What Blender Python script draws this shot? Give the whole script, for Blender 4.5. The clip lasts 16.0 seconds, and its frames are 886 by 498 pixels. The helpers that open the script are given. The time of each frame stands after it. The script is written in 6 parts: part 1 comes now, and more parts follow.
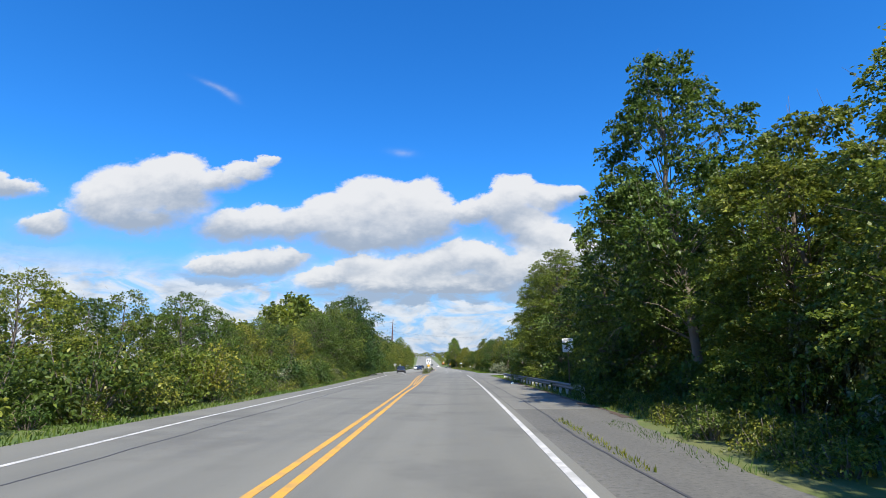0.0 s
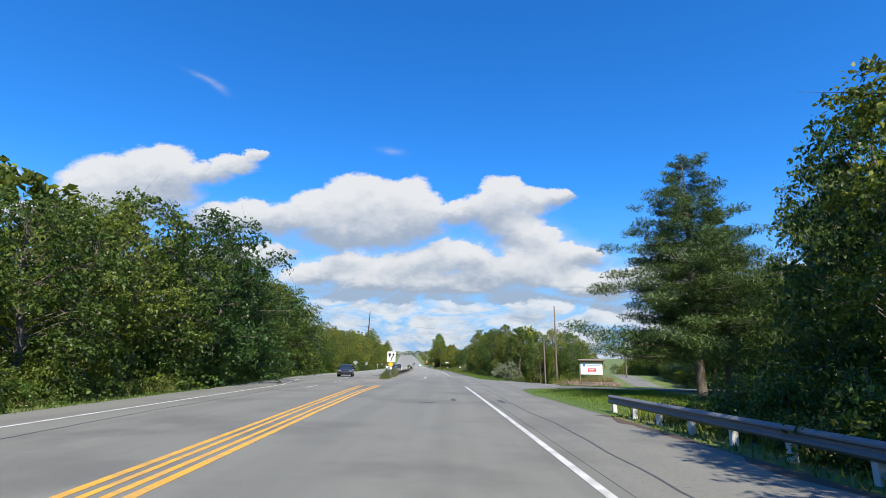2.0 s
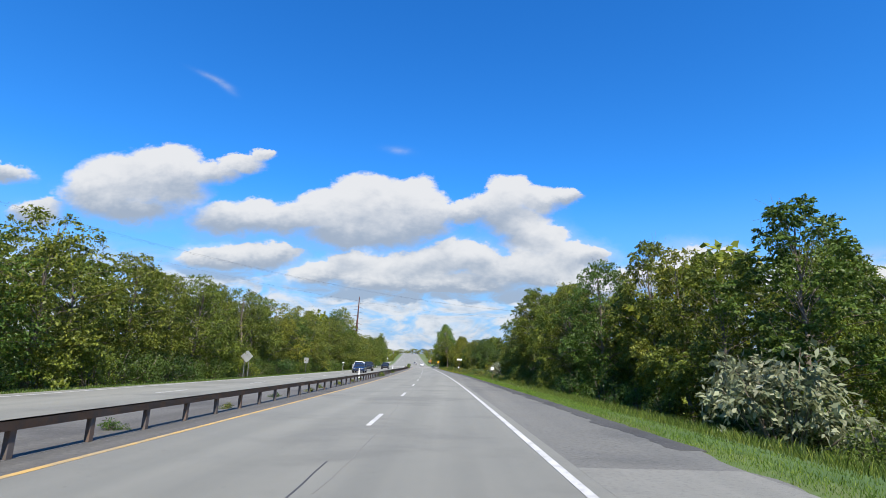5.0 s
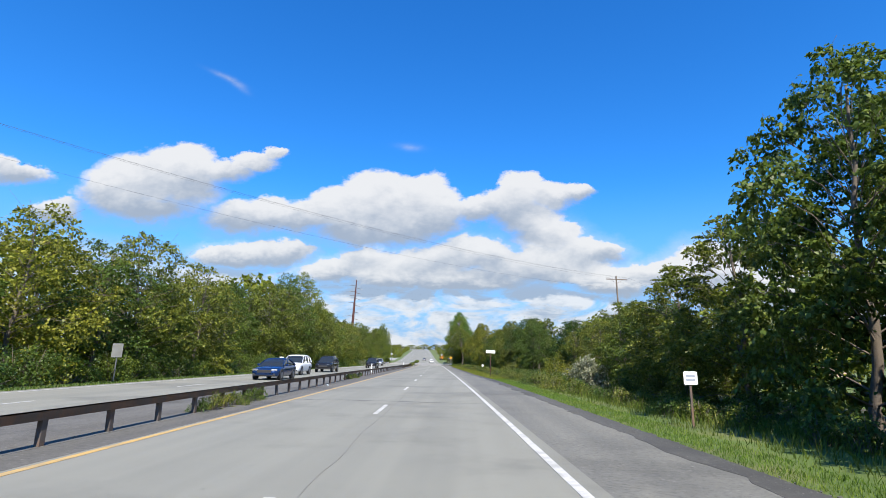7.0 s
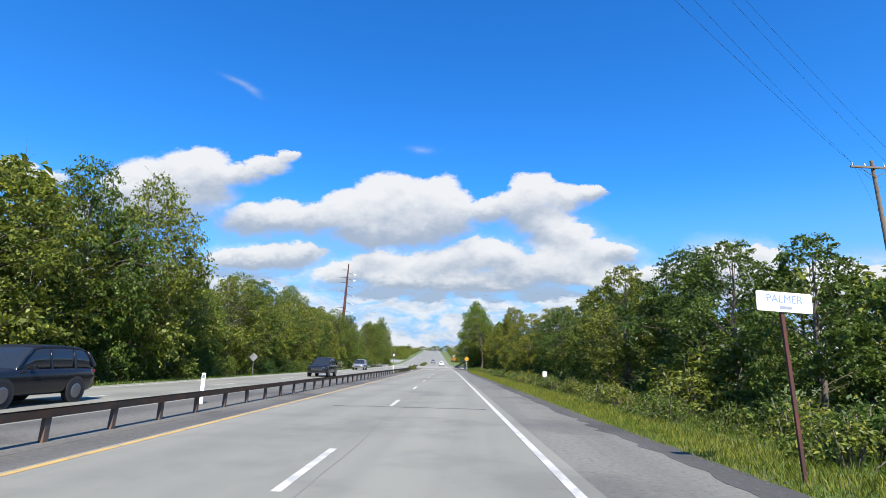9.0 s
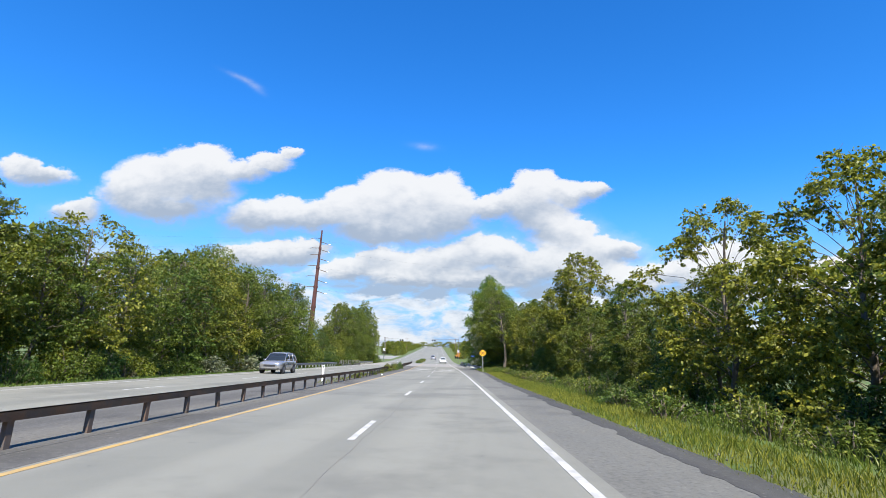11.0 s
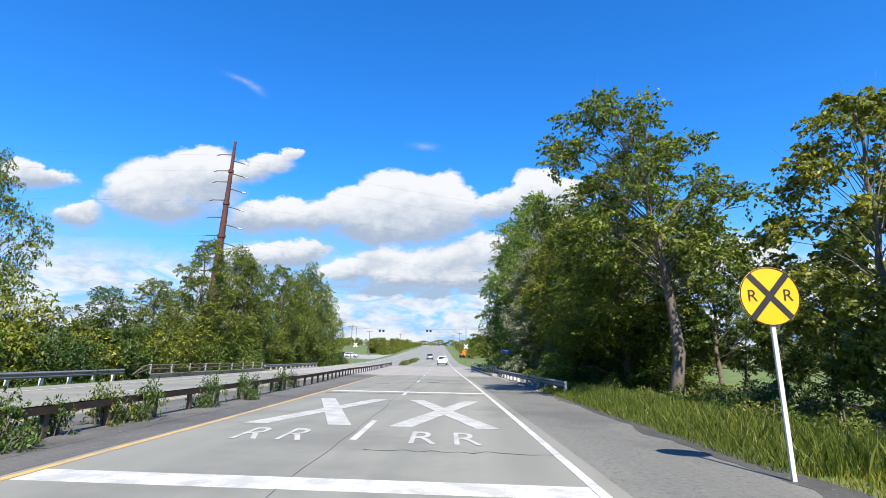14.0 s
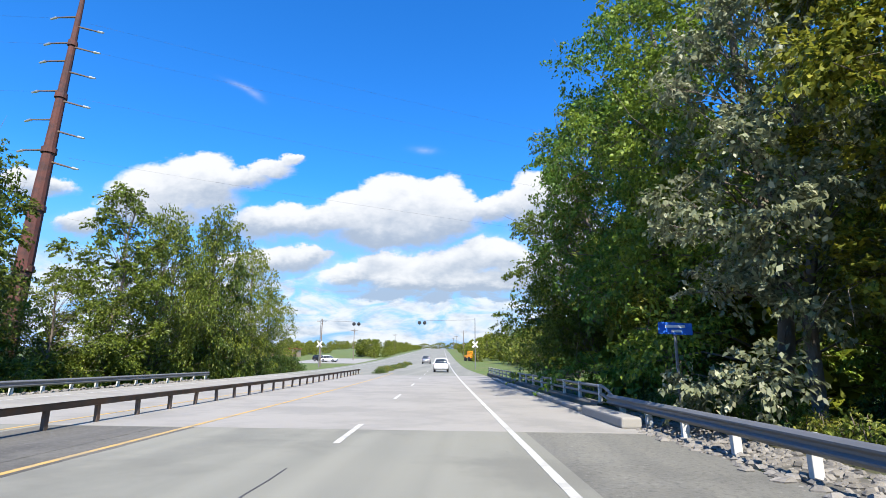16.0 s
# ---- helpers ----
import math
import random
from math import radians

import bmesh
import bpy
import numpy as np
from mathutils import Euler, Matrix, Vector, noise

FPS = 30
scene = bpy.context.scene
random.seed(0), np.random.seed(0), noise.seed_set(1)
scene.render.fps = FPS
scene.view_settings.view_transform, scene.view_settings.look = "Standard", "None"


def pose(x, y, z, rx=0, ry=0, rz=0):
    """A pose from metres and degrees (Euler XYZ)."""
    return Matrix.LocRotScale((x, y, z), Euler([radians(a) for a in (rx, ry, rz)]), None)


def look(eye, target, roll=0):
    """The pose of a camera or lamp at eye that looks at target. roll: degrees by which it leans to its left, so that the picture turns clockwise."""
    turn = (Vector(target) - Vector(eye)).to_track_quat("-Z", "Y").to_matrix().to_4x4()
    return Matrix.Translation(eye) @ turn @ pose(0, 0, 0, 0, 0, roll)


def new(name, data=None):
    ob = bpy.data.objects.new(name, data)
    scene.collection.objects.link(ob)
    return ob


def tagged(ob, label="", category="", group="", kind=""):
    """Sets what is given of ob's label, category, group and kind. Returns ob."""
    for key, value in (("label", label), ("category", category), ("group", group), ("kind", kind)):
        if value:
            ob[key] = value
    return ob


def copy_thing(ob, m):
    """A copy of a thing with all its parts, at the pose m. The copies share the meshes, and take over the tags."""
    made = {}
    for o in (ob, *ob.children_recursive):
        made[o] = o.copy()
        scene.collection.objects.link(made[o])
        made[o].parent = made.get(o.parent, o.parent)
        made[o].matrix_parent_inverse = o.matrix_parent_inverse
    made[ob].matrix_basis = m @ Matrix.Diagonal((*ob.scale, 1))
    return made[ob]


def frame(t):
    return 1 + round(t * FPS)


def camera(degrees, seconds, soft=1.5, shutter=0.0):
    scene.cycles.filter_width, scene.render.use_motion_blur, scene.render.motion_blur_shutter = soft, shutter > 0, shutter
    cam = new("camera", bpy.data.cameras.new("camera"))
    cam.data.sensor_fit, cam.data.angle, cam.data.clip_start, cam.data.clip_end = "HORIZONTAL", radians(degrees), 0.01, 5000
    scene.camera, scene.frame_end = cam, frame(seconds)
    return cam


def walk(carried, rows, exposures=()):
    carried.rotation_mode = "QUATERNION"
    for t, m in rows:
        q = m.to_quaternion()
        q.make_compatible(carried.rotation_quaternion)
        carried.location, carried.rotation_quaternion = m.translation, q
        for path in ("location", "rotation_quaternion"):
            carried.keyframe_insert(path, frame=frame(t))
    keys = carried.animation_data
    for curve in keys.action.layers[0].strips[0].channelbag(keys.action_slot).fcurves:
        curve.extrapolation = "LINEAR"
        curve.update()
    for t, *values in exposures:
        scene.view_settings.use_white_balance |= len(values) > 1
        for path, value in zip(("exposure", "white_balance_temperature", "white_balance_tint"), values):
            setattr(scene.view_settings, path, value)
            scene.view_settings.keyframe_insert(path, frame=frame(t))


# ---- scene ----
cam = camera(81.21, 16.0, soft=0.58)
EYE = 1.498
# seconds, x, y, yaw, pitch, roll
ROWS = [
    (0, 0.000, 0.000, 1.676, 12.738, 0.209),
    (0.5, -0.151, 12.053, 1.442, 12.706, -0.275),
    (1, -0.272, 24.100, 1.372, 12.607, -0.630),
    (1.5, -0.339, 36.135, 0.813, 12.505, -0.705),
    (2, -0.336, 48.161, -0.031, 12.727, -0.983),
    (2.5, -0.297, 60.171, -0.145, 12.439, -0.767),
    (3, -0.305, 72.167, 0.068, 12.486, -1.249),
    (3.5, -0.386, 84.104, 0.313, 12.429, -1.016),
    (4, -0.543, 95.901, 0.386, 12.636, -1.131),
    (6.5, -1.639, 154.826, 1.487, 12.424, -1.126),
    (7, -1.902, 166.452, 2.002, 12.223, -1.204),
    (7.5, -2.234, 177.883, 2.608, 12.331, -1.237),
    (8, -2.610, 189.228, 3.004, 12.345, -1.442),
    (8.5, -3.088, 200.547, 3.241, 12.193, -1.304),
    (9, -3.624, 211.839, 3.299, 12.443, -1.315),
    (11.5, -6.530, 267.987, 3.640, 12.036, -1.407),
    (12, -7.093, 278.774, 3.684, 12.093, -1.352),
    (12.5, -7.656, 289.031, 3.796, 12.101, -1.241),
    (13, -8.180, 298.884, 3.850, 12.179, -1.205),
    (13.5, -8.695, 308.490, 3.877, 12.046, -1.163),
    (14, -9.211, 317.843, 3.848, 12.043, -0.998),
    (14.5, -9.733, 326.888, 3.657, 12.287, -1.316),
    (15, -10.231, 335.899, 3.899, 12.325, -0.833),
    (15.5, -10.764, 345.062, 4.105, 12.341, -0.090),
    (16, -11.279, 354.218, 4.069, 12.435, -0.339),
]
walk(cam, [(t, pose(x, y, EYE, 90 + pitch, roll, yaw)) for t, x, y, yaw, pitch, roll in ROWS],
     ((0, 0.70), (3.5, 0.64), (7, 0.74), (9, 0.78), (12.5, 0.86), (14.5, 0.90), (15.5, 0.96), (16, 0.96)))

# ---- sky, clouds and sun ----
SUN_ELEVATION, SUN_AZIMUTH = 48.0, 165.0      # azimuth clockwise from +y (ahead): behind and a little to the right
SKY_STRENGTH, SUN_STRENGTH = 0.072, 5.0

world = bpy.data.worlds.new("world")
scene.world = world
world.use_nodes = True


class Nodes:
    """Short hand for building node trees."""

    def __init__(self, tree, fresh=True):
        self.tree = tree
        if fresh:
            tree.nodes.clear()

    def add(self, kind, **props):
        n = self.tree.nodes.new(kind)
        for key, value in props.items():
            if key == "operation":
                n.operation = value
            elif key == "blend_type":
                n.blend_type = value
            elif key == "data_type":
                n.data_type = value
            elif key == "noise_dimensions":
                n.noise_dimensions = value
        return n

    def link(self, a, b):
        self.tree.links.new(a, b)

    def put(self, socket, value):
        if hasattr(value, "links"):
            self.link(value, socket)
        else:
            socket.default_value = value

    def math(self, op, a, b=0.0, c=None, clamp=False):
        n = self.add("ShaderNodeMath", operation=op)
        n.use_clamp = clamp
        self.put(n.inputs[0], a)
        self.put(n.inputs[1], b)
        if c is not None:
            self.put(n.inputs[2], c)
        return n.outputs[0]

    def ramp(self, value, lo, hi, to_lo=0.0, to_hi=1.0, smooth=True):
        n = self.add("ShaderNodeMapRange")
        n.interpolation_type = "SMOOTHSTEP" if smooth else "LINEAR"
        self.put(n.inputs[0], value)
        for i, v in enumerate((lo, hi, to_lo, to_hi)):
            n.inputs[i + 1].default_value = v
        return n.outputs[0]

    def noise(self, vector, scale, detail=3.0, rough=0.55, distortion=0.0):
        n = self.add("ShaderNodeTexNoise")
        if vector is not None:
            self.link(vector, n.inputs["Vector"])
        n.inputs["Scale"].default_value = scale
        n.inputs["Detail"].default_value = detail
        n.inputs["Roughness"].default_value = rough
        n.inputs["Distortion"].default_value = distortion
        return n.outputs[0]

    def mix(self, fac, a, b, blend="MIX"):
        n = self.add("ShaderNodeMix", data_type="RGBA", blend_type=blend)
        self.put(n.inputs[0], fac)
        self.put(n.inputs[6], a)
        self.put(n.inputs[7], b)
        return n.outputs[2]


CLOUD_WEST = [(-0.666, 0.354, 0.126, 0.064), (-0.603, 0.392, 0.085, 0.045), (-0.709, 0.323, 0.098, 0.047), (-0.575, 0.349, 0.086, 0.052), (-0.646, 0.296, 0.095, 0.031), (-0.495, 0.374, 0.066, 0.027), (-0.437, 0.396, 0.048, 0.021), (-0.397, 0.416, 0.033, 0.014), (-0.847, 0.285, 0.063, 0.027), (-0.936, 0.367, 0.074, 0.026), (-0.991, 0.389, 0.05, 0.032)]
CLOUD_MIDDLE = [(-0.183, 0.33, 0.06, 0.048), (-0.083, 0.323, 0.069, 0.05), (-0.137, 0.281, 0.12, 0.054), (-0.247, 0.295, 0.072, 0.043), (-0.321, 0.279, 0.076, 0.033), (-0.448, 0.276, 0.07, 0.036), (-0.391, 0.284, 0.058, 0.033), (-0.035, 0.305, 0.032, 0.031), (-0.192, 0.248, 0.108, 0.026), (-0.073, 0.266, 0.066, 0.028)]
CLOUD_EAST = [(0.116, 0.342, 0.045, 0.038), (0.09, 0.31, 0.054, 0.031), (0.175, 0.331, 0.047, 0.027), (0.231, 0.338, 0.029, 0.019), (0.047, 0.298, 0.045, 0.024), (0.124, 0.284, 0.067, 0.037), (0.162, 0.249, 0.069, 0.03), (0.013, 0.294, 0.036, 0.019)]
CLOUD_LOW = [(-0.463, 0.195, 0.067, 0.02), (-0.389, 0.204, 0.071, 0.022), (-0.338, 0.214, 0.034, 0.015), (-0.244, 0.169, 0.059, 0.023), (-0.201, 0.198, 0.038, 0.019), (-0.144, 0.177, 0.081, 0.029), (-0.055, 0.189, 0.078, 0.029), (0.023, 0.207, 0.069, 0.032), (-0.043, 0.156, 0.188, 0.02), (0.09, 0.186, 0.073, 0.029), (0.161, 0.198, 0.051, 0.027), (0.233, 0.208, 0.066, 0.031), (0.286, 0.215, 0.026, 0.02), (0.183, 0.171, 0.085, 0.02), (0.296, 0.155, 0.071, 0.024), (0.356, 0.176, 0.043, 0.014)]
CLOUD_FAR = [(0.481, 0.195, 0.064, 0.041), (0.548, 0.204, 0.029, 0.032), (0.434, 0.177, 0.062, 0.027), (0.511, 0.158, 0.079, 0.036), (0.377, 0.165, 0.077, 0.019), (0.611, 0.156, 0.083, 0.024), (0.691, 0.182, 0.061, 0.019), (0.776, 0.17, 0.066, 0.024), (0.855, 0.185, 0.07, 0.022), (0.719, 0.147, 0.141, 0.024), (0.575, 0.122, 0.119, 0.017), (0.294, 0.154, 0.061, 0.018)]
CLOUD_WISP = [(-0.520, 0.592, 0.034, 0.006, 0.45), (-0.490, 0.574, 0.02, 0.008, 0.7), (-0.113, 0.432, 0.024, 0.007, 0.1)]


def make_sky():
    n = Nodes(world.node_tree)
    out, back = n.add("ShaderNodeOutputWorld"), n.add("ShaderNodeBackground")
    n.link(back.outputs[0], out.inputs[0])
    back.inputs[1].default_value = SKY_STRENGTH
    sky = n.add("ShaderNodeTexSky")
    sky.sky_type, sky.sun_disc = "NISHITA", False
    sky.sun_elevation, sky.sun_rotation = radians(SUN_ELEVATION), radians(SUN_AZIMUTH)
    sky.air_density, sky.dust_density, sky.ozone_density = 1.0, 0.15, 2.2
    way = n.add("ShaderNodeTexCoord").outputs["Generated"]
    split = n.add("ShaderNodeSeparateXYZ")
    n.link(way, split.inputs[0])
    x, y, z = split.outputs
    ahead = n.math("MAXIMUM", y, 0.02)
    u, v = n.math("DIVIDE", x, ahead), n.math("DIVIDE", z, ahead)
    plane = n.add("ShaderNodeCombineXYZ")
    n.link(u, plane.inputs[0])
    n.link(n.math("MULTIPLY", v, 1.5), plane.inputs[1])
    flat = plane.outputs[0]
    # the outlines are broken up by shifting the place before the puffs are laid
    swirl = n.add("ShaderNodeTexNoise")
    n.link(flat, swirl.inputs["Vector"])
    swirl.inputs["Scale"].default_value, swirl.inputs["Detail"].default_value, swirl.inputs["Roughness"].default_value = 13.0, 7.0, 0.66
    turn = n.add("ShaderNodeSeparateXYZ")
    n.link(swirl.outputs[1], turn.inputs[0])
    wu = n.math("MULTIPLY_ADD", n.math("SUBTRACT", turn.outputs[0], 0.5), 0.075, u)
    wv = n.math("MULTIPLY_ADD", n.math("SUBTRACT", turn.outputs[1], 0.5), 0.055, v)
    puff = n.math("SUBTRACT", n.noise(flat, 8.0, 7.0, 0.6), 0.5)
    bulge = n.math("SUBTRACT", n.noise(flat, 26.0, 6.0, 0.6, 0.3), 0.5)
    body, mass, lift = None, None, None
    for group, weight in ((CLOUD_WEST, 1.0), (CLOUD_MIDDLE, 1.12), (CLOUD_EAST, 1.1), (CLOUD_LOW, 1.24), (CLOUD_FAR, 1.14)):
        for cu, cv, ru, rv in group:
            du = n.math("MULTIPLY", n.math("SUBTRACT", wu, cu), 1 / ru)
            dv = n.math("MULTIPLY", n.math("SUBTRACT", wv, cv), 1 / rv)
            d2 = n.math("MULTIPLY_ADD", du, du, n.math("MULTIPLY", dv, dv))
            cone = n.math("SUBTRACT", weight, n.math("SQRT", d2))
            body = cone if body is None else n.math("SMOOTH_MAX", body, cone, 0.2)
            w = n.math("EXPONENT", n.math("MULTIPLY", d2, -1.0))
            up = n.math("MULTIPLY", w, dv)
            mass = w if mass is None else n.math("ADD", mass, w)
            lift = up if lift is None else n.math("ADD", lift, up)
    height = n.math("DIVIDE", lift, n.math("MAXIMUM", mass, 0.02))
    field = n.math("ADD", body, n.math("MULTIPLY", puff, 0.9))
    # crisp tops, frayed and thinner undersides
    cover = n.mix(n.ramp(height, -0.35, 0.25), n.ramp(field, -0.30, 0.50), n.ramp(field, -0.12, 0.16))
    # bright tops, bluish-grey undersides
    light = n.math("ADD", n.math("MULTIPLY", height, n.ramp(body, -0.8, -0.15)), n.math("MULTIPLY", bulge, 0.7))
    light = n.math("ADD", light, n.math("MULTIPLY", puff, 1.3))
    # thin veil between the puffs
    veil = n.math("MULTIPLY", n.math("MULTIPLY", n.ramp(field, -0.75, 0.1), n.ramp(v, 0.34, 0.18)), 0.4)
    cover = n.math("MAXIMUM", cover, veil)
    # thin broken layers low over the horizon, all round
    az = n.math("ARCTAN2", x, y)
    band = n.add("ShaderNodeCombineXYZ")
    n.link(n.math("MULTIPLY", az, 4.5), band.inputs[0])
    n.link(n.math("MULTIPLY", z, 12.0), band.inputs[1])
    banks = n.noise(band.outputs[0], 2.1, 7.0, 0.6, 0.7)
    haze = n.math("MULTIPLY", n.ramp(z, 0.20, 0.13), n.ramp(banks, 0.34, 0.56))
    # one faint wisp of high cloud
    wisp = None
    for cu, cv, ru, rv, tilt in CLOUD_WISP:
        du, dv = n.math("SUBTRACT", u, cu), n.math("SUBTRACT", v, cv)
        dv = n.math("ADD", dv, n.math("MULTIPLY", du, tilt))
        du, dv = n.math("MULTIPLY", du, 1 / ru), n.math("MULTIPLY", dv, 1 / rv)
        w = n.math("EXPONENT", n.math("MULTIPLY", n.math("MULTIPLY_ADD", du, du, n.math("MULTIPLY", dv, dv)), -1.0))
        wisp = w if wisp is None else n.math("ADD", wisp, w)
    wisp = n.math("MULTIPLY", n.math("MULTIPLY", wisp, 0.21), n.math("MULTIPLY_ADD", bulge, 2.5, 1.0))
    cover = n.math("MAXIMUM", n.math("MAXIMUM", cover, n.math("MULTIPLY", haze, 0.88)), wisp)
    low_grey = n.math("MULTIPLY", n.math("SUBTRACT", n.noise(band.outputs[0], 3.3, 6.0, 0.62, 0.4), 0.40), n.ramp(z, 0.19, 0.12, 0.0, 2.8))
    tint = n.mix(n.ramp(n.math("ADD", light, low_grey), -0.60, 0.55), (3.3, 3.9, 4.8, 1), (7.3, 7.35, 7.4, 1))
    hue = n.add("ShaderNodeHueSaturation")
    hue.inputs["Saturation"].default_value = 1.3
    hue.inputs["Value"].default_value = 1.52
    n.link(sky.outputs[0], hue.inputs["Color"])
    clear = n.mix(n.ramp(z, 0.0, 0.34), (2.35, 4.3, 7.3, 1), n.mix(1.0, hue.outputs[0], (0.42, 0.97, 1.38, 1), "MULTIPLY"))
    n.link(n.mix(n.math("MULTIPLY", cover, 0.96, clamp=True), clear, tint), back.inputs[0])


make_sky()
sun = new("sun", bpy.data.lights.new("sun", "SUN"))
sun.data.energy, sun.data.angle, sun.data.color = SUN_STRENGTH, radians(0.53), (1.0, 0.93, 0.82)
sun_way = Vector((math.sin(radians(SUN_AZIMUTH)) * math.cos(radians(SUN_ELEVATION)), math.cos(radians(SUN_AZIMUTH)) * math.cos(radians(SUN_ELEVATION)), math.sin(radians(SUN_ELEVATION))))
sun.matrix_world = look(sun_way * 60, (0, 0, 0))

# ---- materials ----
def material(name, base, rough=0.8, metal=0.0, spread=0.25, scale=3.0, fine=60.0, bump=0.0, bump_scale=80.0, by_object=0.0, by_island=0.0, second=None, second_scale=0.6, spec=0.5):
    """A principled material with colour variation at two scales, an optional second colour in patches, relief and per-piece variation."""
    mat = bpy.data.materials.new(name)
    mat.use_nodes = True
    n = Nodes(mat.node_tree)
    out, bsdf = n.add("ShaderNodeOutputMaterial"), n.add("ShaderNodeBsdfPrincipled")
    n.link(bsdf.outputs[0], out.inputs[0])
    bsdf.inputs["Metallic"].default_value = metal
    bsdf.inputs["Specular IOR Level"].default_value = spec
    place = n.add("ShaderNodeNewGeometry")
    at = place.outputs["Position"]
    coarse, grain = n.noise(at, scale, 4.0), n.noise(at, fine, 3.0)
    colour = (*base, 1)
    if second is not None:
        colour = n.mix(n.ramp(n.noise(at, second_scale, 5.0, 0.65), 0.42, 0.62), colour, (*second, 1))
    value = n.math("ADD", n.math("MULTIPLY", n.math("SUBTRACT", coarse, 0.5), 2 * spread), n.math("MULTIPLY", n.math("SUBTRACT", grain, 0.5), spread))
    value = n.math("ADD", value, 1.0)
    if by_object:
        info = n.add("ShaderNodeObjectInfo").outputs["Random"]
        value = n.math("ADD", value, n.math("MULTIPLY", n.math("SUBTRACT", info, 0.5), 2 * by_object))
    if by_island:
        value = n.math("ADD", value, n.math("MULTIPLY", n.math("SUBTRACT", place.outputs["Random Per Island"], 0.5), 2 * by_island))
    scaled = n.add("ShaderNodeVectorMath")
    scaled.operation = "SCALE"
    n.put(scaled.inputs[0], colour if hasattr(colour, "links") else base)
    n.link(n.math("MAXIMUM", value, 0.05), scaled.inputs["Scale"])
    n.link(scaled.outputs[0], bsdf.inputs["Base Color"])
    n.link(n.ramp(coarse, 0.2, 0.8, max(rough - 0.1, 0.02), min(rough + 0.1, 1.0), False), bsdf.inputs["Roughness"])
    if bump:
        relief = n.add("ShaderNodeBump")
        relief.inputs["Strength"].default_value = bump
        relief.inputs["Distance"].default_value = 0.02
        n.link(n.noise(at, bump_scale, 4.0), relief.inputs["Height"])
        n.link(relief.outputs[0], bsdf.inputs["Normal"])
    return mat


def leaf_material(name, base, warm, see_through=0.40, warm_share=0.25, rough=0.45, varied=1.0):
    """Leaves: colour from leaf to leaf and tree to tree, some light let through."""
    mat = bpy.data.materials.new(name)
    mat.use_nodes = True
    n = Nodes(mat.node_tree)
    out, bsdf, thin, both = n.add("ShaderNodeOutputMaterial"), n.add("ShaderNodeBsdfPrincipled"), n.add("ShaderNodeBsdfTranslucent"), n.add("ShaderNodeMixShader")
    geo, info = n.add("ShaderNodeNewGeometry"), n.add("ShaderNodeObjectInfo")
    patch = n.noise(geo.outputs["Position"], 0.55, 3.0)
    pick = n.math("ADD", n.math("MULTIPLY", geo.outputs["Random Per Island"], 0.55), n.math("ADD", n.math("MULTIPLY", info.outputs["Random"], 0.35), n.math("MULTIPLY", n.math("SUBTRACT", patch, 0.5), 0.9)))
    colour = n.mix(n.ramp(pick, 0.75 - warm_share, 1.15 - warm_share), (*base, 1), (*warm, 1))
    tree = info.outputs["Random"]
    deeper, paler = n.mix(1.0, colour, (0.62, 0.80, 0.95, 1), "MULTIPLY"), n.mix(1.0, colour, (1.22, 1.14, 0.9, 1), "MULTIPLY")
    colour = n.mix(n.ramp(tree, 0.45, 0.10, 0.0, varied), colour, deeper)
    colour = n.mix(n.ramp(tree, 0.62, 0.95, 0.0, varied), colour, paler)
    scaled = n.add("ShaderNodeVectorMath")
    scaled.operation = "SCALE"
    n.put(scaled.inputs[0], colour)
    n.link(n.math("MULTIPLY_ADD", geo.outputs["Random Per Island"], 0.9, 0.6), scaled.inputs["Scale"])
    n.link(scaled.outputs[0], bsdf.inputs["Base Color"])
    bsdf.inputs["Roughness"].default_value = rough
    bsdf.inputs["Specular IOR Level"].default_value = 0.35
    n.link(scaled.outputs[0], thin.inputs[0])
    both.inputs[0].default_value = see_through
    n.link(bsdf.outputs[0], both.inputs[1])
    n.link(thin.outputs[0], both.inputs[2])
    n.link(both.outputs[0], out.inputs[0])
    return mat


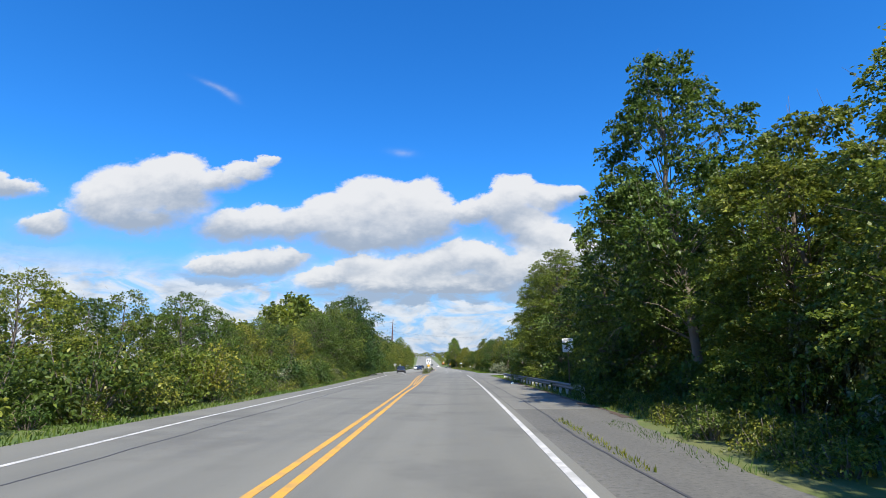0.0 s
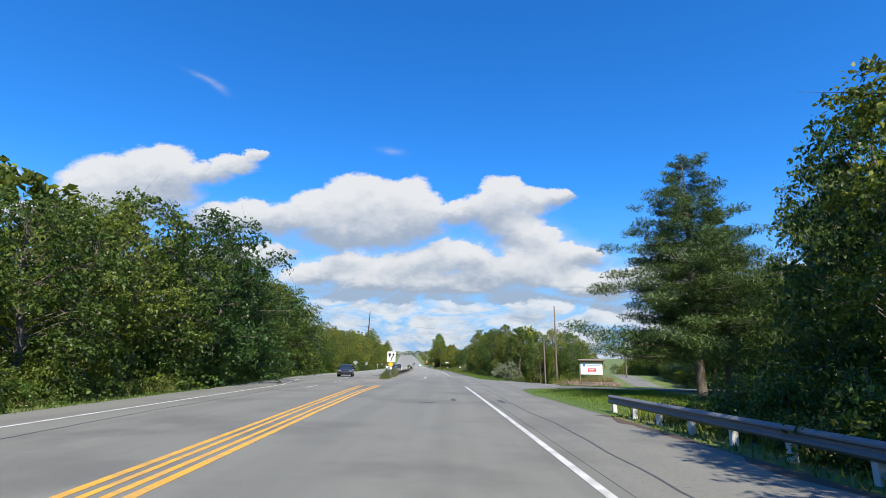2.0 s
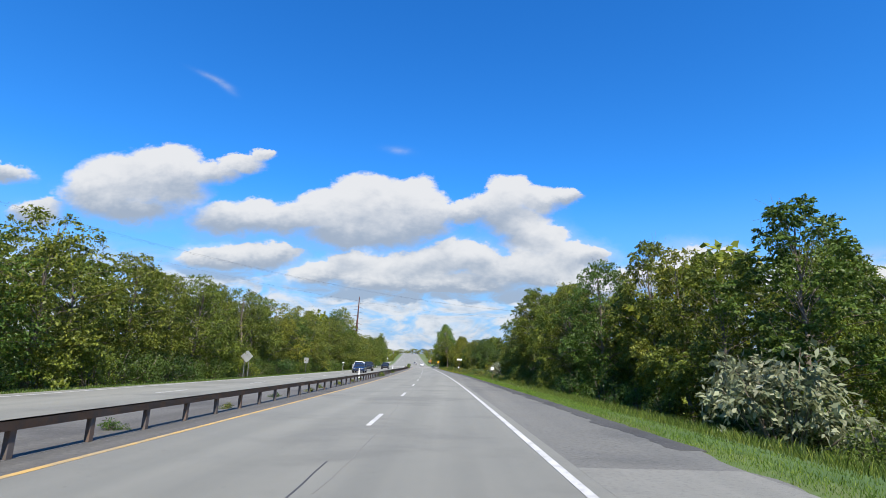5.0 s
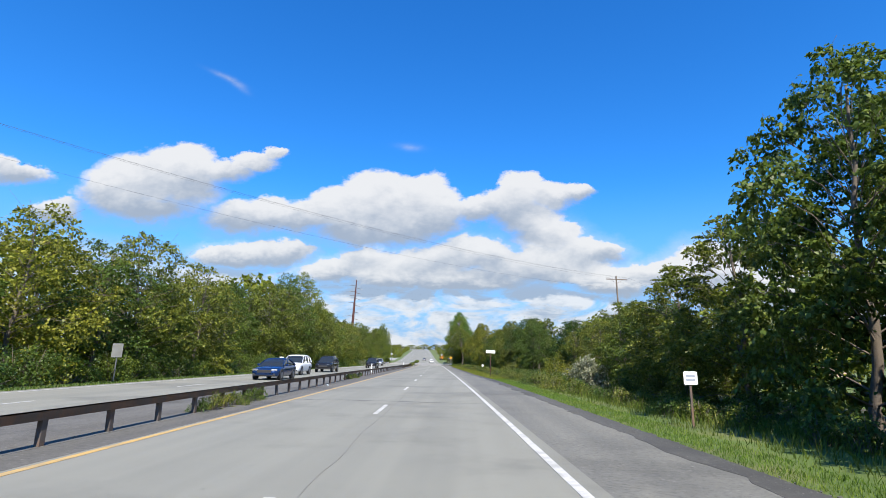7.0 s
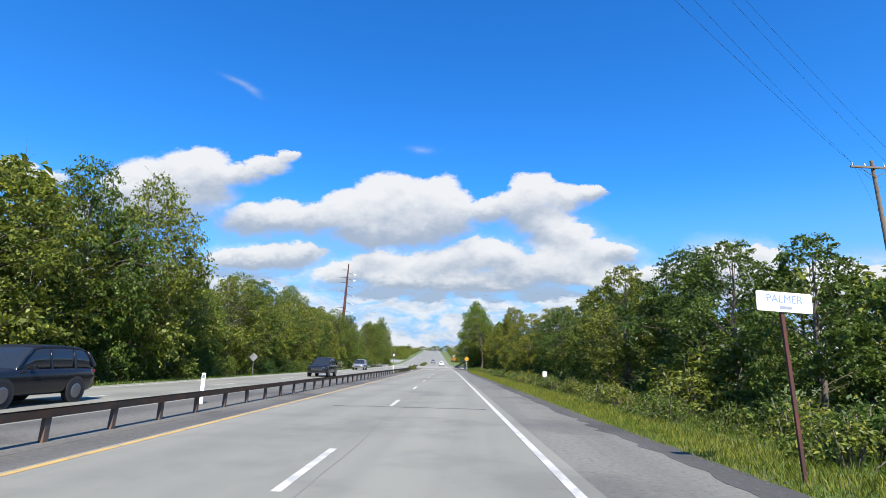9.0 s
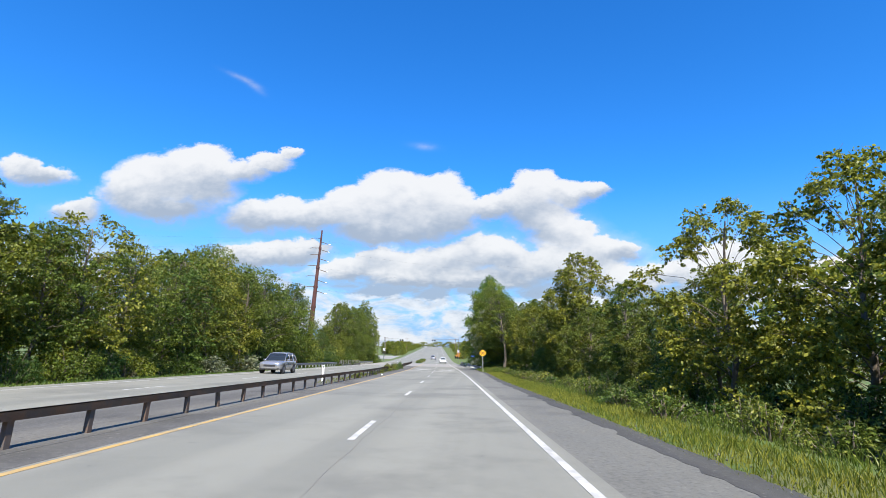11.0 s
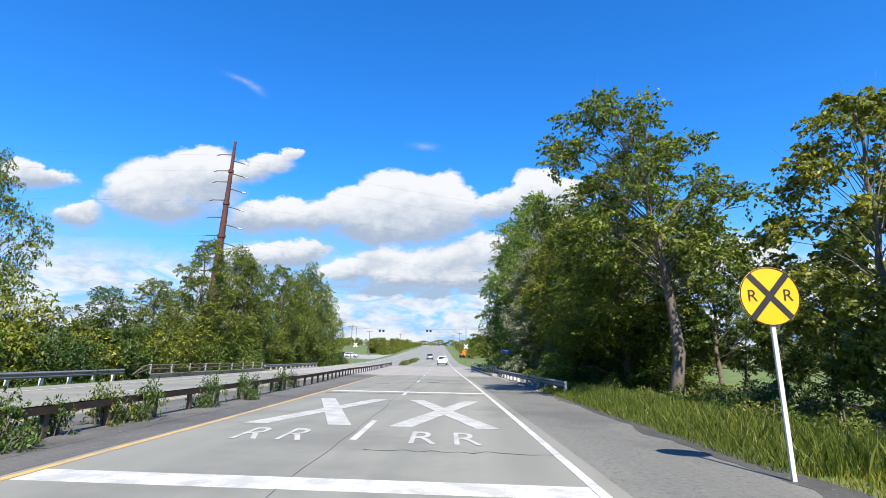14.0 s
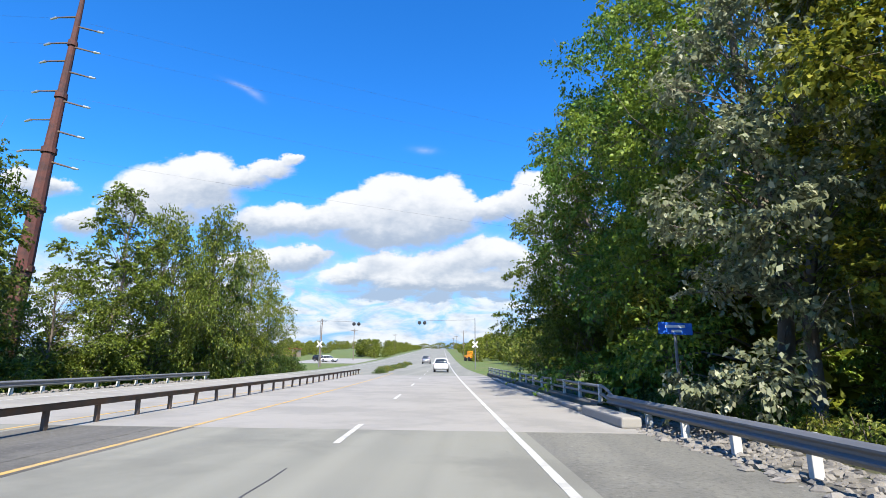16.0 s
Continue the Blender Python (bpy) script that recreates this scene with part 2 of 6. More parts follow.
def asphalt_material(name, base, pale, dark, coarse=0.0):
    """Worn asphalt: long wheel-track bands, blotches, dark drips, fine stone grain."""
    mat = material(name, base, 0.85, spread=0.10, scale=0.7, fine=120, bump=0.25, bump_scale=140)
    n = Nodes(mat.node_tree, False)
    bsdf = [q for q in n.tree.nodes if q.type == "BSDF_PRINCIPLED"][0]
    old = bsdf.inputs["Base Color"].links[0].from_socket
    place = n.add("ShaderNodeNewGeometry").outputs["Position"]
    stretch = n.add("ShaderNodeVectorMath")
    stretch.operation = "MULTIPLY"
    n.link(place, stretch.inputs[0])
    stretch.inputs[1].default_value = (1.0, 0.018, 1.0)
    bands = n.noise(stretch.outputs[0], 0.9, 3.0, 0.5)
    blot = n.noise(place, 0.22, 5.0, 0.65)
    drip = n.noise(place, 3.2, 3.0, 0.7)
    grain = n.noise(place, 55.0, 2.0, 0.7)
    c = n.mix(n.ramp(bands, 0.35, 0.68), old, (*pale, 1))
    c = n.mix(n.math("MULTIPLY", n.ramp(blot, 0.48, 0.66), 0.75), c, (*dark, 1))
    c = n.mix(n.math("MULTIPLY", n.ramp(drip, 0.66, 0.76), 0.45), c, (0.06, 0.058, 0.055, 1))
    c = n.mix(n.math("MULTIPLY", n.ramp(grain, 0.60, 0.75), 0.35), c, (0.32, 0.31, 0.28, 1))
    if coarse:
        stones = n.noise(place, 11.0, 7.0, 0.75)
        c = n.mix(n.math("MULTIPLY", n.ramp(stones, 0.50, 0.62), coarse), c, (0.055, 0.053, 0.047, 1))
        c = n.mix(n.math("MULTIPLY", n.ramp(stones, 0.42, 0.34), coarse * 0.8), c, (0.33, 0.32, 0.28, 1))
    # the older surface before the junction is darker
    where = n.add("ShaderNodeSeparateXYZ")
    n.link(place, where.inputs[0])
    older = n.ramp(n.math("ADD", where.outputs[1], n.math("MULTIPLY", blot, 30.0)), 165.0, 120.0)
    c = n.mix(older, c, n.mix(1.0, c, (0.73, 0.73, 0.73, 1), "MULTIPLY"))
    n.link(c, bsdf.inputs["Base Color"])
    return mat


ASPHALT = asphalt_material("asphalt", (0.202, 0.200, 0.166), (0.242, 0.238, 0.196), (0.153, 0.151, 0.127))
SHOULDER = asphalt_material("shoulder_asphalt", (0.150, 0.147, 0.125), (0.185, 0.180, 0.150), (0.100, 0.098, 0.085), 0.5)
MEDIAN = asphalt_material("stained_median", (0.100, 0.095, 0.082), (0.150, 0.143, 0.122), (0.055, 0.052, 0.046), 0.6)
DUST = asphalt_material("dusty_asphalt", (0.212, 0.208, 0.174), (0.262, 0.255, 0.212), (0.165, 0.161, 0.136), 0.25)
CONCRETE = material("concrete", (0.30, 0.285, 0.255), 0.85, spread=0.12, scale=0.6, fine=60, bump=0.2, second=(0.25, 0.24, 0.215), second_scale=0.4)
LINE_WHITE = material("white_road_paint", (0.54, 0.53, 0.49), 0.7, spread=0.2, scale=2.0, fine=25, second=(0.38, 0.375, 0.34), second_scale=2.2)
LINE_OLD = material("old_white_road_paint", (0.43, 0.42, 0.38), 0.75, spread=0.2, scale=2.0, fine=25, second=(0.33, 0.325, 0.295), second_scale=2.2)
LINE_WORN = material("worn_yellow_road_paint", (0.52, 0.33, 0.10), 0.75, spread=0.2, scale=2.0, fine=25, second=(0.36, 0.27, 0.14), second_scale=1.6)
LINE_YELLOW = material("yellow_road_paint", (0.66, 0.33, 0.035), 0.7, spread=0.2, scale=2.0, fine=25, second=(0.46, 0.27, 0.07), second_scale=2.2)
GRASS = material("grass", (0.085, 0.135, 0.022), 0.9, spread=0.45, scale=0.6, fine=25, bump=0.8, bump_scale=30, second=(0.12, 0.13, 0.04), second_scale=0.3)
LAWN = material("lawn", (0.062, 0.112, 0.018), 0.9, spread=0.25, scale=0.6, fine=25, bump=0.8, bump_scale=30, second=(0.078, 0.118, 0.024), second_scale=0.3)
LITTER = material("leaf_litter", (0.065, 0.055, 0.03), 0.95, spread=0.4, scale=1.2, fine=25, bump=1.0, bump_scale=18, second=(0.045, 0.06, 0.02), second_scale=0.7)
SOIL = material("soil", (0.135, 0.105, 0.070), 0.95, spread=0.35, scale=1.0, fine=30, bump=0.8, bump_scale=20)
BARK = material("bark", (0.135, 0.110, 0.085), 0.9, spread=0.35, scale=3, fine=30, bump=0.8, bump_scale=25)
BARK_DEAD = material("dead_wood", (0.26, 0.23, 0.19), 0.9, spread=0.3, scale=3, fine=30)
STEEL = material("galvanised_steel", (0.175, 0.18, 0.185), 0.6, 0.3, spread=0.15, scale=1.5, fine=30)
WEATHERED = material("weathered_steel", (0.12, 0.10, 0.085), 0.75, 0.3, spread=0.3, scale=1.5, fine=30, second=(0.17, 0.11, 0.075), second_scale=2.0)
POST_WHITE = material("pale_post", (0.55, 0.55, 0.52), 0.7, spread=0.15, scale=3, fine=30)
RUST = material("rusted_steel", (0.115, 0.042, 0.032), 0.8, 0.2, spread=0.35, scale=1.2, fine=20, second=(0.07, 0.034, 0.03), second_scale=1.0)
LEAF_GREEN = leaf_material("leaf_green", (0.124, 0.168, 0.021), (0.190, 0.210, 0.030), warm_share=0.24)
# dark green leaf; also puts shade into the undergrowth and shaded tree rows
LEAF_DARK = leaf_material("leaf_dark", (0.070, 0.112, 0.018), (0.120, 0.158, 0.024), warm_share=0.2)
LEAF_OLIVE = leaf_material("leaf_olive", (0.136, 0.168, 0.022), (0.200, 0.208, 0.032), warm_share=0.32)
# leaf green raised and yellowed: sunlight on the bridge trees put into colour
LEAF_SUNLIT = leaf_material("leaf_locust", (0.155, 0.226, 0.026), (0.225, 0.268, 0.038), warm_share=0.28)
LEAF_SILVER = leaf_material("leaf_silver", (0.22, 0.245, 0.135), (0.38, 0.37, 0.26), warm_share=0.3, varied=0.0)
LEAF_RUST = leaf_material("leaf_rust", (0.16, 0.105, 0.055), (0.25, 0.13, 0.08), warm_share=0.35, varied=0.0)
NEEDLE = leaf_material("pine_needles", (0.06, 0.105, 0.028), (0.11, 0.15, 0.035), see_through=0.3)
WEED = leaf_material("weed_leaves", (0.100, 0.145, 0.020), (0.19, 0.20, 0.04), warm_share=0.33)
DRY_GRASS = leaf_material("dry_grass", (0.21, 0.185, 0.070), (0.34, 0.27, 0.12), warm_share=0.35)
LAWN_LEAF = leaf_material("lawn_blades", (0.10, 0.18, 0.025), (0.17, 0.23, 0.04), warm_share=0.25)

# ---- plan of the road ----
EDGE_Y0, EDGE_STEP = -5.0, 55.0
EDGE = [1.447, 1.722, 1.142, 0.0, -2.19, -4.852, -7.808, -11.595]     # x of the right edge line every 55 m


def edge_bend():
    m = len(EDGE)
    a, b = np.eye(m), np.zeros(m)
    for i in range(1, m - 1):
        a[i, i - 1:i + 2] = (1, 4, 1)
        b[i] = 6 * (EDGE[i + 1] - 2 * EDGE[i] + EDGE[i - 1]) / EDGE_STEP ** 2
    return np.linalg.solve(a, b)


BEND = edge_bend()


def edge_x(y):
    """x of the right edge line at y; straight on beyond both ends."""
    last = EDGE_Y0 + EDGE_STEP * (len(EDGE) - 1)
    if y > last:
        return edge_x(last) + (y - last) * (edge_x(last) - edge_x(last - 5)) / 5
    if y < EDGE_Y0:
        return EDGE[0]
    i = min(int((y - EDGE_Y0) // EDGE_STEP), len(EDGE) - 2)
    c = (y - EDGE_Y0 - i * EDGE_STEP) / EDGE_STEP
    a = 1 - c
    return a * EDGE[i] + c * EDGE[i + 1] + ((a ** 3 - a) * BEND[i] + (c ** 3 - c) * BEND[i + 1]) * EDGE_STEP ** 2 / 6


def road_z(y):
    """Height of the road: level, then a long rise beyond the bridge."""
    if y < 370:
        return 0.0
    if y < 520:
        return 1.15e-4 * (y - 370) ** 2
    if y < 900:
        return 2.59 + 0.0345 * (y - 520)
    return 15.7 + 0.0345 * 200 * (1 - math.exp(-(y - 900) / 200))


def step01(v, lo, hi):
    s = min(max((v - lo) / (hi - lo), 0.0), 1.0)
    return s * s * (3 - 2 * s)


def land_z(lat, y):
    """Height of the ground beside the road, at a distance lat from the right edge line."""
    z = road_z(y) - 0.05
    if lat > 3.0:
        dip = step01(y, 88, 136) * (1 - step01(y, 150, 178))
        z -= dip * 0.2 * max(min(lat - 4.5, 11), 0)
        z -= 0.5 * step01(lat, 5, 9) * (1 - step01(y, 60, 70))
        z -= 0.35 * step01(lat, 4.5, 8) * step01(y, 175, 190) * (1 - step01(y, 345, 375))
        creek = math.exp(-((y - 392) / 13) ** 2) * step01(lat, 4.3, 7)
        z -= 2.6 * creek
    else:
        z -= 0.3 * step01(-lat, 20.5, 24) * step01(y, 100, 120)
        creek = math.exp(-((y - 392) / 13) ** 2) * step01(-lat, 20.6, 23)
        z -= 2.6 * creek
    return z


def at(lat, y, up=0.0):
    return Vector((edge_x(y) + lat, y, road_z(y) + up))


def ground_at(lat, y, up=0.0):
    return Vector((edge_x(y) + lat, y, land_z(lat, y) + up))


# ---- building blocks ----
def mesh_object(name, verts, faces, mat, parent=None, smooth=False):
    data = bpy.data.meshes.new(name)
    data.from_pydata([tuple(v) for v in verts], [], faces)
    data.materials.append(mat)
    if smooth:
        data.shade_smooth()
    data.update()
    ob = new(name, data)
    if parent is not None:
        ob.parent = parent
    return ob


def part(name, bm, mat, parent, label=""):
    data = bpy.data.meshes.new(name)
    bm.to_mesh(data)
    bm.free()
    data.materials.append(mat)
    ob = new(name, data)
    if parent is not None:
        ob.parent = parent
    return tagged(ob, label)


def thing(name, at_pose, label, category, group="", kind=""):
    ob = new(name)
    ob.empty_display_size = 0.3
    ob.matrix_basis = at_pose
    return tagged(ob, label, category, group, kind)


def box(bm, size, m=None, bevel=0.0):
    made = bmesh.ops.create_cube(bm, size=1.0, matrix=(m or Matrix()) @ Matrix.Diagonal((*size, 1)))
    if bevel:
        edges = list({e for v in made["verts"] for e in v.link_edges})
        bmesh.ops.bevel(bm, geom=edges, offset=bevel, segments=2, affect="EDGES", profile=0.5)
    return bm


def rod(bm, a, b, r0, r1=None, sides=8):
    a, b = Vector(a), Vector(b)
    way = b - a
    m = Matrix.Translation((a + b) / 2) @ way.to_track_quat("Z", "Y").to_matrix().to_4x4()
    bmesh.ops.create_cone(bm, cap_ends=True, segments=sides, radius1=r0, radius2=r0 if r1 is None else r1, depth=way.length, matrix=m)
    return bm


def strip(name, lat0, lat1, y0, y1, mat, up=0.0, depth=0.12, step=4.0, parent=None):
    """A slab along the road between two distances from the edge line (numbers or functions of y)."""
    n = max(int(math.ceil((y1 - y0) / step)), 1)
    verts, faces = [], []
    for i in range(n + 1):
        y = y0 + (y1 - y0) * i / n
        a = lat0(y) if callable(lat0) else lat0
        b = lat1(y) if callable(lat1) else lat1
        verts += [at(a, y, up), at(b, y, up), at(b, y, up - depth), at(a, y, up - depth)]
        if i:
            p, q = 4 * i - 4, 4 * i
            faces += [(p, p + 1, q + 1, q), (p + 1, p + 2, q + 2, q + 1), (p + 2, p + 3, q + 3, q + 2), (p + 3, p, q, q + 3)]
    faces += [(3, 2, 1, 0), (4 * n, 4 * n + 1, 4 * n + 2, 4 * n + 3)]
    return mesh_object(name, verts, faces, mat, parent)


def table(*pairs):
    """A function that runs straight between the given (y, value) pairs."""
    ys, vs = [p[0] for p in pairs], [p[1] for p in pairs]
    return lambda y: float(np.interp(y, ys, vs))


# ---- ground ----
def make_ground():
    lats = [-1500, -700, -350, -180, -110, -70, -50, -40, -34, -30, -27, -25, -23.5, -22, -21, -20.5, -19, -16, -12, -8, -4, 0, 3, 3.6, 4.3, 5, 6, 7, 8, 9.5, 11, 13, 15, 18, 22, 28, 36, 50, 75, 120, 200, 400, 800, 1500]
    ys = [-400, -150, -70] + list(range(-40, 470, 4)) + list(range(480, 700, 20)) + [750, 800, 900, 1000, 1200, 1500, 2000, 3000]
    verts, faces = [], []
    for y in ys:
        for lat in lats:
            p = ground_at(lat, y)
            far = step01(abs(lat), 25, 120)
            p.z += far * 1.2 * noise.noise(Vector((lat * 0.012, y * 0.012, 3)))
            verts.append(p)
    w = len(lats)
    for j in range(len(ys) - 1):
        for i in range(w - 1):
            faces.append((j * w + i, j * w + i + 1, (j + 1) * w + i + 1, (j + 1) * w + i))
    tagged(mesh_object("ground", verts, faces, GRASS, smooth=True), "grassy roadside ground with soil and leaf litter", "ground", kind="structure")


make_ground()
LEFT_EDGE = table((-60, -9.6), (0, -9.9), (40, -12.0), (66, -14.2), (84, -15.6), (100, -17.6), (125, -19.6), (160, -18.4), (220, -18.8), (300, -19.6), (345, -20.2), (420, -20.2), (900, -20.2))
RIGHT_EDGE = table((-60, 1.0), (-5, 1.6), (8, 2.6), (18, 3.4), (66, 3.5), (79, 3.2), (84, 3.6), (86.6, 4.6), (88, 7.0), (96.5, 9.0), (98.5, 8.2), (104, 6.0), (108, 4.2), (113, 3.2), (125, 3.0), (175, 2.7), (210, 2.8), (228, 2.4), (300, 2.2), (322, 2.9), (345, 3.1), (372, 3.1), (410, 3.1), (440, 2.4), (900, 2.4))
SHOULDER_IN = table((-60, 0.25), (95, 0.3), (900, 0.35))
tagged(strip("road", LEFT_EDGE, SHOULDER_IN, -60, 366.5, ASPHALT, step=2.0), "worn light-grey asphalt road", "road", kind="structure")
tagged(strip("road_shoulder", SHOULDER_IN, lambda y: RIGHT_EDGE(y) + 0.28 * noise.noise(Vector((y * 0.55, 0, 2))) + 0.14 * noise.noise(Vector((y * 2.1, 0, 6))), -60, 366.5, SHOULDER, up=-0.004, step=0.5), "rough dark asphalt shoulder with ragged edge", "shoulder", kind="structure")
LIP = asphalt_material("broken_asphalt_lip", (0.055, 0.053, 0.047), (0.085, 0.082, 0.07), (0.035, 0.034, 0.03), 0.7)
tagged(strip("shoulder_lip", lambda y: RIGHT_EDGE(y) - 0.30 + 0.32 * noise.noise(Vector((y * 0.45, 3, 2))) + 0.22 * noise.noise(Vector((y * 1.7, 5, 6))), lambda y: RIGHT_EDGE(y) + 0.30 + 0.14 * noise.noise(Vector((y * 2.1, 0, 6))), 130, 345, LIP, up=0.001, depth=0.03, step=0.4), "dark crumbling edge of the asphalt shoulder", "shoulder", kind="structure")
tagged(strip("bridge_deck", -20.2, 3.1, 366.5, 410, CONCRETE, step=2.0), "pale worn concrete bridge deck", "bridge deck", kind="structure")
tagged(strip("road_beyond", -20.2, table((410, 3.1), (440, 2.4), (1200, 2.4)), 410, 1200, ASPHALT, step=6.0), "grey asphalt road rising into the distance", "road", kind="structure")



tagged(strip("median_strip", -11.0, -8.15, 119, 366.4, MEDIAN, up=0.005, depth=0.1, step=3.0), "stained broken pavement between the carriageways", "median", kind="structure")


tagged(strip("median_dirt", table((104.4, -7.9), (106, -8.5), (119, -9.0)), lambda y: -7.55 + 0.12 * noise.noise(Vector((y * 0.9, 4, 3))), 104.4, 119, SOIL, up=0.006, depth=0.02, step=0.5), "tan dirt washed round the median nose", "ground", kind="structure")
tagged(strip("turnoff", 0.3, lambda y: RIGHT_EDGE(y) - 0.12, 19, 128, DUST, up=0.0015, depth=0.02, step=0.6), "dusty grey asphalt shoulder widening at the turn-off", "road", kind="structure")
tagged(strip("inner_shoulder", lambda y: -8.14, lambda y: -7.32 + 0.05 * noise.noise(Vector((y * 0.7, 1, 3))), 119, 366.4, MEDIAN, up=0.0035, depth=0.1, step=1.0), "dark stained strip of shoulder beside the median rail", "shoulder", kind="structure")


def floor_patch(name, lats, y0, y1, mat, label, category):
    """A sheet of other ground that follows the land, a little above it."""
    verts, faces = [], []
    n = int((y1 - y0) / 2)
    w = len(lats)
    for i in range(n + 1):
        y = y0 + (y1 - y0) * i / n
        for k, lat in enumerate(lats):
            ragged = 0.5 * noise.noise(Vector((lat, y * 0.35, 1))) if k in (0, w - 1) else 0.0
            verts.append(ground_at(lat + ragged, y, -0.03 if k in (0, w - 1) else 0.03))
        if i:
            faces += [((i - 1) * w + k, (i - 1) * w + k + 1, i * w + k + 1, i * w + k) for k in range(w - 1)]
    tagged(mesh_object(name, verts, faces, mat, smooth=True), label, category, kind="structure")


floor_patch("forest_floor", (4.6, 5, 6, 7, 8, 9.5, 11, 13, 15, 18, 21), -12, 66, LITTER, "dark leaf litter under roadside trees", "ground")
# leaf litter whose dark colour also stands in for shaded gaps under these trees
floor_patch("forest_floor", (8.6, 9.5, 11, 13, 15, 18, 21), 166, 232, LITTER, "dark leaf litter under roadside trees", "ground")
floor_patch("forest_floor", (6.4, 7, 8, 9.5, 11, 13, 15, 18, 21), 232, 345, LITTER, "dark leaf litter under roadside trees", "ground")
floor_patch("forest_floor", (3.3, 4.3, 5, 6, 7, 8, 9.5, 11, 13, 15, 18, 21), 343, 408, LITTER, "dark leaf litter under roadside trees", "ground")


floor_patch("lawn", (3.0, 3.6, 4.3, 5, 6, 7, 8, 9.5, 11, 13, 15, 18, 22, 26), 66, 86, LAWN, "mown green lawn beside the side road", "lawn")
floor_patch("lawn", (8.8, 9.5, 11, 13, 15, 18, 22, 26, 30, 36), 97.5, 110.9, LAWN, "mown green lawn round the entrance board", "lawn")
floor_patch("lawn", (3.6, 4.3, 5.0, 6, 7, 8, 9.5, 11, 13, 15, 18, 22, 26, 28), 111, 139, LAWN, "mown green lawn round the entrance board", "lawn")
floor_patch("rubble_bed", (2.75, 3.3, 4.0, 4.7, 5.2), 343, 372, MEDIAN, "dark dirt and gravel under the guard rail", "ground")
floor_patch("gravel_apron", (3.3, 4.2, 5.2, 6.4, 7.4), 104.4, 109.6, LIP, "dark broken gravel at the junction corner", "ground")
floor_patch("gravel_lot", (-44, -40, -34, -30, -27, -25, -23), 486, 536, CONCRETE, "pale gravel lot beside the far road", "lot")


def branch(path, label):
    """A road that leaves or runs beside the main one: distance from the edge line, y, width."""
    fine = []
    for (a, b, w0), (c, d, w1) in zip(path, path[1:]):
        for k in range(6):
            f = k / 6
            fine.append((a + (c - a) * f, b + (d - b) * f, w0 + (w1 - w0) * f))
    fine.append(path[-1])
    verts, faces = [], []
    for i, (lat, y, w) in enumerate(fine):
        p, q = fine[max(i - 1, 0)], fine[min(i + 1, len(fine) - 1)]
        way = Vector((q[0] - p[0], q[1] - p[1], 0)).normalized()
        side = Vector((-way.y, way.x, 0))
        for s in (0.5, 0.25, 0.0, -0.25, -0.5):
            x, yy = lat + side.x * w * s, y + side.y * w * s
            verts.append(ground_at(x, yy, 0.035 + 0.02 * step01(x, 4, 8)))
        if i:
            for k in range(4):
                a = (i - 1) * 5 + k
                faces.append((a, a + 1, a + 6, a + 5))
    tagged(mesh_object("side_road", verts, faces, SHOULDER, smooth=True), label, "road", kind="structure")


branch([(4.5, 92.4, 9.6), (7, 92.0, 8.4), (11, 91.4, 7.4), (20, 91.0, 7.0), (45, 92, 7.0), (90, 96, 7.0)], "dark asphalt side road in tree shade")
branch([(110, 117, 5.4), (75, 118, 5.4), (56, 121, 5.4), (46, 127, 5.4), (41.5, 136, 5.4), (40.5, 146, 5.4), (41.5, 160, 5.4), (44, 178, 5.4), (49, 205, 5.4), (56, 240, 5.4), (62, 270, 5.4)], "narrow grey service road behind the lawns")


def ditch():
    """A washed-out drain with ragged turf lips."""
    path = [(13.6, 117.5), (14.6, 120.0), (16.2, 124.0), (18.9, 129.6), (20.8, 133.5), (22.8, 137.5), (26.9, 146.3), (32.0, 156.0)]
    verts, faces = [], []
    for i, (lat, y) in enumerate(path):
        p, q = path[max(i - 1, 0)], path[min(i + 1, len(path) - 1)]
        way = Vector((q[0] - p[0], q[1] - p[1], 0)).normalized()
        side = Vector((way.y, -way.x, 0))
        for off, up in ((-1.7, 0.0), (-1.25, 0.16), (-1.0, 0.03), (0.0, 0.02), (0.9, 0.04), (1.15, 0.30), (1.7, 0.02)):
            jag = 0.16 * noise.noise(Vector((off * 3, y * 0.9, 5)))
            x, yy = lat + side.x * (off + jag), y + side.y * (off + jag)
            verts.append(ground_at(x, yy, up * (0.8 + 0.5 * noise.noise(Vector((y, off, 2)))) + 0.045))
        if i:
            faces += [((i - 1) * 7 + k, (i - 1) * 7 + k + 1, i * 7 + k + 1, i * 7 + k) for k in range(6)]
    tagged(mesh_object("drain_ditch", verts, faces, LITTER), "muddy brown drain ditch with broken turf lips", "ditch", kind="structure")


ditch()


# ---- road markings ----
def marking(name, lat0, lat1, y0, y1, mat, label, group=""):
    return tagged(strip(name, lat0, lat1, y0, y1, mat, up=0.006, depth=0.005, step=2.0), label, "road marking", group)


def line(lat, width, y0, y1, mat, label):
    f = lat if callable(lat) else (lambda y: lat)
    return marking("lane_line", lambda y: f(y) - width / 2, lambda y: f(y) + width / 2, y0, y1, mat, label, "road lines")


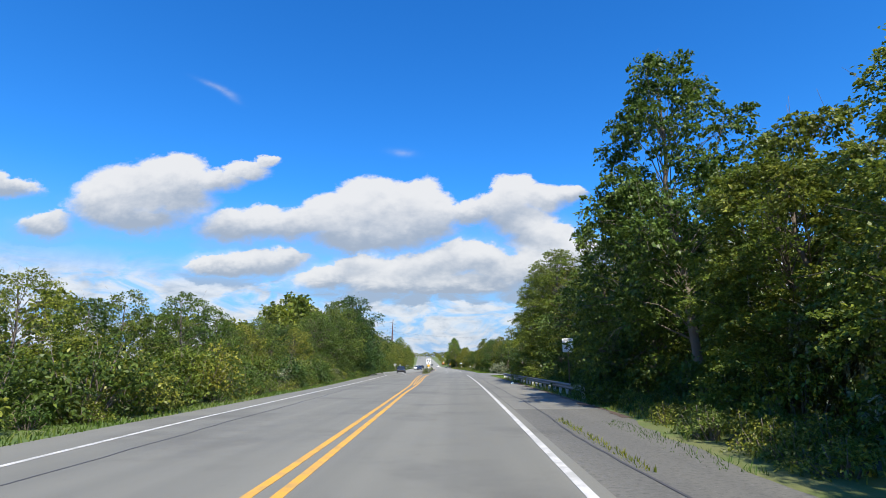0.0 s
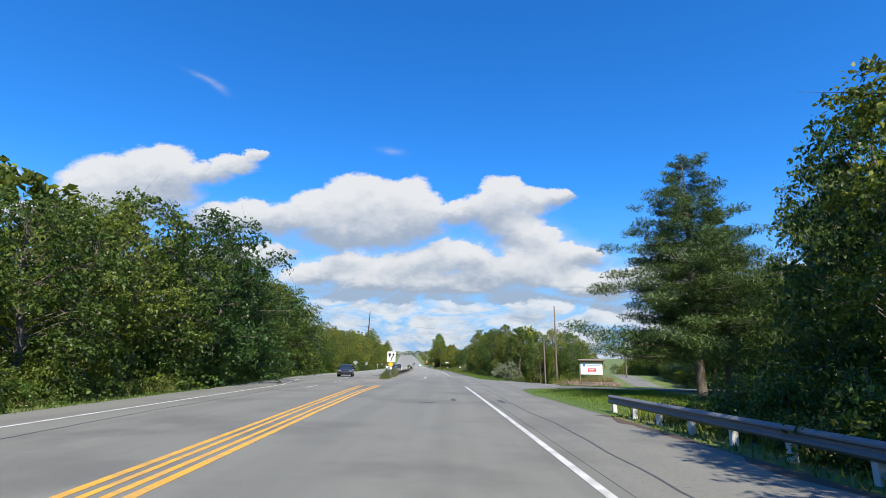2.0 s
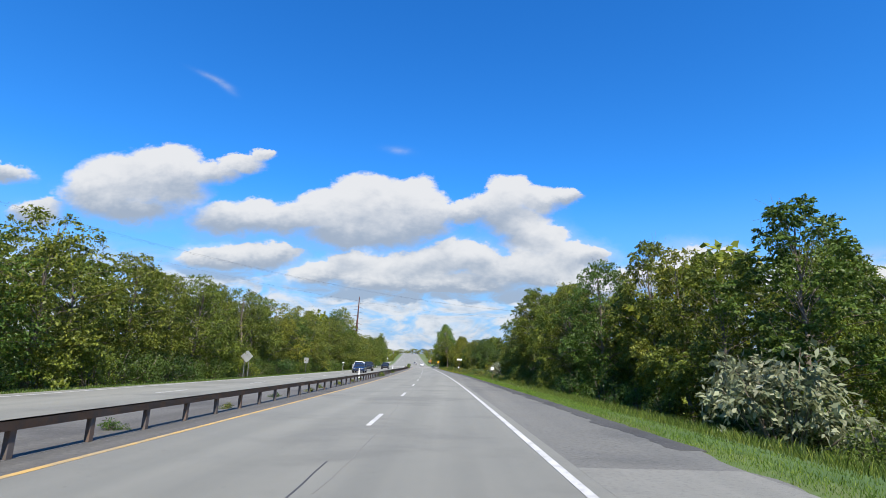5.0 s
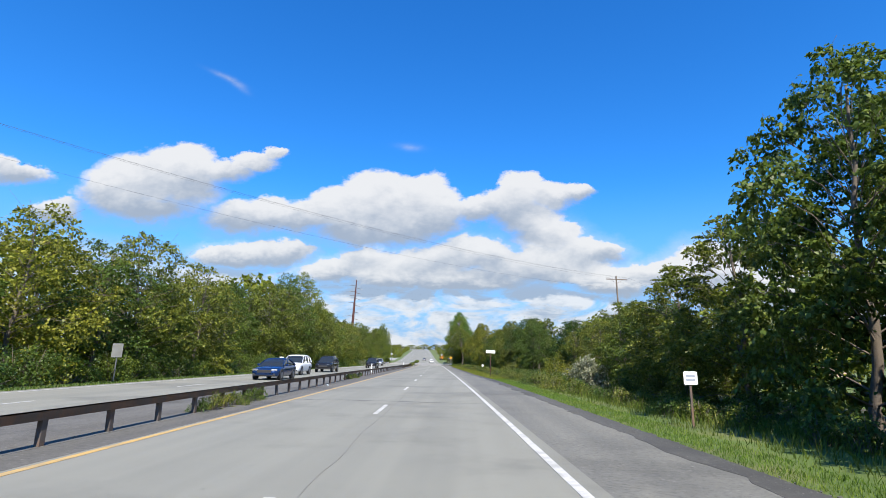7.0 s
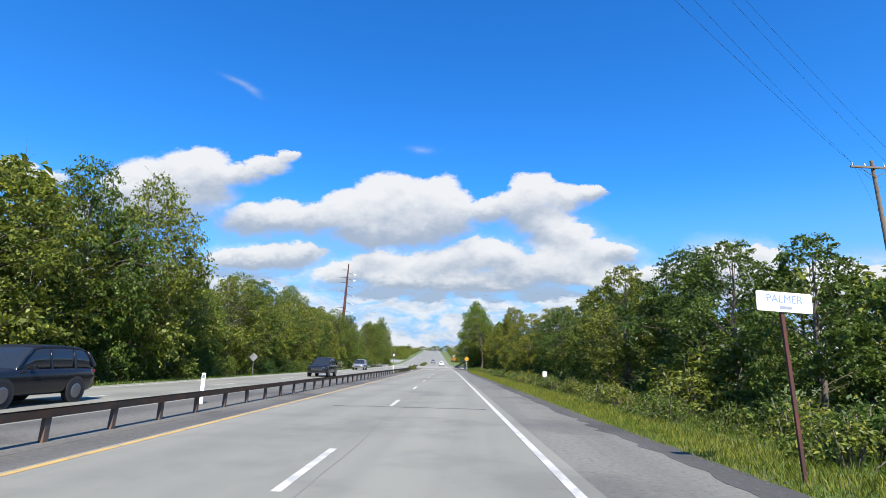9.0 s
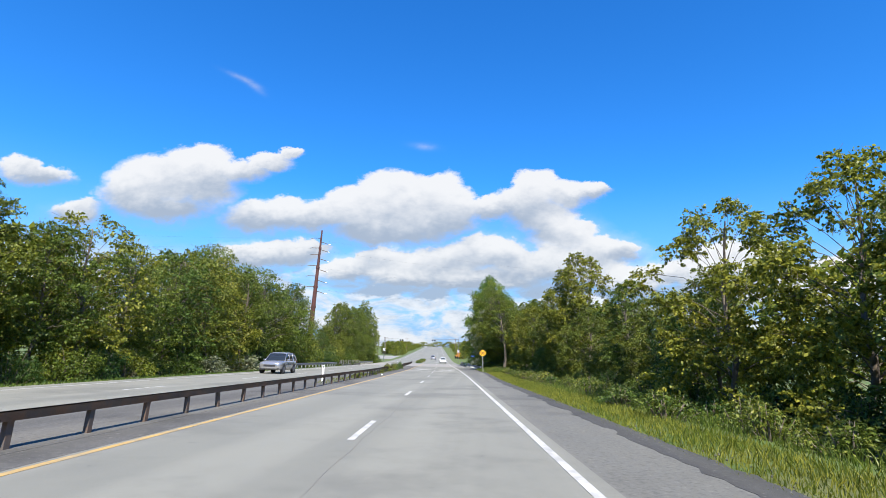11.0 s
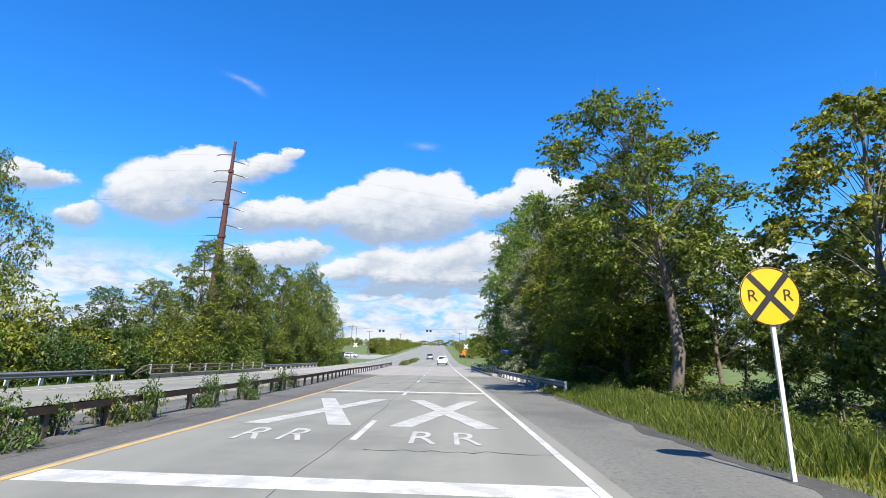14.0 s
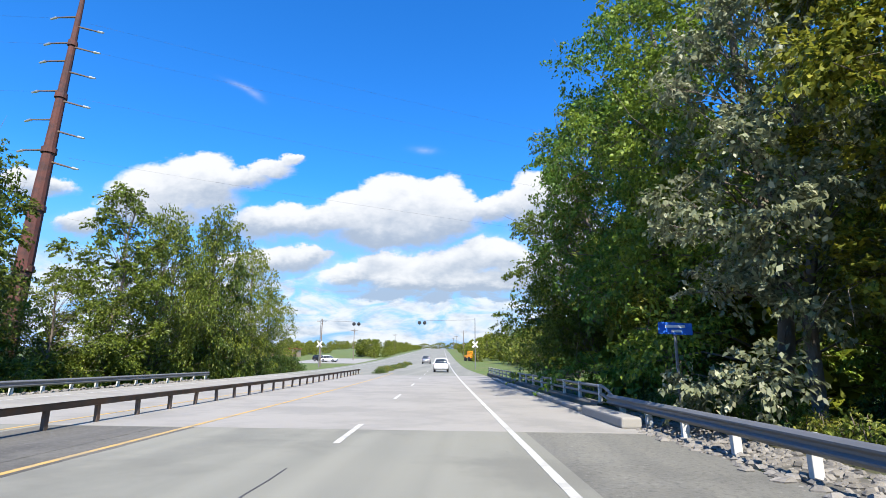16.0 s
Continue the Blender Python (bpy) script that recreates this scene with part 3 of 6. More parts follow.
line(0.0, 0.14, -40, 88, LINE_WHITE, "solid white edge line worn at its rim")
line(0.0, 0.14, 126, 1000, LINE_WHITE, "solid white edge line worn at its rim")
LEFT_LINE = table((-40, -8.2), (8, -8.64), (15, -9.3), (34, -10.4), (47, -11.0), (60, -11.75), (73, -12.45), (86, -13.1), (100, -15.5), (125, -18.0), (220, -17.9), (345, -18.4), (1000, -18.4))
line(LEFT_LINE, 0.13, -40, 100, LINE_WHITE, "solid white edge line of the far carriageway")
line(LEFT_LINE, 0.13, 112, 1000, LINE_WHITE, "solid white edge line of the far carriageway")
YELLOW_A = table((-40, -3.7), (6, -4.02), (30, -5.05), (42, -5.55), (54, -6.28), (66, -6.9), (79, -7.45), (88, -7.75))
YELLOW_B = table((-40, -3.35), (6, -3.66), (30, -4.74), (42, -5.05), (54, -5.5), (66, -6.0), (78, -6.35), (88, -6.3))
line(YELLOW_A, 0.14, -40, 86.5, LINE_YELLOW, "solid yellow centre line")
line(YELLOW_B, 0.15, -40, 87.2, LINE_YELLOW, "solid yellow centre line")
line(lambda y: YELLOW_A(y) + 0.26, 0.11, 42, 86.5, LINE_YELLOW, "solid yellow centre line")
line(lambda y: YELLOW_B(y) - 0.26 if y > 50 else YELLOW_B(y) - 0.2, 0.12, 46, 87.2, LINE_YELLOW, "solid yellow centre line")
line(table((105, -7.3), (118, -7.35), (160, -7.15), (330, -7.15), (362, -7.5), (420, -7.5)), 0.13, 105.5, 418, LINE_WORN, "solid yellow median line, thin and worn")
line(table((112, -11.2), (345, -11.3), (420, -11.3)), 0.12, 112, 418, LINE_WORN, "solid yellow median line of the far carriageway")
for k in range(9, 60):
    y = 12.19 * k - 1.25
    if y > 122:
        marking("lane_dash", -3.56 - 0.065, -3.56 + 0.065, y, y + 3.05, LINE_WHITE, "short white lane dash, scuffed", "lane dashes")
for k in range(7, 60):
    y = 12.19 * k - 3.0
    lat = float(np.interp(y, (80, 97, 125, 220, 345), (-10.4, -11.1, -14.4, -14.6, -14.9)))
    marking("lane_dash", lat - 0.06, lat + 0.06, y, y + 3.05, LINE_WHITE, "short white lane dash, scuffed", "lane dashes")

# ---- plants ----
RNG = np.random.default_rng(7)


def tube(verts, faces, points, radii, sides=6):
    """Adds a bent tapering tube through the points."""
    start = len(verts)
    for i, p in enumerate(points):
        p = Vector(p)
        way = (Vector(points[min(i + 1, len(points) - 1)]) - Vector(points[max(i - 1, 0)])).normalized()
        side = way.cross(Vector((0.31, 0.77, 0.2))).normalized()
        other = way.cross(side)
        for k in range(sides):
            a = 2 * math.pi * k / sides
            verts.append(p + (side * math.cos(a) + other * math.sin(a)) * radii[i])
    for i in range(len(points) - 1):
        for k in range(sides):
            a, b = start + i * sides + k, start + i * sides + (k + 1) % sides
            faces.append((a, b, b + sides, a + sides))
    faces.append(tuple(start + (len(points) - 1) * sides + k for k in range(sides)))


def leaf_mesh(name, centres, radii, count, length, width, mat, rng, droop=0.35, squash=0.75, sprays=15):
    """Many small pointed leaves as one mesh: most sit on flat drooping sprays that fan out of the clump centres, some fill between."""
    centres, radii = np.asarray(centres, float), np.asarray(radii, float)
    share = radii ** 2 / (radii ** 2).sum()
    pick = rng.choice(len(centres), size=count, p=share)
    reach = radii[pick][:, None]
    off = rng.normal(size=(count, 3))
    off /= np.linalg.norm(off, axis=1)[:, None] + 1e-9
    off *= (rng.random(count) ** 0.45)[:, None] * reach * np.array((1, 1, squash))
    if sprays:
        ways = rng.normal(size=(len(centres), sprays, 3)) * np.array((1, 1, 0.75)) + np.array((0, 0, 0.18))
        ways /= np.linalg.norm(ways, axis=2)[:, :, None] + 1e-9
        way = ways[pick, rng.integers(sprays, size=count)]
        across = np.stack((-way[:, 1], way[:, 0], np.zeros(count)), 1)
        across /= np.linalg.norm(across, axis=1)[:, None] + 1e-6
        s = (0.25 + 0.95 * rng.random(count) ** 0.7)[:, None]
        spread = rng.normal(size=(count, 1)) * 0.17 * (1.25 - 0.6 * s)
        fan = (way * s + across * spread + rng.normal(size=(count, 3)) * np.array((0.03, 0.03, 0.045))) * np.array((1, 1, 0.85))
        fan[:, 2] -= 0.22 * s[:, 0] ** 2
        off = np.where(rng.random((count, 1)) < 0.82, fan * reach, off)
    pos = centres[pick] + off
    along = off / (np.linalg.norm(off, axis=1)[:, None] + 1e-6) * 0.7 + rng.normal(size=(count, 3)) * 0.6
    along[:, 2] -= droop
    along /= np.linalg.norm(along, axis=1)[:, None]
    up = rng.normal(size=(count, 3)) * 0.55 + np.array((0, 0, 0.9)) + off / (reach + 1e-6) * 0.55
    side = np.cross(along, up)
    side /= np.linalg.norm(side, axis=1)[:, None] + 1e-9
    size = (0.6 + 0.8 * rng.random(count))[:, None]
    a = pos - along * length * 0.5 * size
    b = pos + side * width * 0.5 * size - along * length * 0.05 * size
    c = pos + along * length * 0.5 * size
    d = pos - side * width * 0.5 * size - along * length * 0.05 * size
    fold = np.cross(side, along) * (width * 0.22) * size
    verts = np.stack((a, b + fold, c, d + fold), 1).reshape(-1, 3)
    data = bpy.data.meshes.new(name)
    data.vertices.add(4 * count)
    data.vertices.foreach_set("co", verts.ravel())
    data.loops.add(4 * count)
    data.loops.foreach_set("vertex_index", np.arange(4 * count))
    data.polygons.add(count)
    data.polygons.foreach_set("loop_start", np.arange(count) * 4)
    data.polygons.foreach_set("loop_total", np.full(count, 4))
    data.materials.append(mat)
    data.update()
    data.validate()
    return data


def make_tree(name, height, radius, mat, seed, label, leaves=9000, base=0.22, clumps=46, leaf=0.34, trunk=0.16, lean=0.0, gap=0.0, low=0.0, bark=None, clump=1.0, twigs=2):
    """A broad-leaved tree: tapered trunk, limbs to every clump, uneven crown of small leaves. base: share of the height below the crown."""
    rng = np.random.default_rng(seed)
    top = height
    z0 = height * base
    centres, radii = [], []
    for k in range(clumps):
        f = (k + rng.random()) / clumps
        z = z0 + (top - z0) * (0.04 + 0.93 * f)
        h = (z - z0) / (top - z0)
        wide = radius * (math.sin(math.pi * min(h * 0.80 + 0.20, 1.0)) ** 0.7) * (0.72 + 0.5 * rng.random())
        ang = k * 2.39996 + rng.normal() * 0.35
        out = wide * (0.35 + 0.65 * rng.random() ** 0.6)
        centres.append((out * math.cos(ang) + lean * h, out * math.sin(ang), z))
        radii.append(clump * radius * (0.22 + 0.17 * rng.random()) * (1.05 - 0.45 * h))
    for k in range(int(low)):
        ang = rng.random() * 6.283
        centres.append((radius * 0.75 * math.cos(ang), radius * 0.75 * math.sin(ang), z0 * (0.35 + 0.5 * rng.random())))
        radii.append(radius * 0.3)
    root = thing(name, Matrix(), label, "tree", "roadside trees")
    verts, faces = [], []
    n = 9
    bends = np.cumsum(rng.normal(size=(n + 1, 2)) * 0.012 * height, 0)
    spine = [Vector((bends[i, 0] + lean * (i / n) ** 2 * 0.6, bends[i, 1], -0.4 + (top * 0.9 + 0.4) * i / n)) for i in range(n + 1)]
    tube(verts, faces, spine, [trunk * (1.35 if i == 0 else 1) * (1 - 0.88 * i / n) + 0.015 for i in range(n + 1)], 8)
    for c, r in zip(centres, radii):
        c = Vector(c)
        f = min(max((c.z * 0.78 + 0.2) / (top * 0.9 + 0.4), 0.12), 0.95) * n
        i = min(int(f), n - 1)
        foot = spine[i].lerp(spine[i + 1], f - i)
        mid = foot.lerp(c, 0.5) + Vector((0, 0, 0.12 * (c - foot).length)) + Vector(rng.normal(size=3)) * 0.1 * r
        t0 = trunk * (1 - 0.88 * f / n) * 0.20 + 0.008
        tube(verts, faces, [foot, mid, c], [t0, t0 * 0.6, 0.008], 5)
        for q in range(twigs):
            tip = c + Vector(rng.normal(size=3)) * r * 0.75
            tube(verts, faces, [mid.lerp(c, 0.5), c.lerp(tip, 0.4), tip], [t0 * 0.5, t0 * 0.3, 0.005], 4)
    mesh_object("trunk", verts, faces, bark or BARK, root, True)
    crown = new("crown", leaf_mesh("crown", centres, radii, leaves, leaf, leaf * 0.6, mat, rng))
    crown.parent = root
    return root


def make_bush(name, height, radius, mat, seed, label, leaves=3500, leaf=0.26, category="shrub"):
    rng = np.random.default_rng(seed)
    root = thing(name, Matrix(), label, category, "roadside shrubs")
    centres, radii = [], []
    for k in range(22):
        ang, h = rng.random() * 6.283, rng.random()
        out = radius * (1 - 0.5 * h) * rng.random() ** 0.5
        centres.append((out * math.cos(ang), out * math.sin(ang), height * (0.12 + 0.75 * h * (0.7 + 0.3 * rng.random()))))
        radii.append(radius * (0.24 + 0.2 * rng.random()))
    verts, faces = [], []
    for c, r in zip(centres, radii):
        c = Vector(c)
        foot = Vector((c.x * 0.25, c.y * 0.25, -0.2))
        tube(verts, faces, [foot, foot.lerp(c, 0.5) + Vector((0, 0, 0.1 * height)), c + Vector((0, 0, 0.5 * r))], [0.035, 0.022, 0.006], 5)
    mesh_object("stem", verts, faces, BARK, root, True)
    crown = new("foliage", leaf_mesh("foliage", centres, radii, leaves, leaf, leaf * 0.45, mat, rng))
    crown.parent = root
    return root


def make_pine(name, height, radius, seed, label, tiers=17, leaves=16000):
    """A white pine: straight trunk, whorls of level limbs with upswept tufts and open gaps between the tiers."""
    rng = np.random.default_rng(seed)
    root = thing(name, Matrix(), label, "tree", "roadside trees")
    verts, faces, centres, radii = [], [], [], []
    tube(verts, faces, [(0, 0, -0.4), (0.05, 0, height * 0.35), (-0.04, 0.05, height * 0.7), (0, 0, height)], [0.24, 0.19, 0.11, 0.015], 9)
    for k in range(tiers):
        h = 0.17 + 0.81 * k / tiers
        z = height * h
        reach = radius * (1 - h) ** 0.75 * (0.75 + 0.35 * rng.random()) + 0.25
        arms = 6 if h < 0.8 else 4
        for a in range(arms):
            ang = 6.283 * a / arms + k * 1.1 + rng.normal() * 0.25
            r = reach * (0.7 + 0.45 * rng.random())
            foot, tip = Vector((0, 0, z)), Vector((r * math.cos(ang), r * math.sin(ang), z + 0.05 * r + 0.25 * rng.normal()))
            mid = foot.lerp(tip, 0.55) - Vector((0, 0, 0.06 * r))
            tube(verts, faces, [foot, mid, tip], [0.05 * (1.1 - h) + 0.01, 0.03 * (1.1 - h) + 0.008, 0.006], 5)
            for q in range(5):
                s = 0.35 + 0.68 * q / 4
                p = foot.lerp(mid, s / 0.55) if s < 0.55 else mid.lerp(tip, (s - 0.55) / 0.45)
                centres.append((p.x + rng.normal() * 0.12 * r, p.y + rng.normal() * 0.12 * r, p.z + 0.12))
                radii.append(0.22 + 0.16 * r)
    mesh_object("trunk", verts, faces, BARK, root, True)
    crown = new("crown", leaf_mesh("crown", centres, radii, leaves, 0.24, 0.034, NEEDLE, rng, droop=-0.15, squash=0.42, sprays=0))
    crown.parent = root
    return root


PARK = []


def proto(ob):
    """A pattern plant; it is taken away once all its copies stand."""
    PARK.append(ob)
    return ob


def plant(pattern, lat, y, height=1.0, wide=None, turn=None, label="", sink=0.05):
    """A copy of a pattern plant on the ground, scaled to a height in metres (and a width factor)."""
    s = height / pattern["tall"]
    w = s if wide is None else wide / pattern["reach"]
    p = ground_at(lat, y, -sink)
    spin = random.random() * 6.283 if turn is None else turn
    m = Matrix.Translation(p) @ Matrix.Rotation(spin, 4, "Z") @ Matrix.Diagonal((w, w, s, 1))
    ob = copy_thing(pattern, m)
    return tagged(ob, label)


def size(ob, tall, reach):
    ob["tall"], ob["reach"] = tall, reach
    return proto(ob)


def kinds(leaves, leaf, seed, full=1.0):
    """One set of broad-leaved patterns: full, airy, loose, low-branched."""
    leaves, leaf = int(leaves * 2.7), leaf * 0.66
    return (size(make_tree("tree", 11, 4.4, LEAF_GREEN, seed, "broad green roadside tree with dense leafy crown", int(leaves * 1.15), 0.16, 60, leaf, 0.2, low=4, clump=0.85 * full), 11, 4.4),
            size(make_tree("tree", 12, 3.6, LEAF_OLIVE, seed + 8, "tall olive-green roadside tree with open crown", leaves, 0.22, 50, leaf, 0.16, clump=0.8 * full), 12, 3.6),
            size(make_tree("tree", 9.5, 3.6, LEAF_OLIVE, seed + 16, "yellowing roadside tree with loose airy crown", int(leaves * 0.9), 0.2, 40, leaf * 0.95, 0.14, low=3, clump=0.85 * full), 9.5, 3.6),
            size(make_tree("tree", 9, 3.6, LEAF_DARK, seed + 20, "dark green roadside tree, low-branched", int(leaves * 1.05), 0.1, 54, leaf * 0.95, 0.17, low=6), 9, 3.6))


OAK, ASH, LOCUST, MAPLE = kinds(10500, 0.235, 3)
OAK_L, ASH_L, LOCUST_L, MAPLE_L = kinds(6200, 0.27, 103, 1.18)
TALL_OAK = size(make_tree("tree", 16, 4.4, LEAF_GREEN, 29, "tall broad green tree with heavy leafy limbs", 60000, 0.2, 84, 0.14, 0.24, low=5, clump=0.85), 16, 4.4)
TALL_ASH = size(make_tree("tree", 14, 3.4, LEAF_OLIVE, 37, "tall olive-green tree with open crown", 44000, 0.22, 64, 0.14, 0.18, low=2, clump=0.9), 14, 3.4)
# a tall oak again, its sunlit look carried by the leaf colour
TALL_SUNLIT = size(make_tree("tree", 16, 4.4, LEAF_SUNLIT, 97, "tall tree with feathery drooping sprays, leaves coloured yellow-green as sunlit", 48000, 0.2, 80, 0.14, 0.22, low=5, clump=0.85), 16, 4.4)
RUST_TREE = size(make_tree("tree", 9, 3.4, LEAF_RUST, 71, "reddish-brown tree with thinning leaves", 7000, 0.15, 44, 0.26, 0.15, clump=0.85), 9, 3.4)
LEAN_TREE = size(make_tree("tree", 13, 3.6, LEAF_GREEN, 91, "green tree with a bare brown trunk leaning over the verge", 30000, 0.40, 58, 0.14, 0.24, lean=-2.2, clump=0.9), 13, 3.6)
SILVER_TREE = size(make_tree("tree", 12, 3.0, LEAF_SILVER, 83, "pale tree draped in silvery seeding vine", 22000, 0.2, 52, 0.15, 0.16, low=2, clump=0.95), 12, 3.0)
POPLAR = size(make_tree("tree", 14, 3.0, LEAF_GREEN, 31, "slender green poplar with fluttering leaves", 25000, 0.15, 60, 0.17, 0.17, low=3, clump=0.95), 14, 3.0)
BACK_OAK = size(make_tree("tree", 11, 4.4, LEAF_GREEN, 61, "green tree standing deeper in the wood", 2000, 0.12, 46, 0.66, 0.2, low=4, twigs=0), 11, 4.4)
BACK_ASH = size(make_tree("tree", 12, 3.8, LEAF_OLIVE, 67, "olive-green tree standing deeper in the wood", 1900, 0.16, 40, 0.66, 0.16, low=2, twigs=0), 12, 3.8)
PINE = size(make_pine("pine_tree", 14, 5.2, 5, "tall dark white pine with tiered limbs", 20, 95000), 14, 5.2)
BUSH = size(make_bush("bush", 2.4, 1.7, LEAF_GREEN, 41, "green roadside bush with tangled stems", 3400, 0.14), 2.4, 1.7)
BUSH_OLIVE = size(make_bush("bush", 2.6, 1.8, LEAF_OLIVE, 43, "yellow-green roadside bush with thin stems", 3400, 0.14), 2.6, 1.8)
BUSH_DARK = size(make_bush("bush", 2.2, 1.8, LEAF_DARK, 47, "dark green bush, leaf colour darkened for tree shade", 3400, 0.14), 2.2, 1.8)
BUSH_SILVER = size(make_bush("bush", 2.4, 2.0, LEAF_SILVER, 53, "pale silvery bush gone to seed", 3200, 0.2), 2.4, 2.0)
WEEDS = size(make_bush("tall_weeds", 1.1, 0.9, WEED, 59, "clump of tall green roadside weeds", 1700, 0.10, "weeds"), 1.1, 0.9)
WOOD = []


def deep(pattern, lat, y, height, wide):
    """Remembers a tree of the deeper wood; all of them become one mesh."""
    s = height / pattern["tall"]
    w = s if wide is None else wide / pattern["reach"]
    WOOD.append((pattern, Matrix.Translation(ground_at(lat, y, -0.05)) @ Matrix.Rotation(random.random() * 6.283, 4, "Z") @ Matrix.Diagonal((w, w, s, 1))))


def make_wood():
    for part_name, mat_of, label in (("crown", LEAF_GREEN, "green leafy depth of the roadside woods"), ("trunk", BARK, "trunks and limbs of the deeper roadside woods")):
        for pattern in (BACK_OAK, BACK_ASH):
            source = [c for c in pattern.children if c.name.startswith(part_name)][0].data
            n = len(source.vertices)
            co = np.empty(n * 3)
            source.vertices.foreach_get("co", co)
            co = np.c_[co.reshape(-1, 3), np.ones(n)]
            polys = [tuple(p.vertices) for p in source.polygons]
            sizes = np.array([len(p) for p in polys])
            flat = np.array([v for p in polys for v in p])
            mats = [m for q, m in WOOD if q is pattern]
            verts = np.concatenate([(co @ np.array(m).T)[:, :3] for m in mats])
            data = bpy.data.meshes.new("woodland")
            data.vertices.add(len(verts))
            data.vertices.foreach_set("co", verts.ravel())
            loops = np.concatenate([flat + k * n for k in range(len(mats))])
            data.loops.add(len(loops))
            data.loops.foreach_set("vertex_index", loops)
            totals = np.tile(sizes, len(mats))
            data.polygons.add(len(totals))
            data.polygons.foreach_set("loop_start", np.concatenate(([0], np.cumsum(totals)[:-1])))
            data.polygons.foreach_set("loop_total", totals)
            data.materials.append(source.materials[0])
            data.update()
            data.validate()
            tagged(new("woodland", data), label, "woodland", kind="stuff")


def row(patterns, y0, y1, lat, gap, tall, spread=1.5, wide=None):
    """A loose row of plants; lat and tall are numbers or functions of y."""
    y = y0
    while y < y1:
        h = (tall(y) if callable(tall) else tall) * (0.85 + 0.3 * random.random())
        k = patterns[random.randrange(len(patterns))]
        w = None if wide is None else wide * (0.85 + 0.3 * random.random())
        where = (lat(y) if callable(lat) else lat) + (random.random() - 0.5) * 2 * spread
        if k is BACK_OAK or k is BACK_ASH:
            deep(k, where, y, h, w)
        else:
            plant(k, where, y, h, w)
        y += gap * (0.7 + 0.6 * random.random())

# ---- trees and shrubs along both sides ----
random.seed(5)


def grove(pattern, spots):
    """Single trees: distance from the edge line, y, height, crown radius."""
    for lat, y, h, r in spots:
        (deep if pattern is BACK_OAK else plant)(pattern, lat, y, h, r)


# far side of the road, before the junction
LEFT_TALL = table((-10, 4.6), (40, 5.2), (56, 6.0), (62, 8.0), (78, 12.0), (88, 13.0), (97, 12.0), (110, 10.6), (128, 11.6), (133, 9.0), (160, 9.0), (180, 9.8), (200, 9.4), (222, 9.5), (238, 12.0), (246, 12.5), (252, 9), (275, 10.6), (292, 9), (305, 10.5), (322, 12.2), (338, 12.8))
row([LOCUST_L, MAPLE_L, OAK_L], 6, 58, lambda y: LEFT_EDGE(y) - 5.5, 3.6, LEFT_TALL, 1.2)
row([BUSH, BUSH_DARK, BUSH_OLIVE], 4, 64, lambda y: LEFT_EDGE(y) - 2.9, 2.4, 2.4, 0.6)
# mostly dark green maples: their leaf colour also carries this stretch's shade
row([MAPLE_L, OAK_L, MAPLE_L, MAPLE_L], 60, 104, lambda y: LEFT_EDGE(y) - 4.6, 4.4, LEFT_TALL, 1.0)
row([BUSH, BUSH_DARK], 62, 128, lambda y: LEFT_EDGE(y) - 2.2, 2.8, 2.0, 0.5)
# dark-leaved maples only, shade put into the leaf colour here too
row([MAPLE_L], 105, 131, lambda y: LEFT_EDGE(y) - 4.6, 4.2, lambda y: LEFT_TALL(y) * 1.1, 0.8)
row([LOCUST_L, OAK_L, ASH_L, LOCUST_L], 133, 332, lambda y: LEFT_EDGE(y) - 5.5, 4.3, LEFT_TALL, 1.2)
row([BACK_ASH, BACK_OAK], 10, 336, lambda y: LEFT_EDGE(y) - 11.0, 5.4, lambda y: LEFT_TALL(y) * 0.98, 1.5)
row([BUSH_DARK, BUSH, BUSH_DARK], 130, 318, lambda y: LEFT_EDGE(y) - 3.2, 3.0, 2.1, 0.7)
grove(BUSH_SILVER, ((-14.6, 36, 1.6, 1.6), (-16.2, 60, 1.7, 1.6), (-22.0, 300, 1.6, 2.0), (-22.4, 308, 1.9, 2.2)))
grove(OAK_L, ((-23.8, 248, 15.2, 4.0), (-24.2, 241.5, 14.0, 3.8), (-24.5, 332, 11.5, 3.6), (-42, 340, 20, 5.0), (-44, 350, 21.5, 5.2), (-43, 359, 20, 4.6), (-40, 333, 18, 4.8)))
grove(MAPLE_L, ((-24.4, 330, 12.4, 3.4), (-24.6, 404.5, 17.5, 3.4), (-24.6, 376, 13.5, 3.4)))
grove(ASH_L, ((-24.5, 351, 6.4, 2.2), (-25.5, 358, 8.0, 2.6)))
grove(POPLAR, ((-25.0, 366, 13.4, 3.0), (-25.5, 376, 14.6, 3.2), (-25.0, 389, 17.4, 3.6), (-25.5, 397, 16.2, 3.0)))
grove(OAK_L, ((-25.5, 374, 14.5, 4.0), (-24.8, 395, 17.0, 3.8), (-24.8, 405, 18.8, 4.0), (-25, 416, 15.5, 3.4), (-25.5, 385, 9.5, 3.4), (-26, 426, 12, 3.4), (-26.5, 404, 12, 3.0), (-29, 411, 11, 2.8), (-30, 382, 11, 3.5), (-31, 371, 9, 3.5)))
row([BUSH, BUSH_OLIVE, BUSH_DARK], 340, 408, -23.8, 2.6, 3.6, 0.8)
row([BUSH, BUSH_DARK], 410, 436, -24.5, 2.6, 2.6, 0.6)
row([BACK_OAK, BACK_ASH], 418, 470, lambda y: -33 - (y - 418) * 0.25, 5.0, 6.5, 2.0)
row([BACK_OAK], 440, 640, lambda y: -58 - (y - 440) * 0.05, 7.0, 6.0, 4.0)
row([BUSH_OLIVE, BUSH], 346, 410, -26.5, 3.0, 5.0, 1.0)
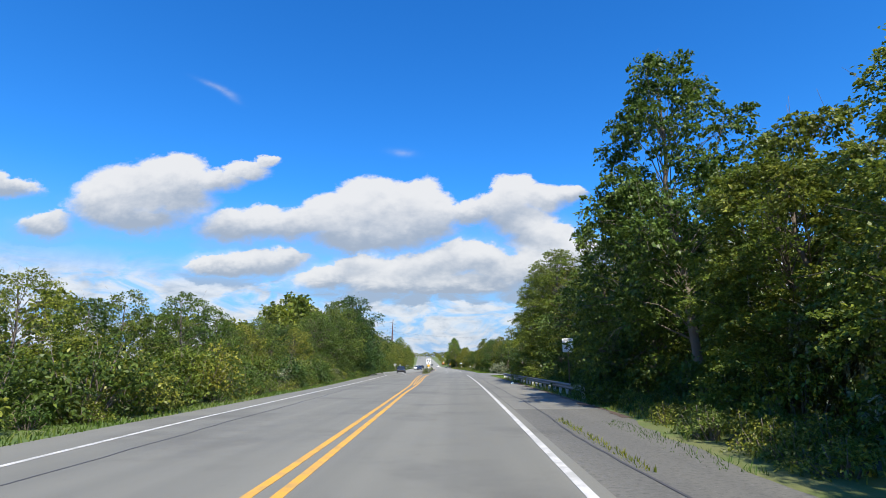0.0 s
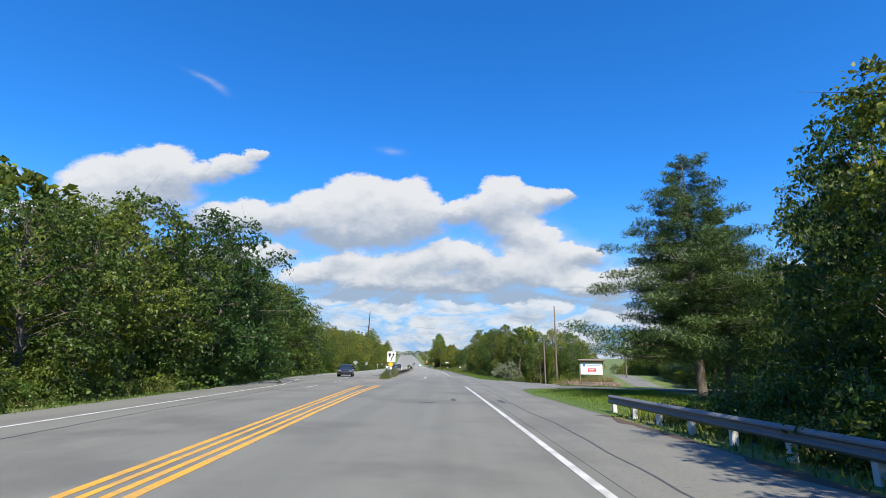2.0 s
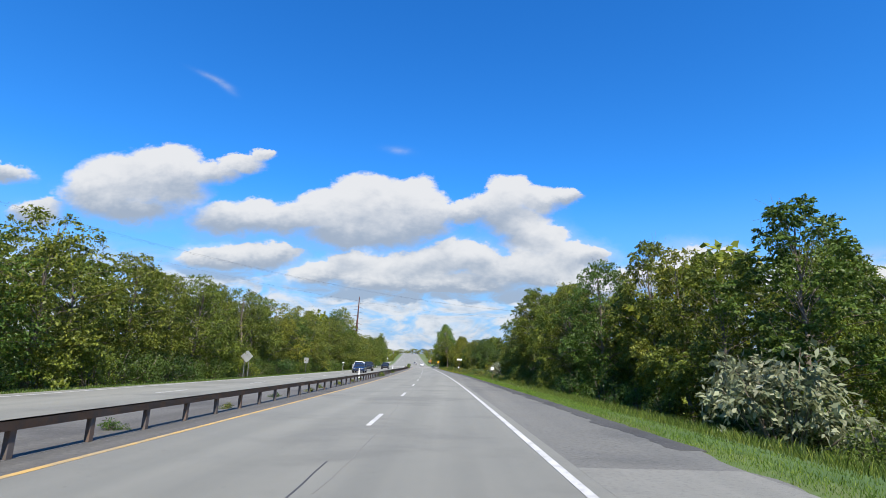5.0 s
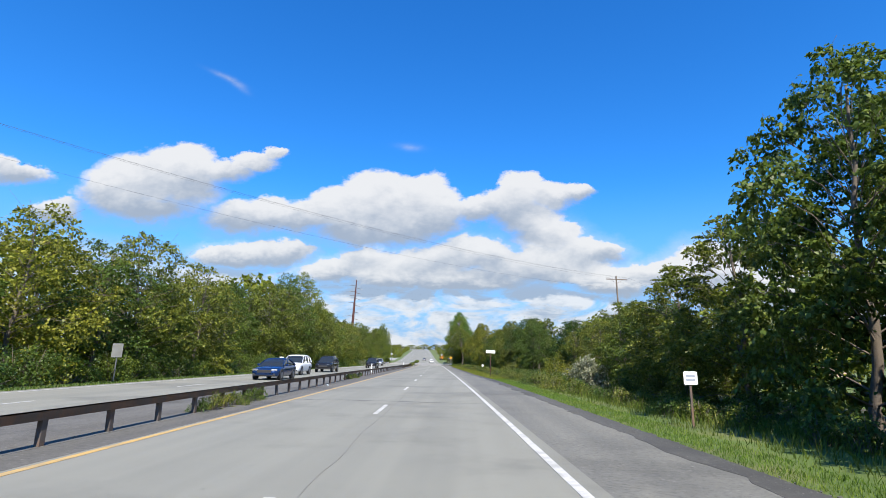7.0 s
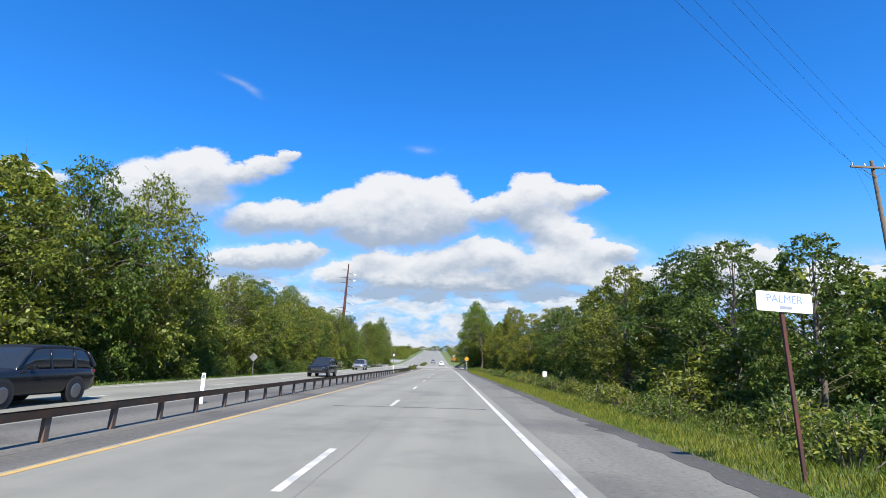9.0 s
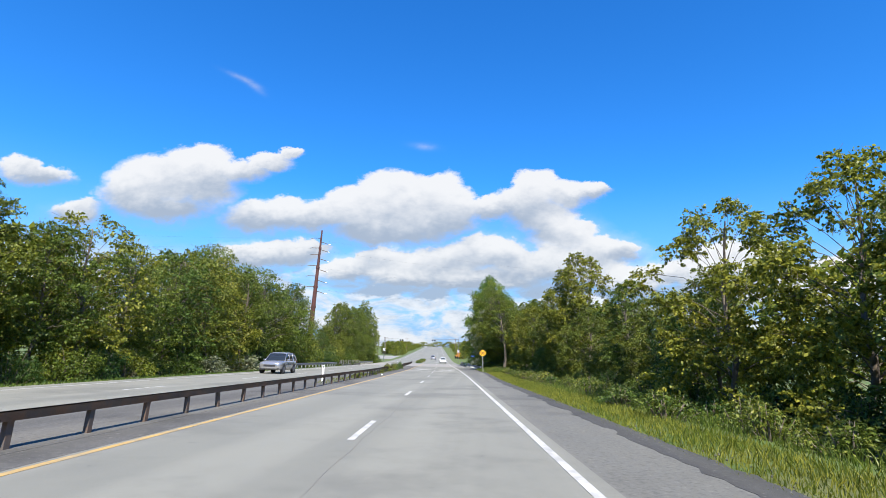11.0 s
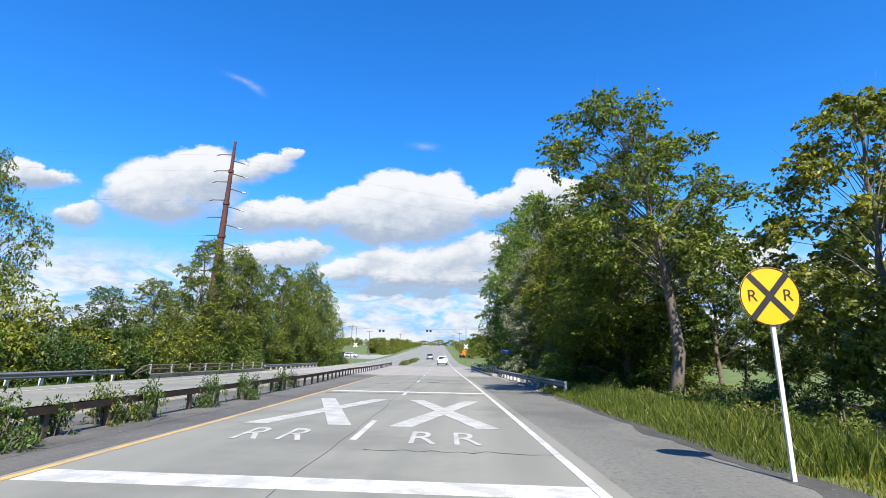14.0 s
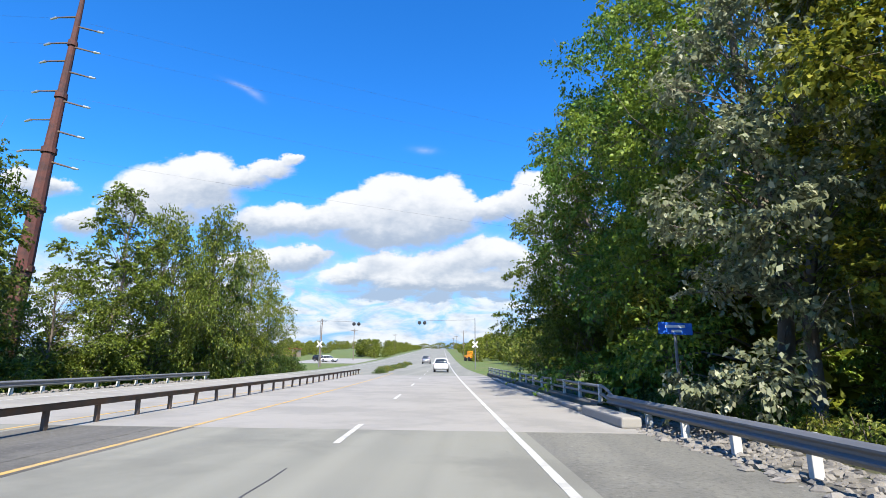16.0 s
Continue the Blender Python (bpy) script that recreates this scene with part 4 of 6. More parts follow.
# near side, before the junction
# oaks at y 1 and -5 are added out of view to shade the shoulder
grove(TALL_OAK, ((6.8, 44, 11.7, 4.0), (8.4, 55.5, 12.4, 3.4), (6.9, 1, 9.6, 3.3), (7.0, -5, 9.8, 3.4), (6.8, 7.5, 8.0, 2.6), (7.0, 13.5, 7.6, 2.7), (6.9, 50, 11.0, 3.9)))
# dark-leaved pattern: leaf colour stands in for shade on these two
grove(MAPLE, ((6.6, 22.3, 9.4, 3.2), (7.6, 32.5, 9.6, 3.7)))
grove(TALL_ASH, ((6.5, 18.2, 13.6, 3.2),))
grove(ASH, ((7.6, 13, 8.5, 2.8), (8.0, 27.5, 12.0, 3.7), (8.8, 50, 11.5, 3.4)))
grove(MAPLE, ((9.6, 8, 6.0, 3.0), (7.6, 24, 6.5, 2.8), (8.0, 36, 6.5, 2.8), (8.0, 44, 6.0, 2.8), (8.2, 53, 6.5, 2.8), (10.5, 62, 10, 3.2), (13, 67.5, 10, 3.0)))
# unseen row behind the start, added to shade the first stretch
row([OAK, MAPLE, ASH], -34, 4, 10.2, 5.0, 9.8, 0.5)
row([BACK_OAK, BACK_ASH], 6, 66, 15.5, 4.6, 11.5, 1.5)
row([BUSH_DARK, BUSH, BUSH_DARK], 4, 64, 6.2, 2.2, 1.9, 0.6)
row([WEEDS], 8, 27, lambda y: RIGHT_EDGE(y) + 1.2, 0.9, 0.7, 0.4, 0.6)
grove(BUSH_SILVER, ((7.0, 8.5, 4.2, 1.8), (7.2, 12.5, 3.5, 1.5)))
grove(PINE, ((11.9, 76.5, 14.0, 5.8), (17.0, 83, 13.0, 5.0), (19, 74, 12.5, 4.5), (25, 84, 11.0, 4.5), (31, 90, 10.5, 4.5), (38, 98, 11, 4.5)))
row([BACK_OAK, BACK_ASH], 70, 108, lambda y: 36 + (y - 70) * 0.4, 5.0, 9.0, 2.0)
row([BUSH_DARK], 72, 100, lambda y: 27 + (y - 70) * 0.4, 3.4, 2.6, 1.0)
# round trees and pines beyond the side road
grove(MAPLE, ((46.5, 137, 8.5, 3.4), (51, 135, 8.8, 3.6), (55.5, 132, 9.0, 3.6), (60, 129, 9.0, 3.6)))
grove(PINE, ((25.5, 100.8, 14, 4.2), (31, 103.5, 14, 4.5), (30, 97, 13, 4.2), (60.5, 177, 15.0, 4.4), (66, 183, 15.0, 4.6)))
grove(OAK, ((66, 167, 15.0, 5.0), (71, 162, 16.0, 5.2), (76, 157, 17.0, 5.5), (62, 170, 13.5, 4.6), (58.5, 160, 12.0, 4.4)))
grove(RUST_TREE, ((62, 188, 16.0, 5.0),))
row([MAPLE, OAK, MAPLE], 142, 200, lambda y: 50 + (y - 142) * 0.14, 3.6, 8.0, 1.5)
row([BACK_OAK, BACK_ASH, BACK_OAK], 118, 260, lambda y: 66 + (y - 118) * 0.16, 6.0, 12, 3.0)
row([BACK_OAK, BUSH_DARK], 170, 240, lambda y: 51 + (y - 142) * 0.16, 5.0, 4.5, 2.0)
grove(OAK, ((17, 146, 10.4, 3.4), (20.5, 149, 11.2, 3.6), (24, 153, 11, 3.6)))
grove(ASH, ((26.5, 157, 10.6, 3.4),))
grove(OAK, ((22.5, 143, 8.0, 3.0), (25.5, 148, 9.0, 3.2)))
row([BUSH, BUSH_OLIVE, BUSH], 137, 150, lambda y: 18.5 + (y - 137) * 0.45, 1.3, 2.8, 0.8, 1.7)
# near side, past the junction
R_LAT = table((134, 14.0), (145, 12.2), (160, 9.8), (172, 9.3), (200, 9.8), (300, 9.6), (345, 9.5))
R_TALL = table((134, 9.0), (150, 10.5), (165, 9.5), (176, 10.5), (188, 10.0), (194, 6.5), (206, 5.8), (230, 6.2), (245, 7.6), (262, 8.6), (286, 6.6), (297, 6.8), (303, 7.6), (312, 8.2), (318, 8.0), (330, 9.2))
row([OAK, ASH, LOCUST], 140, 174, R_LAT, 4.4, R_TALL, 1.0, 3.0)
grove(LOCUST, ((9.6, 180.5, 10.8, 3.5), (9.8, 187.0, 7.8, 3.3), (9.6, 191.5, 6.6, 2.8)))
grove(ASH, ((11.5, 182, 10.4, 3.0),))
row([LOCUST, MAPLE, LOCUST], 195, 208, lambda y: R_LAT(y) + 1.0, 3.6, R_TALL, 0.8)
row([LOCUST, ASH, MAPLE, LOCUST], 229, 322, R_LAT, 4.5, R_TALL, 1.3)
row([LOCUST, MAPLE], 208, 229, 13.5, 3.4, 6.0, 0.8)
row([BACK_ASH, BACK_OAK], 206, 240, 18.0, 4.6, 7.0, 1.0)
row([BACK_ASH, BACK_OAK], 152, 206, lambda y: R_LAT(y) + 5.5, 5.2, lambda y: R_TALL(y) * 1.0)
row([BACK_ASH, BACK_OAK], 236, 345, lambda y: R_LAT(y) + 6.5, 5.2, lambda y: R_TALL(y) * 1.02)
row([BACK_OAK, BACK_ASH], 208, 300, 46, 6.0, 7.5, 3.0)
grove(ASH, ((10.3, 304.5, 12.0, 3.6), (9.8, 309, 11.4, 2.8)))
grove(POPLAR, ((9.4, 326, 10.2, 2.4),))
plant(LEAN_TREE, 7.1, 339, 13.2, 3.8, turn=0.0)
grove(TALL_OAK, ((7.2, 345, 12.5, 4.6), (7.8, 350.5, 8.5, 3.6)))
plant(TALL_SUNLIT, 10.2, 361.5, 15.0, 4.2)
grove(MAPLE, ((8.4, 345, 5.0, 2.4), (8.6, 349, 5.4, 2.4), (7.9, 353.5, 5.2, 2.4), (9.6, 354, 6.4, 2.6)))
grove(ASH, ((9.0, 331.5, 9.4, 2.8), (11.5, 344, 9.0, 3.0)))
row([BUSH_DARK, BUSH_DARK, BUSH], 136, 176, lambda y: R_LAT(y) - 1.8, 2.8, 1.9, 0.6)
row([BUSH_DARK], 176, 208, lambda y: R_LAT(y) - 0.8, 4.5, 1.3, 0.6)
# dark-leaved bushes only: undergrowth shade comes from their leaf colour
row([BUSH_DARK], 228, 345, lambda y: R_LAT(y) - 0.8, 2.9, 1.5, 0.5)
grove(BUSH_SILVER, ((10.2, 138.5, 3.7, 2.9), (8.6, 203.0, 2.6, 1.8)))
grove(BUSH_OLIVE, ((9.2, 214, 2.6, 2.0), (7.8, 233, 2.6, 2.2)))
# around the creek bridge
# brightened leaves stand in for sun on these two
grove(TALL_SUNLIT, ((8.2, 371, 19.5, 5.0), (8.6, 379, 22.5, 5.4)))
grove(TALL_OAK, ((8.8, 391, 24.0, 5.6), (10, 396, 17, 4.4)))
grove(TALL_ASH, ((8.8, 364, 14.0, 3.6), (9.0, 379, 17.0, 4.0)))
row([ASH, MAPLE], 344, 358, 16.5, 4.4, 7.0, 1.0)
row([MAPLE], 350, 357, 8.8, 2.8, 5.2, 0.5, 2.4)
row([BACK_OAK, BACK_ASH], 366, 402, 16, 4.8, 14, 1.5)
# dark leaves carry the shade under the bridge trees
row([BUSH_DARK], 349, 398, 7.6, 2.6, 1.6, 0.5)
row([BACK_OAK, BACK_ASH, BUSH_OLIVE], 414, 560, lambda y: 13 + (y - 400) * 0.06, 6, 8, 2)
grove(SILVER_TREE, ((6.4, 366.5, 12.5, 2.9), (12.6, 356, 12.5, 3.0)))
# woods and hedges of the far rise
row([BACK_OAK, BACK_ASH], 500, 1000, lambda y: 8 + (y - 480) * 0.015, 12, 4.5, 1.5)
row([BACK_OAK], 540, 1000, lambda y: -25 - (y - 540) * 0.01, 16, 4.0, 2.0)
row([BACK_OAK, BACK_ASH], 470, 1050, lambda y: 16 + (y - 470) * 0.035, 11, 8.0, 4)
row([BACK_OAK, BACK_ASH], 560, 1050, lambda y: -34 - (y - 560) * 0.03, 13, 7.0, 5)
row([BACK_OAK], 430, 1050, lambda y: -95 - (y - 430) * 0.02, 14, 8.0, 9)
row([BACK_OAK], 430, 1050, lambda y: 70 + (y - 430) * 0.02, 14, 9.0, 9)
grove(BACK_OAK, ((-30, 560, 7, 6), (-4, 1060, 9, 12), (-26, 1060, 8, 12), (14, 1060, 9, 12), (30, 1060, 9, 12), (-48, 1060, 8, 12), (-70, 1060, 8, 12)))
# median and verge weeds
grove(WEEDS, ((-7.8, 106.6, 0.95, 0.45), (-8.0, 108.2, 0.8, 0.4), (-8.3, 111.5, 0.6, 0.4)))
grove(BUSH_SILVER, ((-7.9, 107.2, 0.9, 0.5),))
row([WEEDS], 181, 186, -8.3, 0.7, 0.6, 0.12, 0.35)
row([WEEDS], 206, 213, -8.7, 1.6, 0.6, 0.2, 0.35)
row([WEEDS], 296, 322, -8.8, 5.1, 0.55, 0.3, 0.4)
row([WEEDS], 318, 330, -8.9, 1.3, 0.95, 0.3, 0.55)
row([WEEDS], 330, 345, -9.1, 2.6, 1.1, 0.3, 0.45)
row([WEEDS], 119, 172, -8.7, 5.5, 0.35, 0.2, 0.3)
row([WEEDS], 416, 470, -9.3, 1.6, 0.8, 0.6, 0.8)
row([WEEDS], 196, 345, lambda y: RIGHT_EDGE(y) + 3.3, 1.5, 1.0, 1.0, 0.9)
row([WEEDS], 209, 228, lambda y: RIGHT_EDGE(y) + 6.0, 0.8, 1.3, 2.0, 1.1)
row([WEEDS], 209, 232, lambda y: RIGHT_EDGE(y) + 12.0, 1.0, 1.5, 4.0, 1.4)
row([WEEDS], 170, 196, lambda y: RIGHT_EDGE(y) + 4.0, 1.0, 0.8, 0.7, 0.7)
# dark leaves stand in for the shade behind the guard rail
row([BUSH_DARK], 344, 362, 6.3, 2.2, 1.3, 0.4)
row([WEEDS], 361, 372, 5.3, 0.9, 1.0, 0.4, 0.7)
row([WEEDS], 10, 66, 5.2, 1.6, 0.9, 0.4, 0.7)
row([WEEDS], 6, 100, lambda y: LEFT_EDGE(y) - 1.7, 1.6, 0.8, 0.4, 0.7)
make_wood()
for ob in PARK:
    for child in list(ob.children):
        bpy.data.objects.remove(child)
    bpy.data.objects.remove(ob)


# ---- grass ----
def blades(name, label, inner, outer, y0, y1, per_metre, tall, mat, seed, wide=0.022, up=0.0):
    """Upright grass blades between two distances from the edge line."""
    rng = np.random.default_rng(seed)
    count = int((y1 - y0) * per_metre)
    verts, faces = [], []
    for k in range(count):
        y = y0 + (y1 - y0) * rng.random()
        a, b = inner(y), outer(y)
        f = rng.random()
        lat = a + (b - a) * f
        p = ground_at(lat, y, up - 0.02)
        h = tall * (0.35 + 0.65 * min(1.0, abs(f) * 2.2)) * (0.5 + 0.9 * rng.random())
        ang, bend = rng.random() * 6.283, rng.normal(size=2) * 0.32 * h
        sx, sy = math.cos(ang) * wide * (0.7 + 0.6 * rng.random()), math.sin(ang) * wide
        s = len(verts)
        verts += [(p.x - sx, p.y - sy, p.z), (p.x + sx, p.y + sy, p.z), (p.x + sx * 0.7 + bend[0] * 0.4, p.y + sy * 0.7 + bend[1] * 0.4, p.z + h * 0.6), (p.x + bend[0], p.y + bend[1], p.z + h), (p.x - sx * 0.7 + bend[0] * 0.4, p.y - sy * 0.7 + bend[1] * 0.4, p.z + h * 0.6)]
        faces.append((s, s + 1, s + 2, s + 3, s + 4))
    return tagged(mesh_object(name, verts, faces, mat), label, "grass", kind="stuff")


R_IN = lambda y: RIGHT_EDGE(y) - 0.05
blades("verge_grass", "bright green verge grass beside the shoulder", R_IN, lambda y: RIGHT_EDGE(y) + 1.6, 114, 235, 620, 0.085, LAWN_LEAF, 1, 0.007)
blades("verge_grass", "long yellow-green verge grass beside the shoulder", R_IN, lambda y: RIGHT_EDGE(y) + 2.2, 216, 344, 520, 0.17, WEED, 2, 0.009)
blades("verge_grass", "lush tall verge grass before the bridge", R_IN, lambda y: RIGHT_EDGE(y) + 3.0, 326, 346, 1100, 0.5, WEED, 3, 0.010)
blades("verge_grass", "long weedy grass behind the verge", lambda y: RIGHT_EDGE(y) + 1.6, lambda y: RIGHT_EDGE(y) + 5.5, 120, 345, 210, 0.34, WEED, 4, 0.010)
blades("verge_grass", "short green verge grass along the far lanes", lambda y: LEFT_EDGE(y) - 1.8, lambda y: LEFT_EDGE(y) + 0.05, 2, 345, 70, 0.14, WEED, 5, 0.025)
blades("verge_grass", "mown lawn grass at the side road", lambda y: RIGHT_EDGE(y) + 0.1, lambda y: RIGHT_EDGE(y) + 9, 66, 86.5, 1500, 0.2, LAWN_LEAF, 6, 0.011)
blades("verge_grass", "mown lawn grass round the entrance board", lambda y: RIGHT_EDGE(y) + 0.1, lambda y: 19.0, 97, 122, 1100, 0.18, LAWN_LEAF, 14, 0.014)
blades("verge_grass", "rough grass and weeds behind the guard rail", lambda y: 3.6, lambda y: 6.0, 6, 67, 60, 0.3, WEED, 7)
blades("median_grass", "tall dry tan grass clump in the median", lambda y: -8.7, lambda y: -7.35, 114.2, 119.8, 1300, 0.95, DRY_GRASS, 8, 0.0045)
blades("median_grass", "scraggly dry stalks at the median nose", lambda y: -8.4, lambda y: -7.5, 105.8, 114, 170, 0.6, DRY_GRASS, 19, 0.006)
blades("median_grass", "low green grass at the median nose", lambda y: -8.3, lambda y: -7.3, 105.6, 111, 160, 0.3, WEED, 9)
blades("verge_grass", "yellow-green tufts growing along the shoulder joint", lambda y: 1.05, lambda y: 1.3, 8, 15.5, 60, 0.14, WEED, 12, 0.012)
blades("verge_grass", "ragged tufts at the broken shoulder edge", lambda y: 2.0, lambda y: 2.9, 8, 15, 90, 0.12, WEED, 13, 0.010)
blades("median_grass", "thin green grass tufts under the median rail", lambda y: -9.5, lambda y: -8.5, 286, 320, 30, 0.35, WEED, 15, 0.008)
blades("planter_grass", "tall dry grasses growing in the stone planter", lambda y: 13.6, lambda y: 18.4, 109.3, 110.9, 900, 0.75, DRY_GRASS, 16, 0.007, 0.82)
blades("planter_grass", "rough tall grass beside the stone planter", lambda y: 11.4, lambda y: 13.4, 108.8, 113, 160, 0.9, DRY_GRASS, 26, 0.008)

# ---- more materials ----
SIGN_WHITE = material("white_sign_sheet", (0.78, 0.78, 0.76), 0.45, spread=0.06, scale=3, fine=20)
SIGN_YELLOW = material("yellow_sign_sheet", (0.80, 0.42, 0.01), 0.45, spread=0.06, scale=3, fine=20)
SIGN_BLUE = material("blue_sign_sheet", (0.02, 0.13, 0.55), 0.45, spread=0.06, scale=3, fine=20)
SIGN_BACK = material("bare_aluminium", (0.45, 0.46, 0.47), 0.45, 0.7, spread=0.12, scale=3, fine=20)
SIGN_BLACK = material("black_sign_ink", (0.02, 0.02, 0.022), 0.5, spread=0.1)
SIGN_RED = material("red_sign_ink", (0.55, 0.04, 0.05), 0.5, spread=0.1)
INK_BLUE = material("faded_blue_ink", (0.20, 0.30, 0.50), 0.5, spread=0.1)
INK_GREY = material("grey_ink", (0.30, 0.34, 0.40), 0.5, spread=0.1)
POLE_WOOD = material("weathered_pole_wood", (0.17, 0.135, 0.105), 0.9, spread=0.3, scale=2, fine=25, bump=0.5, bump_scale=40)
TIMBER = material("grey_timber", (0.20, 0.155, 0.11), 0.85, spread=0.25, scale=3, fine=30, bump=0.4)
STONE = material("split_wall_stone", (0.205, 0.150, 0.115), 0.9, spread=0.25, scale=4, fine=30, bump=0.8, bump_scale=25, by_object=0.25)
RUST_LITTER = material("brown_needles", (0.075, 0.05, 0.034), 0.95, spread=0.45, scale=5, fine=40, bump=0.8, bump_scale=30)
GRAVEL = material("dark_gravel", (0.11, 0.105, 0.095), 0.9, spread=0.3, scale=4, fine=30, by_island=0.35)
RUBBLE = material("grey_rubble", (0.19, 0.178, 0.16), 0.9, spread=0.25, scale=4, fine=30, bump=0.8, bump_scale=25, by_island=0.3)
TYRE = material("tyre_rubber", (0.02, 0.02, 0.02), 0.85, spread=0.2)
RIM = material("alloy_rim", (0.22, 0.22, 0.23), 0.35, 0.8, spread=0.1)
CAR_GLASS = material("dark_car_glass", (0.02, 0.025, 0.03), 0.08, spread=0.05, spec=0.6)
TRIM = material("black_plastic_trim", (0.025, 0.025, 0.027), 0.6, spread=0.1)
LAMP_GLASS = material("headlamp_glass", (0.30, 0.31, 0.33), 0.10, 0.3, spread=0.05)
TAIL_RED = material("red_tail_lamp", (0.4, 0.015, 0.015), 0.25, spread=0.05)
CAR_PAINTS = {name: material(name + "_car_paint", base, 0.16, metal, spread=0.04) for name, base, metal in (
    ("black", (0.018, 0.019, 0.022), 0.3), ("blue", (0.012, 0.035, 0.11), 0.4), ("white", (0.72, 0.73, 0.74), 0.0), ("silver", (0.38, 0.38, 0.39), 0.6), ("charcoal", (0.03, 0.033, 0.042), 0.4))}
WIRE = material("cable_black", (0.03, 0.03, 0.035), 0.7, spread=0.1)
PLASTIC_WHITE = material("white_plastic_bag", (0.7, 0.78, 0.82), 0.5, spread=0.15, scale=8, fine=40)
TAR = material("crack_sealer", (0.055, 0.055, 0.058), 0.8, spread=0.3, scale=3, fine=40)
JOINT = material("lane_joint", (0.185, 0.18, 0.155), 0.85, spread=0.2)
PATCH = material("worn_pale_patch", (0.255, 0.212, 0.175), 0.9, spread=0.2, scale=1.5, fine=50)
BRICKWALL = material("far_tan_wall", (0.50, 0.36, 0.24), 0.9, spread=0.12, scale=0.5, fine=8)
ROOF_RED = material("far_red_roof", (0.40, 0.10, 0.06), 0.8, spread=0.15)
ORANGE = material("orange_machine_paint", (0.75, 0.28, 0.02), 0.5, spread=0.1)


def heading(y):
    """Turn of the road at y, in degrees."""
    return math.degrees(math.atan2(-(edge_x(y + 3) - edge_x(y - 3)), 6))


def stand(lat, y, up=0.0, turn=0.0, on_land=True):
    p = ground_at(lat, y, up) if on_land else at(lat, y, up)
    return pose(p.x, p.y, p.z, 0, 0, heading(y) + turn)


def plate(bm, w, h, t, m=None, corner=0.0):
    """An upright plate in the xz plane with rounded corners."""
    pts = []
    c = max(corner, 0.001)
    for cx, cz, a0 in ((w / 2 - c, h / 2 - c, 0), (-w / 2 + c, h / 2 - c, 90), (-w / 2 + c, -h / 2 + c, 180), (w / 2 - c, -h / 2 + c, 270)):
        for k in range(5):
            a = radians(a0 + 22.5 * k)
            pts.append((cx + c * math.cos(a), cz + c * math.sin(a)))
    return poly_plate(bm, pts, t, m)


def poly_plate(bm, pts, t, m=None):
    m = m or Matrix()
    front = [bm.verts.new(m @ Vector((x, -t / 2, z))) for x, z in pts]
    back = [bm.verts.new(m @ Vector((x, t / 2, z))) for x, z in pts]
    n = len(pts)
    bm.faces.new(front)
    bm.faces.new(list(reversed(back)))
    for i in range(n):
        bm.faces.new((front[i], back[i], back[(i + 1) % n], front[(i + 1) % n]))
    return bm


def words(name, text, size_m, mat, parent, m, flat=False, stretch=1.0):
    """Lettering as a thin mesh."""
    cu = bpy.data.curves.new(name, "FONT")
    cu.body, cu.size, cu.extrude, cu.align_x, cu.align_y = text, size_m, 0.0015, "CENTER", "CENTER"
    tmp = new(name, cu)
    bpy.context.view_layer.update()
    data = bpy.data.meshes.new_from_object(tmp.evaluated_get(bpy.context.evaluated_depsgraph_get()))
    bpy.data.objects.remove(tmp)
    data.materials.clear()
    data.materials.append(mat)
    ob = new(name, data)
    ob.parent = parent
    ob.matrix_basis = m
    return ob


UPRIGHT = Matrix.Rotation(radians(90), 4, "X")


def u_post(parent, height, mat=None, x=0.0, y=0.03, name="post", lean=0.0):
    bm = bmesh.new()
    m = Matrix.Translation((x, y, 0)) @ Matrix.Rotation(radians(lean), 4, "Y")
    box(bm, (0.05, 0.008, height + 0.4), m @ Matrix.Translation((0, -0.015, height / 2 - 0.2)))
    box(bm, (0.008, 0.035, height + 0.4), m @ Matrix.Translation((-0.024, 0, height / 2 - 0.2)))
    box(bm, (0.008, 0.035, height + 0.4), m @ Matrix.Translation((0.024, 0, height / 2 - 0.2)))
    return part(name, bm, mat or STEEL, parent)


# ---- guard rails ----
def w_beam_points(top):
    """Section of a corrugated rail: (out, z)."""
    return [(0.0, top), (0.03, top - 0.02), (0.075, top - 0.06), (0.075, top - 0.09), (0.02, top - 0.13), (0.02, top - 0.175), (0.075, top - 0.215), (0.075, top - 0.245), (0.03, top - 0.285), (0.0, top - 0.305)]


def sweep(name, section, lat, y0, y1, mat, parent, step=1.9, side=-1, thick=0.006, up=0.0):
    """A section swept along the road; side -1 faces the lanes from the right."""
    n = max(int(round((y1 - y0) / step)), 1)
    f = lat if callable(lat) else (lambda y: lat)
    verts, faces = [], []
    ring = [(o, z) for o, z in section] + [(o - thick, z) for o, z in reversed(section)]
    w = len(ring)
    for i in range(n + 1):
        y = y0 + (y1 - y0) * i / n
        for o, z in ring:
            verts.append(at(f(y) + side * o, y, z + up))
        if i:
            for k in range(w):
                a, b = (i - 1) * w + k, (i - 1) * w + (k + 1) % w
                faces.append((a, b, b + w, a + w))
    faces += [tuple(range(w)), tuple(n * w + k for k in reversed(range(w)))]
    return mesh_object(name, verts, faces, mat, parent)


